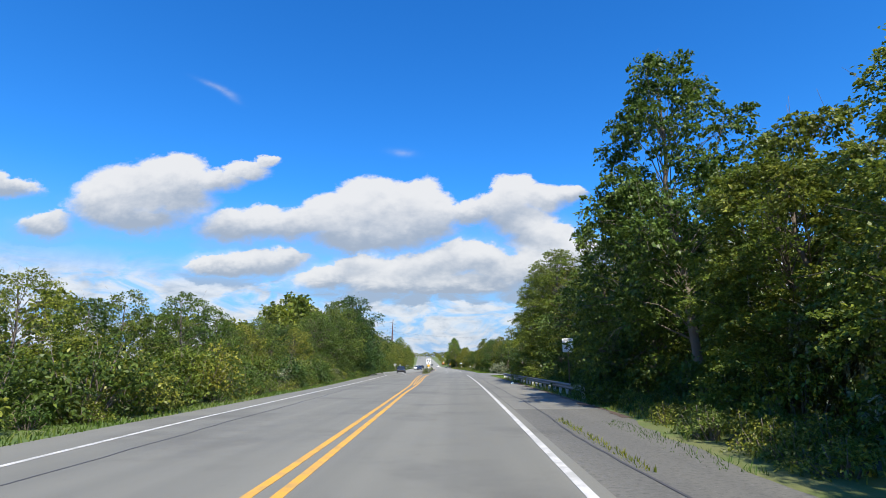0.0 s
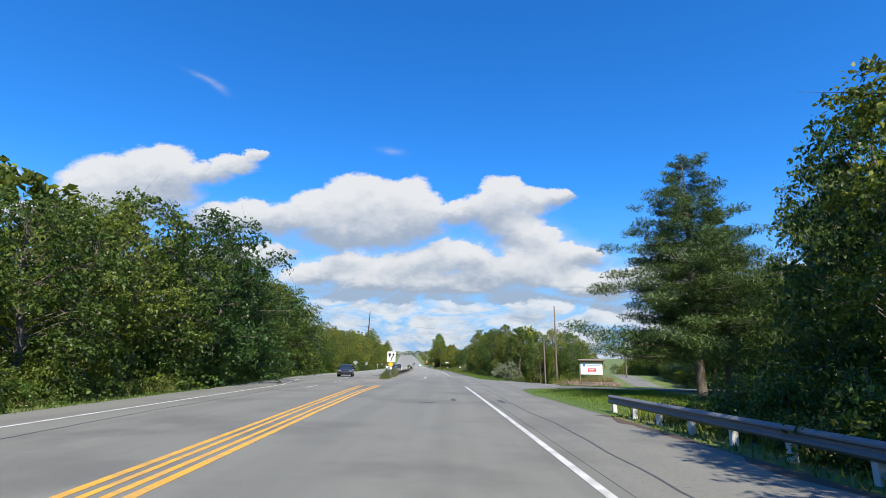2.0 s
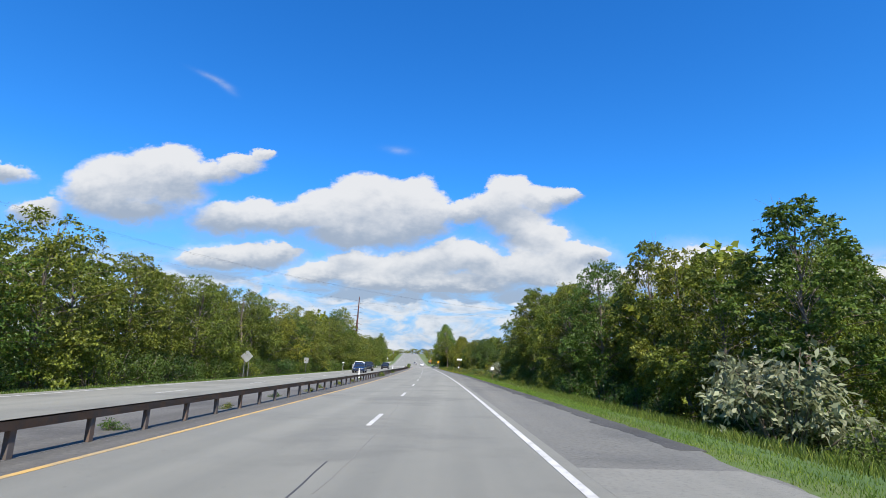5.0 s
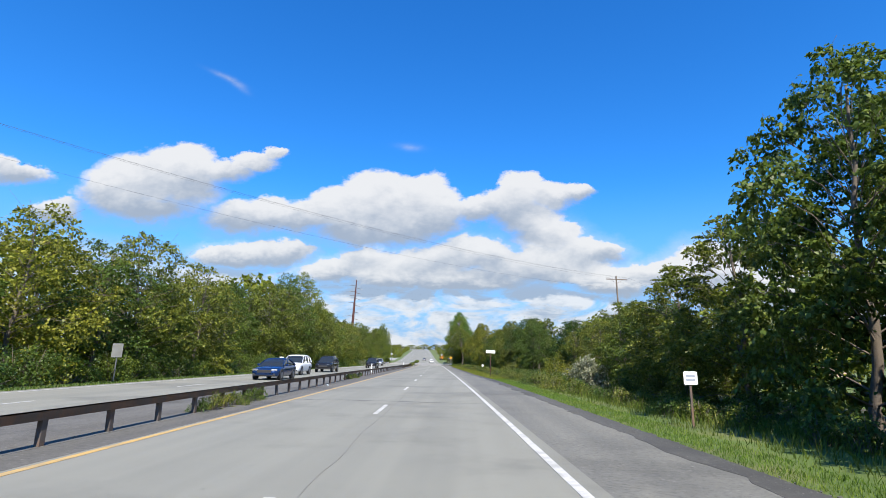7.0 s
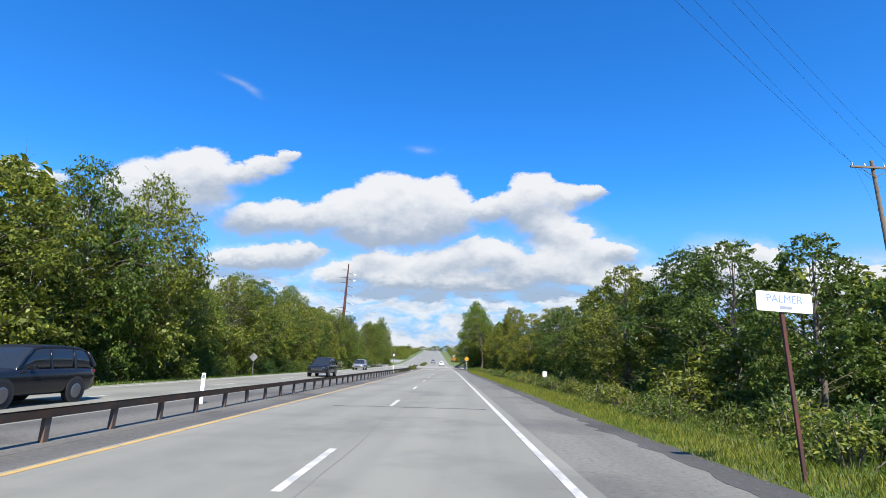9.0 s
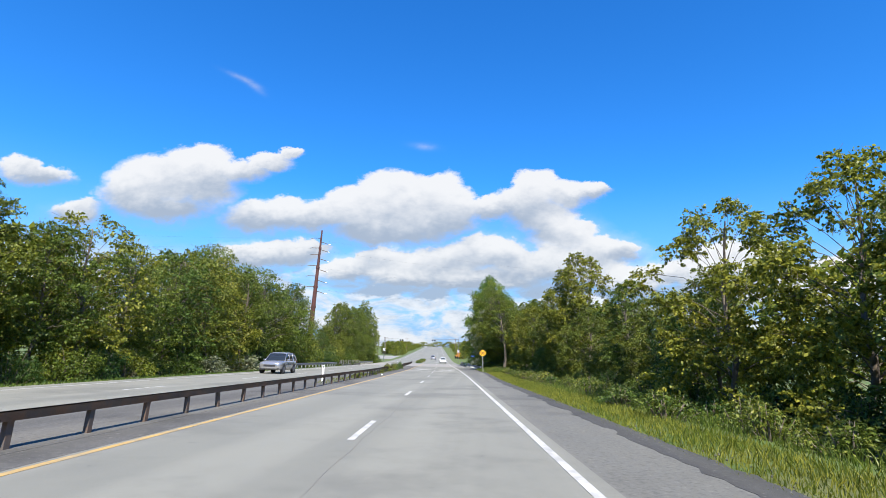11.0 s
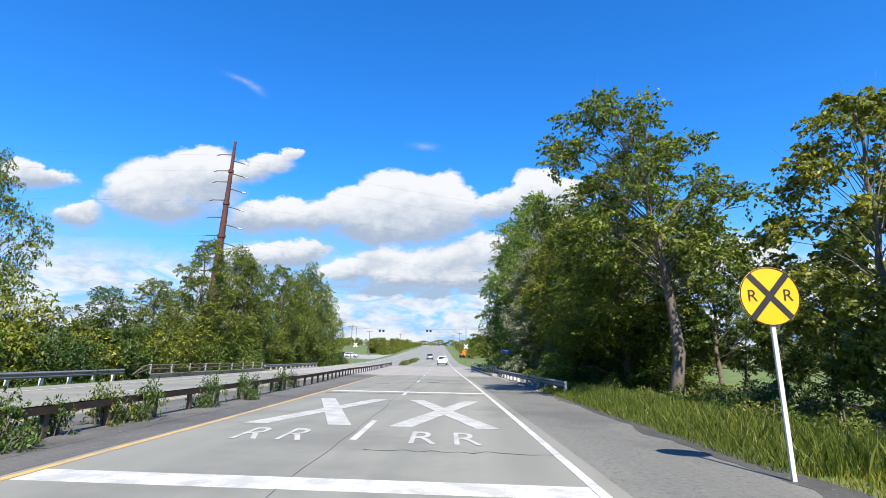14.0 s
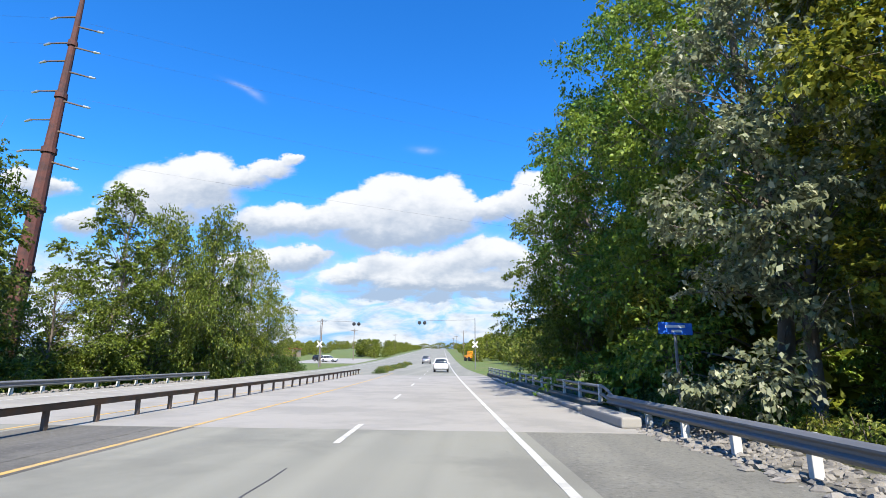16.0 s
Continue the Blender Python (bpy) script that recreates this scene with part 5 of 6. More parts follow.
def w_beam_rail(label, lat, y0, y1, top, side, post_mat, spacing=1.905, post_size=(0.15, 0.12)):
    root = thing("guard_rail", Matrix(), label, "guard rail", "corrugated guard rails")
    sweep("rail", w_beam_points(top), lat, y0, y1, STEEL, root, side=side)
    f = lat if callable(lat) else (lambda y: lat)
    data = None
    y = y0 + 0.4
    while y < y1:
        bm = bmesh.new()
        box(bm, (post_size[0], post_size[1], top + 0.35), Matrix.Translation((0, 0, (top - 0.05) / 2 - 0.17)), 0.012)
        if data is None:
            first = part("post", bm, post_mat, root)
            data = first.data
            ob = first
        else:
            bm.free()
            ob = new("post", data)
            ob.parent = root
        p = at(f(y) - side * (post_size[0] / 2 + 0.01), y, 0)
        ob.matrix_basis = pose(p.x, p.y, p.z, 0, random.uniform(-2, 2), heading(y))
        y += spacing * random.uniform(0.97, 1.03)
    return root


random.seed(12)
w_beam_rail("galvanised corrugated guard rail before dense trees", 4.1, 25, 67.6, 0.58, -1, POST_WHITE)
w_beam_rail("galvanised corrugated guard rail above loose rubble", table((342, 3.7), (349, 3.45), (371, 3.45)), 342.5, 370.6, 0.62, -1, POST_WHITE)
w_beam_rail("galvanised corrugated guard rail beyond the far lanes", table((318, -20.6), (344, -20.6), (348, -20.9)), 318, 348, 0.62, 1, POST_WHITE)
w_beam_rail("dull corrugated guard rail past the far bridge side", -20.6, 372.2, 396, 0.62, 1, POST_WHITE)


def box_rail():
    """The long weathered box-beam rail in the median with its close posts."""
    root = thing("median_rail", Matrix(), "weathered dark box-beam guard rail along the median", "guard rail")
    lat = table((106.5, -8.0), (125, -8.2), (170, -8.2), (210, -8.6), (300, -8.4), (326, -9.0), (346, -9.2), (366, -10.3), (414, -11.0))
    sweep("rail", [(-0.08, 0.56), (0.08, 0.56), (0.08, 0.42), (-0.08, 0.42)], lat, 107, 414, WEATHERED, root, side=1, thick=0.0, step=1.83)
    bm = bmesh.new()
    box(bm, (0.09, 0.13, 0.85), Matrix.Translation((0, 0, 0.06)), 0.01)
    first = part("post", bm, WEATHERED, root)
    y = 107.4
    ob = first
    while y < 414:
        p = at(lat(y) + 0.0, y, 0)
        ob.matrix_basis = pose(p.x, p.y, p.z - 0.02, random.uniform(-3, 3), random.uniform(-3, 3), heading(y))
        y += 1.83
        if y < 414:
            ob = new("post", first.data)
            ob.parent = root
    return root


box_rail()


def bridge_rail(label, lat, y0, y1, side, steel=None):
    """Concrete curb with two steel pipes on short posts and a swept-down end."""
    root = thing("bridge_rail", Matrix(), label, "bridge rail", "bridge rails")
    sweep("curb", [(-0.18, 0.30), (0.16, 0.30), (0.20, 0.24), (0.20, -0.15), (-0.18, -0.15)], lat, y0, y1, CONCRETE, root, side=side, thick=0.0)
    for z in (0.55, 0.80):
        pts = [at(lat, y0 - 1.6, 0.25)] + [at(lat, y0 - 0.6, z - 0.12)] + [at(lat, y0 + (y1 - y0) * k / 14, z) for k in range(15)] + [at(lat, y1 + 0.6, z - 0.12)]
        verts, faces = [], []
        tube(verts, faces, pts, [0.05] * len(pts), 8)
        mesh_object("pipe", verts, faces, steel or STEEL, root, True)
    n = int((y1 - y0) / 2.4)
    for k in range(n + 1):
        y = y0 + 0.3 + (y1 - y0 - 0.6) * k / n
        bm = bmesh.new()
        box(bm, (0.10, 0.14, 0.62), Matrix.Translation((0, 0, 0.55)), 0.015)
        ob = part("post", bm, POST_WHITE, root)
        p = at(lat, y)
        ob.matrix_basis = pose(p.x, p.y, p.z, 0, 0, heading(y))
    return root


bridge_rail("steel pipe rail on a concrete curb above a creek", 3.55, 371.5, 412, -1)
bridge_rail("weathered pipe rail on a stained brown curb at the far lanes", -20.6, 350, 371.5, 1, WEATHERED)


def rubble(label, lat0, lat1, y0, y1, count, big, mat=None):
    """Broken stones spilled along the shoulder."""
    rng = np.random.default_rng(3)
    verts, faces = [], []
    for k in range(count):
        y, lat = y0 + (y1 - y0) * rng.random(), lat0 + (lat1 - lat0) * rng.random() ** 0.7
        r = big * (0.3 + 0.7 * rng.random() ** 2)
        c = at(lat, y, r * 0.2 - 0.04)
        start = len(verts)
        spin, tilt = rng.random() * 6.283, 0.8 + 0.5 * rng.random()
        for up, wide in ((-0.5, 0.75), (0.25, 1.0), (0.62, 0.55)):
            for q in range(5):
                a = spin + 1.2566 * q + rng.normal() * 0.2
                verts.append(c + Vector((math.cos(a) * wide * tilt, math.sin(a) * wide / tilt, up)) * r * (0.8 + 0.4 * rng.random()))
        a = start
        for q in range(5):
            n = (q + 1) % 5
            faces += [(a + q, a + n, a + 5 + n, a + 5 + q), (a + 5 + q, a + 5 + n, a + 10 + n, a + 10 + q)]
        faces.append(tuple(a + 10 + q for q in range(5)))
    return tagged(mesh_object("rubble", verts, faces, mat or RUBBLE), label, "rubble", kind="stuff")


rubble("loose grey broken stones under the guard rail", 2.85, 4.6, 345, 372, 3200, 0.12)
rubble("loose grey broken stones by the far guard rail", -21.6, -20.4, 372, 396, 700, 0.14)
rubble("dark gravel spilled at the junction corner", 3.0, 6.6, 104.6, 108.0, 420, 0.05, GRAVEL)
rubble("gravel crumbs along the ragged shoulder edge", 2.1, 3.2, 170, 345, 2600, 0.03, GRAVEL)


# ---- signs ----
def keep_right_sign():
    root = thing("keep_right_sign", stand(-7.08, 105.7, 0, -4, False), "white traffic island sign with curved black arrow, yellow diamond below", "road sign")
    u_post(root, 2.85, STEEL, -0.02)
    bm = bmesh.new()
    plate(bm, 0.92, 1.12, 0.004, Matrix.Translation((0, 0, 2.36)), 0.06)
    board = part("sign_board", bm, SIGN_WHITE, root, "white sign board with black border line")
    bm = bmesh.new()
    for w, h, x, z in ((0.86, 0.012, 0, 0.525), (0.86, 0.012, 0, -0.525), (0.012, 1.06, 0.43, 0), (0.012, 1.06, -0.43, 0)):
        box(bm, (w, 0.004, h), Matrix.Translation((x, -0.006, 2.36 + z)))
    part("border", bm, SIGN_BLACK, board)
    bm = bmesh.new()
    poly_plate(bm, [(-0.34, 0.36), (-0.05, 0.36), (-0.07, 0.10), (-0.13, -0.03), (-0.19, -0.06), (-0.25, -0.03), (-0.31, 0.10)], 0.003, Matrix.Translation((0, -0.006, 2.36)))
    part("island_symbol", bm, SIGN_BLACK, board)
    bm = bmesh.new()
    centre = [(-0.03, -0.46), (-0.02, -0.30), (0.03, -0.16), (0.13, -0.02), (0.20, 0.10), (0.22, 0.22)]
    left = [(x - 0.055, z + 0.012) for x, z in centre]
    right = [(x + 0.055, z - 0.012) for x, z in centre]
    for i in range(len(centre) - 1):
        poly_plate(bm, [left[i], right[i], right[i + 1], left[i + 1]], 0.003, Matrix.Translation((0, -0.006, 2.36)))
    poly_plate(bm, [(0.05, 0.20), (0.39, 0.16), (0.24, 0.44)], 0.003, Matrix.Translation((0, -0.0065, 2.36)))
    part("arrow", bm, SIGN_BLACK, board)
    bm = bmesh.new()
    plate(bm, 0.43, 0.43, 0.004, Matrix.Translation((-0.03, -0.012, 1.53)) @ Matrix.Rotation(radians(45), 4, "Y"), 0.03)
    part("diamond_marker", bm, SIGN_YELLOW, root, "plain yellow diamond marker")
    bm = bmesh.new()
    plate(bm, 0.22, 0.24, 0.004, Matrix.Translation((-0.03, -0.012, 1.14)), 0.03)
    tag = part("number_plate", bm, SIGN_WHITE, root, "small white plate, writing too small to read")
    bm = bmesh.new()
    box(bm, (0.15, 0.003, 0.05), Matrix.Translation((-0.03, -0.016, 1.16)))
    part("writing_bar", bm, SIGN_BLACK, tag)


def rail_crossing_sign():
    root = thing("rail_crossing_sign", stand(2.78, 325.4, 0, -2), "round yellow railroad warning sign on a pale post", "road sign")
    root.matrix_basis = root.matrix_basis @ Matrix.Rotation(radians(-1.5), 4, "Y")
    u_post(root, 2.6, POST_WHITE)
    bm = bmesh.new()
    bmesh.ops.create_cone(bm, cap_ends=True, segments=48, radius1=0.415, radius2=0.415, depth=0.004, matrix=Matrix.Translation((0, 0, 2.5)) @ UPRIGHT)
    disc = part("disc", bm, SIGN_YELLOW, root)
    bm = bmesh.new()
    for a in (41, -41):
        box(bm, (0.085, 0.004, 0.80), Matrix.Translation((0, -0.005 - 0.001 * (a > 0), 2.5)) @ Matrix.Rotation(radians(a), 4, "Y"))
    part("cross", bm, SIGN_BLACK, disc)
    verts, faces = [], []
    ring = [(0.405 * math.cos(2 * math.pi * k / 48), -0.006, 2.5 + 0.405 * math.sin(2 * math.pi * k / 48)) for k in range(49)]
    tube(verts, faces, ring, [0.006] * 49, 4)
    mesh_object("border", verts, faces, SIGN_BLACK, disc)
    for x in (-0.245, 0.245):
        words("letter", "R", 0.24, SIGN_BLACK, disc, Matrix.Translation((x, -0.005, 2.5)) @ UPRIGHT)


def place_sign():
    root = thing("place_name_sign", stand(3.48, 219.9, 0.0, 8), "white town name sign with faded blue lettering on rusty post", "road sign")
    u_post(root, 2.7, RUST, 0.0, lean=-1.5)
    bm = bmesh.new()
    plate(bm, 0.92, 0.30, 0.006, Matrix.Translation((-0.03, -0.01, 2.56)) @ Matrix.Rotation(radians(2), 4, "Y"), 0.03)
    board = part("sign_board", bm, SIGN_WHITE, root)
    words("lettering", "PALMER", 0.17, INK_BLUE, board, Matrix.Translation((-0.03, -0.014, 2.60)) @ Matrix.Rotation(radians(2), 4, "Y") @ UPRIGHT)
    bm = bmesh.new()
    box(bm, (0.2, 0.003, 0.045), Matrix.Translation((-0.02, -0.014, 2.475)))
    part("writing_bar", bm, INK_GREY, board)


def speed_sign():
    root = thing("speed_limit_sign", stand(4.1, 28.0, 0.0, -4), "white speed limit sign with black figures among leaves", "road sign")
    u_post(root, 2.95, WEATHERED)
    bm = bmesh.new()
    plate(bm, 0.56, 0.72, 0.005, Matrix.Translation((0, -0.012, 2.58)), 0.04)
    board = part("sign_board", bm, SIGN_WHITE, root)
    words("lettering", "SPEED", 0.15, SIGN_BLACK, board, Matrix.Translation((0, -0.017, 2.835)) @ UPRIGHT)
    words("lettering", "LIMIT", 0.15, SIGN_BLACK, board, Matrix.Translation((0, -0.017, 2.69)) @ UPRIGHT)
    words("figures", "45", 0.38, SIGN_BLACK, board, Matrix.Translation((0, -0.017, 2.44)) @ UPRIGHT)


def creek_sign():
    root = thing("creek_sign", stand(4.0, 367, 0.0, 6), "blue creek name sign, white writing too blurred to read", "road sign")
    u_post(root, 2.55, STEEL)
    bm = bmesh.new()
    plate(bm, 0.86, 0.28, 0.006, Matrix.Translation((0, -0.01, 2.38)) @ Matrix.Rotation(radians(2), 4, "Y"), 0.03)
    board = part("sign_board", bm, SIGN_BLUE, root)
    bm = bmesh.new()
    box(bm, (0.5, 0.003, 0.06), Matrix.Translation((0, -0.014, 2.43)))
    box(bm, (0.26, 0.003, 0.06), Matrix.Translation((0.02, -0.014, 2.32)))
    part("writing_bar", bm, SIGN_WHITE, board)


def small_sign(lat, y, w, h, z, label, mat, turn=0.0, posts=1, diamond=False, bars=True, post_mat=None):
    root = thing("road_sign", stand(lat, y, 0, turn), label, "road sign", "small road signs")
    for k in range(posts):
        u_post(root, z + h / 2, post_mat or STEEL, (k - (posts - 1) / 2) * w * 0.5)
    bm = bmesh.new()
    m = Matrix.Translation((0, -0.012, z))
    if diamond:
        m = m @ Matrix.Rotation(radians(45), 4, "Y")
    plate(bm, w, h, 0.005, m, 0.04)
    board = part("sign_board", bm, mat, root)
    if bars:
        bm = bmesh.new()
        for q in range(2):
            box(bm, (w * 0.66, 0.003, h * 0.14), Matrix.Translation((0, -0.017, z + h * (0.16 - 0.3 * q))))
        part("writing_bar", bm, INK_GREY, board)
    return root


keep_right_sign()
rail_crossing_sign()
speed_sign()
place_sign()
creek_sign()
small_sign(4.75, 180.5, 0.36, 0.34, 1.25, "small white notice sign on a thin post", SIGN_WHITE, post_mat=WEATHERED)
small_sign(-19.9, 117.0, 0.75, 0.75, 2.25, "bare metal back of a diamond sign, two posts", SIGN_BACK, 0, 2, True, False)
small_sign(-20.3, 116.6, 0.6, 0.5, 2.1, "bare metal back of a small turned sign", SIGN_BACK, 35, 1, False, False)
small_sign(-20.2, 170.5, 0.85, 0.85, 1.95, "bare metal back of a large diamond sign", SIGN_BACK, 0, 2, True, False)
small_sign(-20.3, 196.0, 0.62, 0.78, 1.75, "pale back of a tall rectangular sign", SIGN_BACK, 0, 1, False, False)
small_sign(-19.4, 225, 0.42, 0.16, 1.55, "narrow white sign on a pale post", SIGN_WHITE, 20, 1, False, False, POST_WHITE)
small_sign(-20.5, 262, 0.6, 0.6, 1.7, "bare metal back of a diamond sign by trees", SIGN_BACK, 0, 1, True, False)
small_sign(10.5, 318.6, 0.55, 0.5, 1.35, "tilted grey sign back among weeds", SIGN_BACK, 25, 1, False, False)
small_sign(5.3, 250, 0.3, 0.36, 1.0, "small white marker sign by weeds", SIGN_WHITE, 0, 1, False, False)
small_sign(5.2, 56.0, 0.14, 0.5, 1.25, "narrow white marker on a thin post", SIGN_WHITE, 0, 1, False, False)


def delineator(lat, y, h=1.0):
    root = thing("delineator_post", stand(lat, y, 0, 0, False), "flat white roadside marker post", "marker post", "marker posts")
    bm = bmesh.new()
    plate(bm, 0.13, h + 0.2, 0.02, Matrix.Translation((0, 0, h / 2 - 0.1)), 0.03)
    body = part("post", bm, SIGN_WHITE, root)
    bm = bmesh.new()
    box(bm, (0.08, 0.004, 0.12), Matrix.Translation((0, -0.013, h - 0.12)))
    part("reflector", bm, LAMP_GLASS, body)


for spot in ((-9.6, 173.4), (-9.7, 229.0), (-9.6, 289.4), (-9.8, 343.0)):
    delineator(*spot)


# ---- poles, wires, pylon ----
def utility_pole(lat, y, top, label, arm=0.0, lean=0.0, r=0.16, turn=0.0):
    base = ground_at(lat, y)
    root = thing("utility_pole", pose(base.x, base.y, base.z, 0, 0, turn), label, "utility pole", "utility poles")
    h = top - base.z
    bm = bmesh.new()
    rod(bm, (0, 0, -0.5), (lean * h, 0, h), r, r * 0.62, 12)
    part("pole", bm, POLE_WOOD, root)
    if arm:
        bm = bmesh.new()
        box(bm, (arm, 0.1, 0.13), Matrix.Translation((lean * h, -0.14, h - 0.5)), 0.012)
        bar = part("crossarm", bm, POLE_WOOD, root)
        for x in (-0.46, -0.2, 0.2, 0.46):
            bm = bmesh.new()
            rod(bm, (lean * h + x * arm, -0.14, h - 0.44), (lean * h + x * arm, -0.14, h - 0.24), 0.045, 0.03, 8)
            part("insulator", bm, SIGN_BACK, bar)
        bm = bmesh.new()
        rod(bm, (lean * h - arm * 0.3, -0.14, h - 0.55), (lean * h, -0.1, h - 1.15), 0.02)
        rod(bm, (lean * h + arm * 0.3, -0.14, h - 0.55), (lean * h, -0.1, h - 1.15), 0.02)
        part("brace", bm, WEATHERED, bar)
    return root


utility_pole(19.1, 140.7, 12.2, "tall weathered wooden utility pole", 0, -0.012)
utility_pole(15.2, 131.9, 6.6, "short leaning pale wooden pole", 0, -0.02, 0.14)
utility_pole(42.2, 170, 10.1, "wooden utility pole with crossarm", 2.6, -0.04, 0.16, 20)
utility_pole(70, 235, 10.5, "far wooden utility pole with crossarm", 2.6, 0, 0.16, 20)
utility_pole(24.9, 243.6, 14.4, "tall wooden utility pole with crossarm and insulators", 3.2, -0.025, 0.17, 8)
utility_pole(57, 275, 12.2, "far wooden utility pole by woods", 0, -0.02, 0.16)
utility_pole(34, 96, 9.5, "wooden utility pole beside the pines", 0, -0.05, 0.15)


def wire(a, b, sag, group="overhead wires"):
    a, b = Vector(a), Vector(b)
    pts = []
    for k in range(25):
        f = k / 24
        p = a.lerp(b, f)
        p.z -= sag * 4 * f * (1 - f)
        pts.append(p)
    verts, faces = [], []
    tube(verts, faces, pts, [0.0055] * 25, 4)
    tagged(mesh_object("overhead_wire", verts, faces, WIRE), "thin dark overhead wire sagging across the road", "wire", group)


for k, x in enumerate((-1.45, 0.6, 1.45)):
    wire((21.2 + x, 243.4, 14.15), (-65 + x * 0.8, 160 + x * 2, 21.0), 3.5)
    wire((21.2 + x, 243.4, 14.15), (88 + x, 318, 13.5), 1.2)
wire((21.3, 243.5, 12.6), (-65, 160, 19.0), 3.7)


def pylon():
    """A rust-brown tapering steel monopole with short side arms and insulators."""
    base = ground_at(-37.6, 395.5)
    root = thing("power_pylon", pose(base.x, base.y, base.z), "tall rust-brown tapering steel power pylon with side arms", "pylon")
    h = 36.2 - base.z
    bm = bmesh.new()
    rod(bm, (-0.8, 0, -0.5), (0.75, 0, h), 0.95, 0.2, 12)
    part("shaft", bm, RUST, root)
    for k in range(5):
        z = h * (0.30 + 0.14 * k)
        bm = bmesh.new()
        r = 1.05 + (0.26 - 1.05) * z / h
        x = -0.8 + 1.55 * z / h
        rod(bm, (x, 0, z), (x, 0, z + 0.5), r + 0.05, r + 0.03, 12)
        part("joint_collar", bm, RUST, root)
    for side, levels in ((-1, (14.5, 20.2, 23.2, 26.1, 29.2, 31.1, 33.9)), (1, (19.0, 22.0, 25.0, 28.0, 30.6, 32.8))):
        for z in levels:
            zz = z - base.z
            x = -0.8 + 1.55 * zz / h
            r = 1.05 + (0.26 - 1.05) * zz / h
            bm = bmesh.new()
            rod(bm, (x + side * r * 0.8, 0, zz), (x + side * (r + 1.9), 0.0, zz + (0.05 if side < 0 else -0.6)), 0.1, 0.07, 6)
            arm = part("side_arm", bm, WEATHERED, root)
            bm = bmesh.new()
            e = Vector((x + side * (r + 1.95), 0.0, zz + (0.05 if side < 0 else -0.6)))
            rod(bm, e, e + Vector((side * 0.6, 0, -0.15)), 0.13, 0.08, 8)
            part("insulator", bm, SIGN_BACK, arm)
    for z in (33.9, 31.1, 26.1, 20.2):
        wire((base.x - 1.8, 395.5, z), (base.x - 150, 360, z + 1), 3.0, "pylon wires")
        wire((base.x + 1.9, 395.5, z - 0.8), (base.x + 210, 500, z + 4), 4.0, "pylon wires")


pylon()


# ---- entrance sign with stone planter ----
def entrance_sign():
    base = ground_at(16.0, 110.2)
    root = thing("entrance_board", pose(base.x, base.y, base.z, 0, 0, -4), "timber-framed white entrance board with small roof and red box", "sign board")
    h = 2.5 - base.z
    for x in (-1.32, 1.32):
        bm = bmesh.new()
        box(bm, (0.14, 0.14, h + 0.4), Matrix.Translation((x, 0, h / 2 - 0.3)), 0.012)
        part("post", bm, TIMBER, root)
    z0 = 1.45 - base.z
    bm = bmesh.new()
    box(bm, (2.5, 0.05, 1.32), Matrix.Translation((0, -0.06, z0)), 0.01)
    board = part("board", bm, SIGN_WHITE, root, "white printed board")
    bm = bmesh.new()
    box(bm, (0.95, 0.006, 0.44), Matrix.Translation((0.02, -0.09, z0 - 0.17)))
    red = part("red_box", bm, SIGN_RED, board, "red printed box")
    bm = bmesh.new()
    box(bm, (0.60, 0.006, 0.06), Matrix.Translation((0.02, -0.096, z0 - 0.07)))
    box(bm, (0.72, 0.006, 0.06), Matrix.Translation((0.02, -0.096, z0 - 0.26)))
    part("writing_bar", bm, SIGN_WHITE, red)
    bm = bmesh.new()
    box(bm, (1.5, 0.006, 0.11), Matrix.Translation((0.22, -0.09, z0 + 0.36)))
    part("writing_bar", bm, INK_GREY, board)
    bm = bmesh.new()
    box(bm, (0.24, 0.006, 0.26), Matrix.Translation((-0.85, -0.09, z0 + 0.38)))
    part("emblem", bm, SIGN_BLUE, board)
    bm = bmesh.new()
    box(bm, (3.1, 0.5, 0.07), Matrix.Translation((0, -0.2, h - 0.05)) @ Matrix.Rotation(radians(14), 4, "X"), 0.01)
    box(bm, (3.1, 0.5, 0.07), Matrix.Translation((0, 0.25, h - 0.05)) @ Matrix.Rotation(radians(-14), 4, "X"), 0.01)
    part("roof", bm, TIMBER, root, "little shingled roof")
    bm = bmesh.new()
    box(bm, (2.8, 0.12, 0.16), Matrix.Translation((0, 0, h - 0.2)), 0.01)
    part("beam", bm, TIMBER, root)

    wall = thing("planter_wall", pose(base.x, base.y, base.z, 0, 0, -4), "low curved wall of split brown stones round a planting bed", "wall")
    rng = random.Random(8)
    blocks = []
    for k in range(4):
        bm = bmesh.new()
        box(bm, (0.46 + 0.06 * k, 0.28, 0.17), None, 0.02)
        for v in bm.verts:
            v.co += Vector((rng.uniform(-1, 1), rng.uniform(-1, 1), rng.uniform(-1, 1))) * 0.018
        data = bpy.data.meshes.new("stone")
        bm.to_mesh(data)
        bm.free()
        data.materials.append(STONE)
        blocks.append(data)
    for course in range(6):
        a = -1.0
        while a < 1.0:
            data = blocks[rng.randrange(4)]
            x, y = 3.1 * a, -1.5 + 0.75 * a * a
            ob = new("stone", data)
            ob.parent = wall
            ob.matrix_basis = pose(x, y + rng.uniform(-0.02, 0.02), 0.05 + 0.175 * course, 0, 0, math.degrees(math.atan(1.5 * a / 3.1)) + rng.uniform(-3, 3))
            a += (0.52 + 0.04 * rng.random()) / 3.1
    bm = bmesh.new()
    box(bm, (5.8, 2.0, 0.9), Matrix.Translation((0, -0.2, 0.42)), 0.1)
    part("bed_soil", bm, SOIL, wall)


entrance_sign()


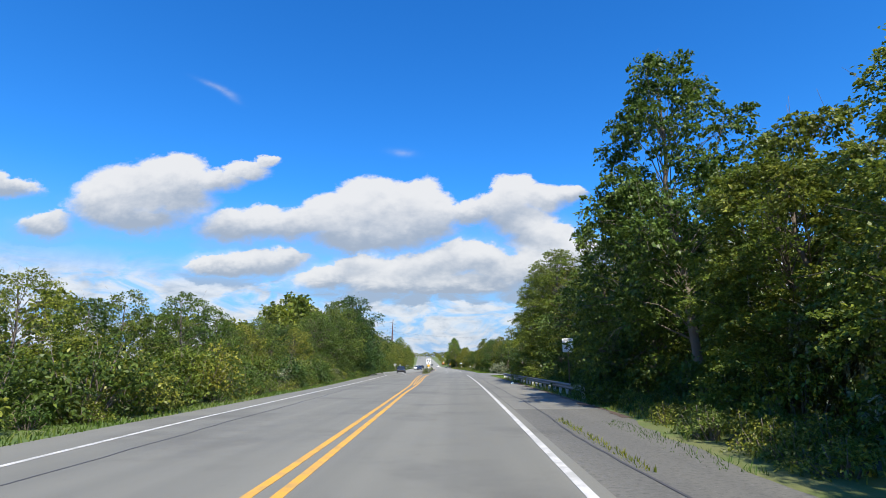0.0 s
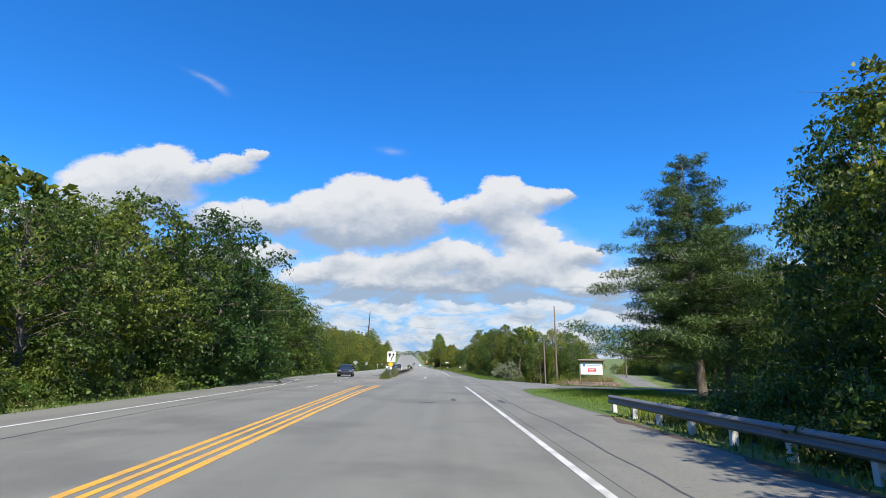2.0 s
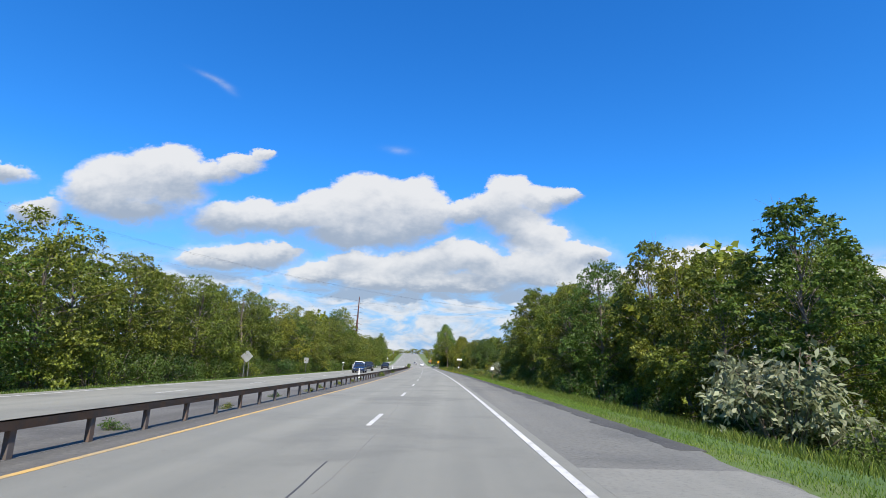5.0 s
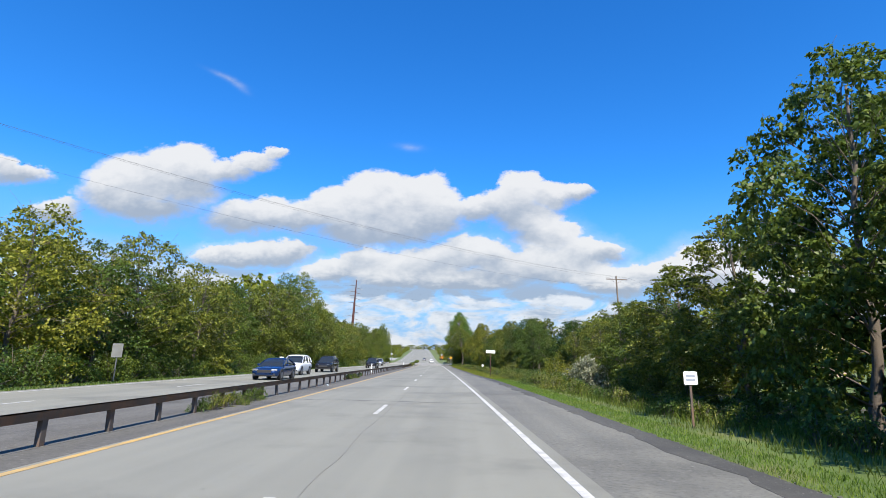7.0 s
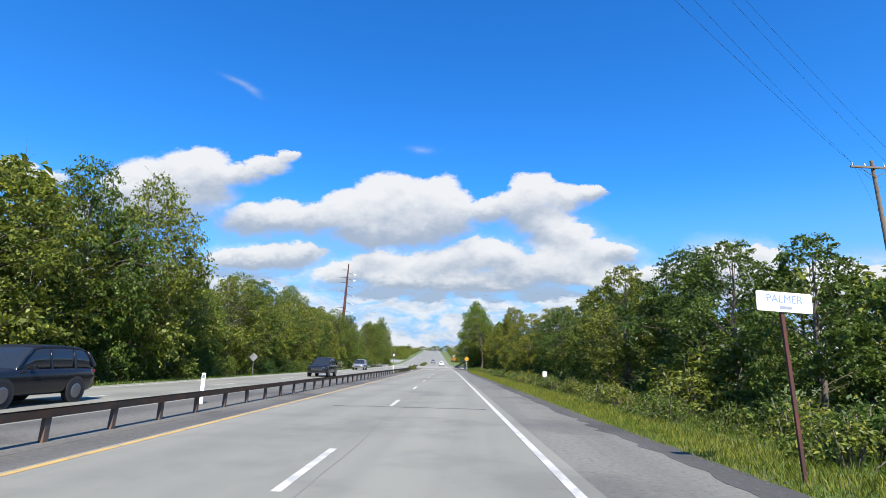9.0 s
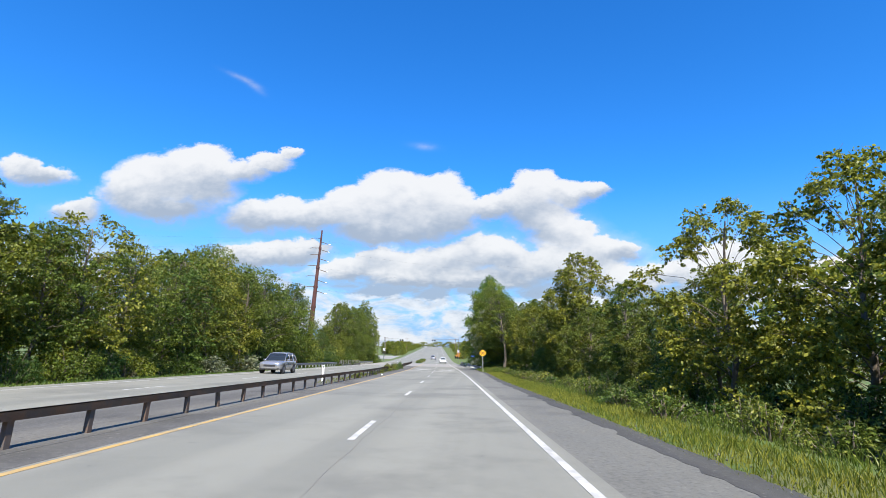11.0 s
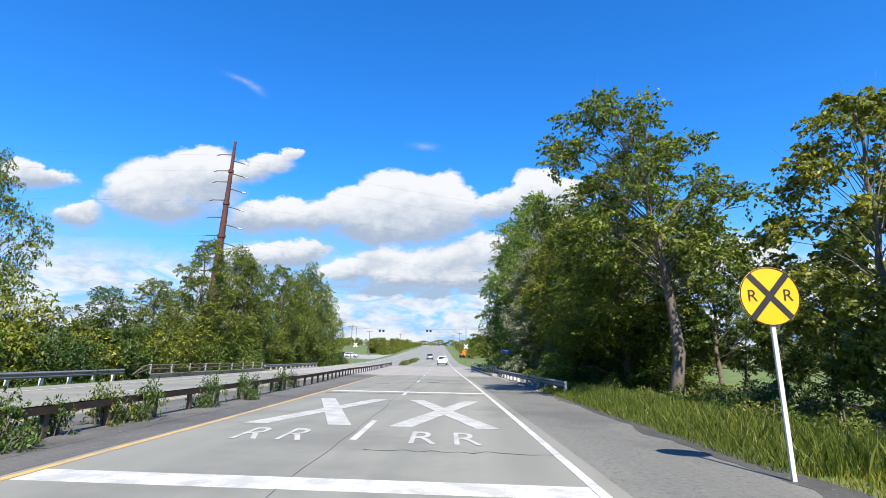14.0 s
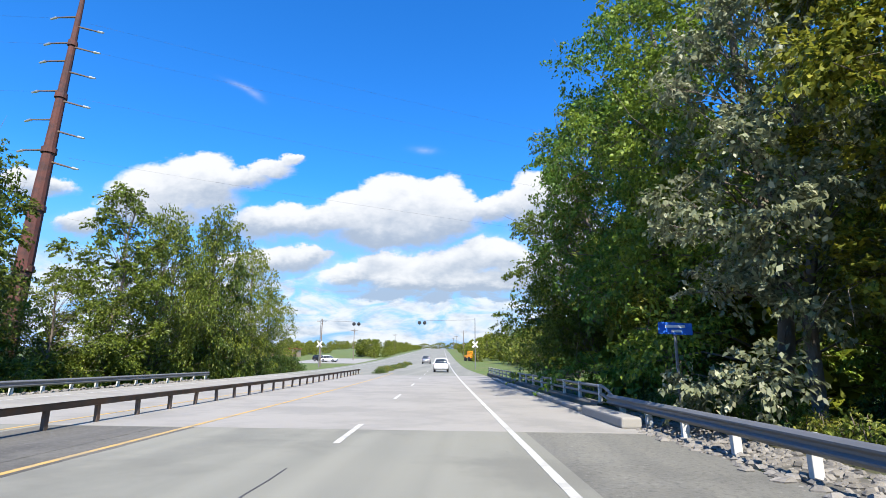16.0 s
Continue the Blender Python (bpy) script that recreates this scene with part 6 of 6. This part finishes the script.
# ---- vehicles ----
def make_car(paint, label, kind, m):
    """A car built round its own origin, nose to -y. kind: sedan, suv."""
    root = thing("car", m, label, "car", "cars on the road")
    suv = kind == "suv"
    length, width, height = (4.75, 1.92, 1.76) if suv else (4.8, 1.84, 1.45)
    belt = 1.05 if suv else 0.92
    sill = 0.32 if suv else 0.26
    mat = CAR_PAINTS[paint]
    # lower body: rings across, from nose to tail: share of length, share of width, underside, top
    if suv:
        stations = [(-0.5, 0.66, 0.46, 0.78), (-0.49, 0.84, 0.38, 0.88), (-0.465, 0.94, 0.33, 0.96), (-0.42, 0.98, 0.31, 1.01), (-0.32, 1.0, 0.30, 1.04), (-0.22, 1.0, 0.30, 1.07), (0.0, 1.0, 0.30, 1.09), (0.25, 1.0, 0.30, 1.10), (0.42, 0.99, 0.32, 1.10), (0.475, 0.95, 0.36, 1.08), (0.495, 0.88, 0.42, 1.02), (0.5, 0.78, 0.5, 0.92)]
        roofline = [(-0.205, 1.06), (-0.12, 1.45), (-0.06, 1.67), (0.02, 1.74), (0.2, 1.76), (0.36, 1.72), (0.43, 1.62), (0.475, 1.12)]
    else:
        stations = [(-0.5, 0.62, 0.38, 0.58), (-0.49, 0.80, 0.30, 0.67), (-0.465, 0.92, 0.26, 0.74), (-0.42, 0.98, 0.23, 0.80), (-0.34, 1.0, 0.22, 0.86), (-0.24, 1.0, 0.22, 0.91), (-0.12, 1.0, 0.22, 0.95), (0.1, 1.0, 0.22, 0.97), (0.30, 1.0, 0.22, 1.0), (0.42, 0.98, 0.24, 1.01), (0.47, 0.93, 0.28, 0.98), (0.495, 0.86, 0.34, 0.92), (0.5, 0.75, 0.42, 0.82)]
        roofline = [(-0.225, 0.92), (-0.13, 1.17), (-0.05, 1.36), (0.03, 1.43), (0.12, 1.45), (0.21, 1.41), (0.31, 1.24), (0.425, 1.0)]
    def loft(name, rings, paint_mat):
        n, verts, faces = len(rings[0]), [], []
        for q, ring in enumerate(rings):
            verts += [Vector(p) for p in ring]
            if q:
                faces += [((q - 1) * n + k, (q - 1) * n + (k + 1) % n, q * n + (k + 1) % n, q * n + k) for k in range(n)]
        faces += [tuple(reversed(range(n))), tuple((len(rings) - 1) * n + k for k in range(n))]
        return mesh_object(name, verts, faces, paint_mat, root, True)
    rings = []
    for f, wide, low, top in stations:
        w, y = width / 2 * wide, f * length
        half = [(0.86, low), (0.97, low + 0.08), (1.0, low + (top - low) * 0.5), (0.985, top - 0.16), (0.94, top - 0.06), (0.72, top - 0.005), (0.35, top + 0.015)]
        rings.append([(-w * k, y, z) for k, z in half] + [(w * k, y, z) for k, z in reversed(half)])
    body = loft("body", rings, mat)
    # glasshouse with a painted roof and pillars
    def cab(f, z, out=0.0):
        rise = (z - belt) / (height - belt)
        return width / 2 * (0.90 - 0.20 * max(rise, 0.0)) + out
    rings = []
    for f, z in roofline:
        w, y = cab(f, z), f * length
        low = belt - 0.08
        half = [(width / 2 * 0.90, low), (width / 2 * 0.90 + (w - width / 2 * 0.90) * 0.55, low + (z - low) * 0.55), (w, z - 0.07 * (z - low)), (w * 0.90, z - 0.01), (w * 0.5, z + 0.012)]
        rings.append([(-x, y, zz) for x, zz in half] + [(x, y, zz) for x, zz in reversed(half)])
    loft("glasshouse", rings, CAR_GLASS)
    top = roofline[2:7] if suv else roofline[2:6]
    rings = []
    for f, z in top:
        w, y = cab(f, z, 0.012), f * length
        half = [(w, z - 0.09), (w * 1.0, z - 0.03), (w * 0.9, z + 0.004), (w * 0.5, z + 0.026)]
        rings.append([(-x, y, zz) for x, zz in half] + [(x, y, zz) for x, zz in reversed(half)])
    loft("roof", rings, mat)
    for side in (-1, 1):
        cuts = (((roofline[0], top[0]), 0.035), ((roofline[-1], top[-1]), 0.06), (((0.075, belt - 0.03), (0.075, height - 0.05)), 0.03)) + ((((0.29, belt - 0.03), (0.29, height - 0.08)), 0.05),) * suv
        for ((f0, z0), (f1, z1)), thick in cuts:
            verts, faces = [], []
            mid = ((f0 + f1) / 2, (z0 + z1) / 2 + 0.02)
            tube(verts, faces, [(side * width / 2 * 0.90, f0 * length, z0 - 0.02), (side * (cab(*mid) + 0.0), mid[0] * length, mid[1]), (side * cab(f1, z1), f1 * length, z1 - 0.04)], [thick, thick * 0.8, thick * 0.7], 6)
            mesh_object("pillar", verts, faces, mat, root, True)
    # wheels
    r = 0.36 if suv else 0.33
    for x in (-1, 1):
        for f in (-0.31, 0.29):
            bm = bmesh.new()
            bmesh.ops.create_cone(bm, cap_ends=True, segments=20, radius1=r, radius2=r, depth=0.22, matrix=Matrix.Translation((x * (width / 2 - 0.10), f * length, r)) @ Matrix.Rotation(radians(90), 4, "Y"))
            wheel = part("wheel", bm, TYRE, root)
            bm = bmesh.new()
            bmesh.ops.create_cone(bm, cap_ends=True, segments=16, radius1=r * 0.66, radius2=r * 0.5, depth=0.03, matrix=Matrix.Translation((x * (width / 2 + 0.018), f * length, r)) @ Matrix.Rotation(radians(90 * x), 4, "Y"))
            part("rim", bm, RIM, wheel)
            bm = bmesh.new()
            bmesh.ops.create_cone(bm, cap_ends=True, segments=20, radius1=r + 0.07, radius2=r + 0.07, depth=0.02, matrix=Matrix.Translation((x * (width / 2 - 0.003), f * length, r + 0.02)) @ Matrix.Rotation(radians(90), 4, "Y"))
            part("wheel_arch", bm, TRIM, root)
    for x in (-1, 1):
        bm = bmesh.new()
        box(bm, (0.40, 0.10, 0.13), Matrix.Translation((x * width * 0.345, -0.478 * length, belt * 0.72)) @ Matrix.Rotation(radians(18 * x), 4, "Z"), 0.03)
        part("headlamp", bm, LAMP_GLASS, root)
        bm = bmesh.new()
        box(bm, (0.22, 0.08, 0.26 if suv else 0.16), Matrix.Translation((x * width * 0.40, 0.482 * length, belt * 0.84)), 0.03)
        part("tail_lamp", bm, TAIL_RED, root)
        bm = bmesh.new()
        box(bm, (0.2, 0.12, 0.14), Matrix.Translation((x * (width / 2 + 0.07), -0.13 * length, belt + 0.06)), 0.03)
        part("mirror", bm, mat, root)
    bm = bmesh.new()
    box(bm, (width * 0.52, 0.08, 0.20), Matrix.Translation((0, -0.492 * length, belt * 0.62)), 0.02)
    part("grille", bm, TRIM, root)
    bm = bmesh.new()
    box(bm, (width * 0.8, 0.10, 0.13), Matrix.Translation((0, -0.485 * length, sill + 0.10)), 0.02)
    box(bm, (width * 0.8, 0.10, 0.16), Matrix.Translation((0, 0.482 * length, sill + 0.14)), 0.02)
    part("bumper", bm, TRIM, root)
    bm = bmesh.new()
    box(bm, (0.34, 0.015, 0.15), Matrix.Translation((0, 0.502 * length, belt * 0.66)))
    part("blank_plate", bm, SIGN_WHITE, root)
    return root


def parked(lat, y, away=False, turn=0.0):
    p = at(lat, y, 0.0)
    return pose(p.x, p.y, p.z + 0.004, math.degrees(math.atan((road_z(y + 2) - road_z(y - 2)) / 4)), 0, heading(y) + (180 if away else 0) + turn)


make_car("charcoal", "dark charcoal sedan in the far lane", "sedan", parked(-13.4, 114.5, False, 6))
make_car("black", "black sport utility car in the far lane", "suv", parked(-14.6, 227))
make_car("white", "white sport utility car in the far lane", "suv", parked(-14.9, 214.5))
make_car("blue", "dark blue sedan in the far lane", "sedan", parked(-13.4, 203.6))
make_car("black", "black pickup-like car far down the lane", "suv", parked(-13.6, 262))
make_car("silver", "silver sport utility car in the far lane", "suv", parked(-16.6, 302))
make_car("white", "white sport utility car seen from behind", "suv", parked(-1.7, 424, True))
make_car("silver", "grey car far ahead on the rise", "suv", parked(-5.2, 475, True))


# ---- railroad markings on the road ----
def flat_poly(name, pts, lat, y, mat, label, group, up=0.008):
    verts = [at(lat + x, y + d, up) for x, d in pts] + [at(lat + x, y + d, up - 0.005) for x, d in pts]
    c = len(pts)
    faces = [tuple(range(c)), tuple(reversed(range(c, 2 * c)))] + [(i, i + c, (i + 1) % c + c, (i + 1) % c) for i in range(c)]
    return tagged(mesh_object(name, verts, faces, mat), label, "road marking", group)


marking("stop_bar", -7.05, -0.08, 324.1, 324.7, LINE_WHITE, "white bar painted across the lanes", "crossing bars")
marking("stop_bar", -7.0, -0.08, 341.9, 342.5, LINE_WHITE, "white bar painted across the lanes", "crossing bars")
for lat in (-1.87, -5.2):
    root = thing("crossing_mark", Matrix(), "white painted X with two letters R", "road marking", "crossing marks")
    for a, up in (((-0.98, -3.8), (0.98, 3.8)), ((0.98, -3.8), (-0.98, 3.8))):
        (x0, d0), (x1, d1) = a, up
        w = 0.27
        verts = [at(lat + x, 333.7 + d, 0.007 if x0 < 0 else 0.009) for x, d in ((x0 - w, d0), (x0 + w, d0), (x1 + w, d1), (x1 - w, d1))]
        low = [v - Vector((0, 0, 0.004)) for v in verts]
        mesh_object("stroke", verts + low, [(0, 1, 2, 3), (7, 6, 5, 4), (0, 4, 5, 1), (1, 5, 6, 2), (2, 6, 7, 3), (3, 7, 4, 0)], LINE_OLD, root)
    for x in (-0.42, 0.42):
        p = at(lat + x, 328.3, 0.008)
        words("letter", "R", 0.95, LINE_OLD, root, pose(p.x, p.y, p.z, 0, 0, heading(328)) @ Matrix.Diagonal((1.0, 2.4, 1, 1)))


# ---- wear on the road ----
def crack(lat, y0, y1, width, label="thin dark crack in the asphalt", wander=0.05, mat=None, seed=0):
    rng = random.Random(seed + int(y0 * 7))
    drift = [0.0]
    n = max(int((y1 - y0) / 0.8), 2)
    for k in range(n):
        drift.append(drift[-1] * 0.9 + rng.uniform(-wander, wander))
    f = lambda y: (lat(y) if callable(lat) else lat) + float(np.interp(y, np.linspace(y0, y1, n + 1), drift))
    return tagged(strip("road_crack", lambda y: f(y) - width / 2, lambda y: f(y) + width / 2, y0, y1, mat or TAR, up=0.004, depth=0.003, step=0.8), label, "crack", "road cracks")


def cross_crack(lat0, lat1, y, width, seed=0):
    rng = random.Random(seed + int(y * 3))
    verts, faces = [], []
    n = 14
    for k in range(n + 1):
        lat = lat0 + (lat1 - lat0) * k / n
        d = rng.uniform(-0.12, 0.12)
        w = width * rng.uniform(0.4, 1.3)
        verts += [at(lat, y + d - w / 2, 0.0028), at(lat, y + d + w / 2, 0.0028)]
        if k:
            faces.append((2 * k - 2, 2 * k, 2 * k + 1, 2 * k - 1))
    return tagged(mesh_object("road_crack", verts, faces, TAR), "dark tarred crack across the lane", "crack", "road cracks")


crack(1.0, -20, 88, 0.05)
crack(lambda y: LEFT_LINE(y) + 1.2, -10, 86, 0.05)
crack(-3.45, 96, 128, 0.028, wander=0.05)
crack(-3.75, 318, 346, 0.010, wander=0.05)
crack(-3.72, 345, 362, 0.03, wander=0.04)
crack(-3.3, 126, 300, 0.02, "faint joint between the lanes", mat=JOINT)
for lat0, lat1, y, w in ((-7.6, -0.2, 186.2, 0.09), (-7.2, 0, 205.8, 0.05), (-5.5, -0.3, 230, 0.16), (-3.0, -0.6, 300.2, 0.09), (-6, -3.6, 304, 0.06), (-3.2, 0, 326.9, 0.05), (-7, 0, 340.8, 0.16),
                         (-7, 0.2, 345.2, 0.1), (-7.3, 0.1, 356.2, 0.13), (-6, -1, 347.5, 0.08), (-3, 1, 78, 0.06), (-7.2, 0, 313, 0.05), (-7, -0.2, 352, 0.05)):
    cross_crack(lat0, lat1, y, w)
for lat, y, w, d in ((-2.6, 70.6, 0.9, 0.45), (-1.4, 72.5, 0.25, 2.0), (0.7, 72.0, 0.28, 2.2), (-4.9, 315, 0.28, 0.15), (-5.6, 350, 0.9, 0.3), (-3.2, 90, 0.7, 0.4)):
    rng = random.Random(int(y * 10))
    ring = [(w / 2 * math.cos(a) * rng.uniform(0.7, 1.15), d / 2 * math.sin(a) * rng.uniform(0.7, 1.15)) for a in [2 * math.pi * k / 16 for k in range(16)]]
    flat_poly("road_patch", ring, lat, y, TAR, "small dark tar patch on the road", "road patches", 0.0062)
for k in range(34):
    rng = random.Random(900 + k)
    lat, y = -8.8 + rng.gauss(0, 1.1), 99.0 + rng.gauss(0, 2.6)
    w, d = rng.uniform(0.5, 1.7), rng.uniform(0.25, 0.9)
    ring = [(w / 2 * math.cos(a) * rng.uniform(0.5, 1.3), d / 2 * math.sin(a) * rng.uniform(0.5, 1.3)) for a in [2 * math.pi * q / 13 for q in range(13)]]
    flat_poly("road_patch", ring, lat, y, PATCH if k % 3 else JOINT, "worn flaking patch where old surface shows", "road patches", 0.0056 + 0.0001 * k)
for k in range(22):
    rng = random.Random(400 + k)
    w = rng.uniform(0.03, 0.10)
    ring = [(w * math.cos(a) * rng.uniform(0.6, 1.3), w * 0.8 * math.sin(a) * rng.uniform(0.6, 1.3)) for a in [2 * math.pi * q / 9 for q in range(9)]]
    flat_poly("road_patch", ring, -2.4 + rng.gauss(0, 0.28), 352.3 + rng.gauss(0, 0.22), TAR, "cluster of dark tar blots on the road", "road patches", 0.0062 + 0.0002 * k)
marking("long_dash", table((111, -3.62), (124, -3.45)), table((111, -3.36), (124, -3.40)), 111.2, 120.5, LINE_WHITE, "long worn white lane paint", "lane dashes")


# ---- brown litter drift along the guard rail, kerb at the bridge end ----
drift = lambda y: min(3.22 + 0.5 * noise.noise(Vector((y * 0.4, 0, 9))) + 0.3 * noise.noise(Vector((y * 1.9, 0, 4))), 3.45)
tagged(strip("leaf_drift", drift, lambda y: 3.47, 16, 66, RUST_LITTER, up=0.003, depth=0.004, step=0.5), "drift of rusty brown needles along the rail", "leaf litter", kind="stuff")
for y0, y1, tall, wide in ((367.4, 371.0, 0.26, 0.5), (371.9, 378.0, 0.17, 0.3), (378.4, 386.0, 0.17, 0.3), (386.4, 394.0, 0.17, 0.3), (394.4, 402, 0.17, 0.3)):
    bm = bmesh.new()
    p = at(2.98, (y0 + y1) / 2, 0)
    box(bm, (wide, y1 - y0, tall), Matrix.Translation((0, 0, tall / 2)), 0.05)
    for v in bm.verts:
        v.co += Vector((0.03, 0.05, 0.03)) * noise.noise(v.co * 2.3 + Vector((0, y0, 0)))
    kerb = part("bridge_kerb", bm, CONCRETE, None)
    kerb.matrix_basis = pose(p.x, p.y, p.z - 0.01, 0, 0, heading(y0))
    tagged(kerb, "worn pale concrete kerb at the bridge", "kerb", "bridge kerbs")


# ---- litter ----
def litter(lat, y, r, label):
    rng = random.Random(int(y))
    bm = bmesh.new()
    bmesh.ops.create_icosphere(bm, subdivisions=2, radius=1.0)
    for v in bm.verts:
        k = 0.75 + 0.5 * noise.noise(v.co * 1.9 + Vector((y, 0, 0)))
        v.co = Vector((v.co.x * r * k, v.co.y * r * 0.6 * k, max(v.co.z, -0.55) * r * 0.75 * k + 0.42 * r))
    root = part("litter_bag", bm, PLASTIC_WHITE, None)
    root.matrix_basis = stand(lat, y, 0.0, rng.uniform(0, 180), lat > 4 or lat < -9)
    return tagged(root, label, "litter", "roadside litter")


litter(2.75, 44.6, 0.2, "crumpled white plastic bag on the shoulder")
litter(-7.75, 304.0, 0.12, "crumpled white plastic bag by the median rail")
litter(-8.0, 196, 0.09, "scrap of white plastic by the median rail")


# ---- far end: crossing signals, buildings ----
def crossing_signal(lat, y, lights_lat):
    root = thing("crossing_signal", stand(lat, y, 0, 0, False), "railroad crossing cantilever with paired dark lamps", "rail signal", "crossing signals")
    bm = bmesh.new()
    rod(bm, (0, 0, 0), (0, 0, 8.2), 0.09, 0.06, 10)
    part("mast", bm, STEEL, root)
    bm = bmesh.new()
    for a in (42, -42):
        box(bm, (0.22, 0.02, 1.25), Matrix.Translation((0, -0.13 - 0.01 * (a > 0), 3.9)) @ Matrix.Rotation(radians(a), 4, "Y"))
    part("crossbuck", bm, SIGN_WHITE, root, "white crossed boards")
    x = lights_lat - lat
    bm = bmesh.new()
    rod(bm, (0, 0, 7.9), (x * 1.03, 0, 7.7), 0.03, 0.02, 6)
    part("arm", bm, STEEL, root)
    for d in (-0.42, 0.42):
        bm = bmesh.new()
        bmesh.ops.create_cone(bm, cap_ends=True, segments=16, radius1=0.3, radius2=0.3, depth=0.06, matrix=Matrix.Translation((x + d, -0.05, 7.35)) @ UPRIGHT)
        rod(bm, (x + d, -0.05, 7.35), (x + d, -0.35, 7.4), 0.13, 0.1, 10)
        part("lamp", bm, SIGN_BLACK, root)


crossing_signal(3.8, 440, -4.9)
crossing_signal(-22.5, 442, -16.4)


def far_building(name, lat, y, w, d, h, wall_mat, roof_mat, label, floors=1, bays=4, up=None):
    base = ground_at(lat, y) if up is None else Vector((edge_x(y) + lat, y, up))
    root = thing(name, pose(base.x, base.y, base.z - 0.3), label, "building")
    bm = bmesh.new()
    box(bm, (w, d, h), Matrix.Translation((0, 0, h / 2)))
    wall = part("wall", bm, wall_mat, root)
    bm = bmesh.new()
    box(bm, (w + 0.6, d + 0.6, 0.4), Matrix.Translation((0, 0, h + 0.2)), 0.05)
    part("roof", bm, roof_mat, root)
    for k in range(floors):
        for b in range(bays):
            bm = bmesh.new()
            box(bm, (w / bays * 0.22, 0.12, h / floors * 0.3), Matrix.Translation((-w / 2 + w * (b + 0.5) / bays, -d / 2 - 0.02, h / floors * (k + 0.5))))
            part("window", bm, CAR_GLASS, root)


far_building("tower_block", 115, 330, 8, 8, 21, BRICKWALL, BRICKWALL, "distant tan tower block above the trees", 6, 3)
far_building("roadside_shop", -64, 560, 9, 8, 3.2, BRICKWALL, ROOF_RED, "distant low shop with red roof", 1, 3)
make_car("white", "white car parked on the far lot", "suv", stand(-33, 498, 0.05, 80))
make_car("black", "black car parked on the far lot", "suv", stand(-37, 505, 0.05, 70))
for spot in ((-27, 462), (-30, 520), (-24, 600), (6, 540), (6, 640), (7, 760)):
    utility_pole(spot[0], spot[1], road_z(spot[1]) + 9.5, "far wooden utility pole beside the road", 2.2, 0, 0.14)


def excavator():
    root = thing("yellow_machine", stand(6.5, 505, 0.0, 30), "orange-yellow construction machine parked beside the road", "machine")
    bm = bmesh.new()
    box(bm, (2.2, 3.2, 0.8), Matrix.Translation((0, 0, 1.2)), 0.1)
    part("body", bm, ORANGE, root)
    bm = bmesh.new()
    box(bm, (1.2, 1.3, 1.3), Matrix.Translation((0, 0.2, 2.2)), 0.1)
    part("cab", bm, ORANGE, root)
    for x in (-1, 1):
        for y in (-1, 1):
            bm = bmesh.new()
            bmesh.ops.create_cone(bm, cap_ends=True, segments=16, radius1=0.6, radius2=0.6, depth=0.4, matrix=Matrix.Translation((x, y, 0.6)) @ Matrix.Rotation(radians(90), 4, "Y"))
            part("wheel", bm, TYRE, root)


excavator()
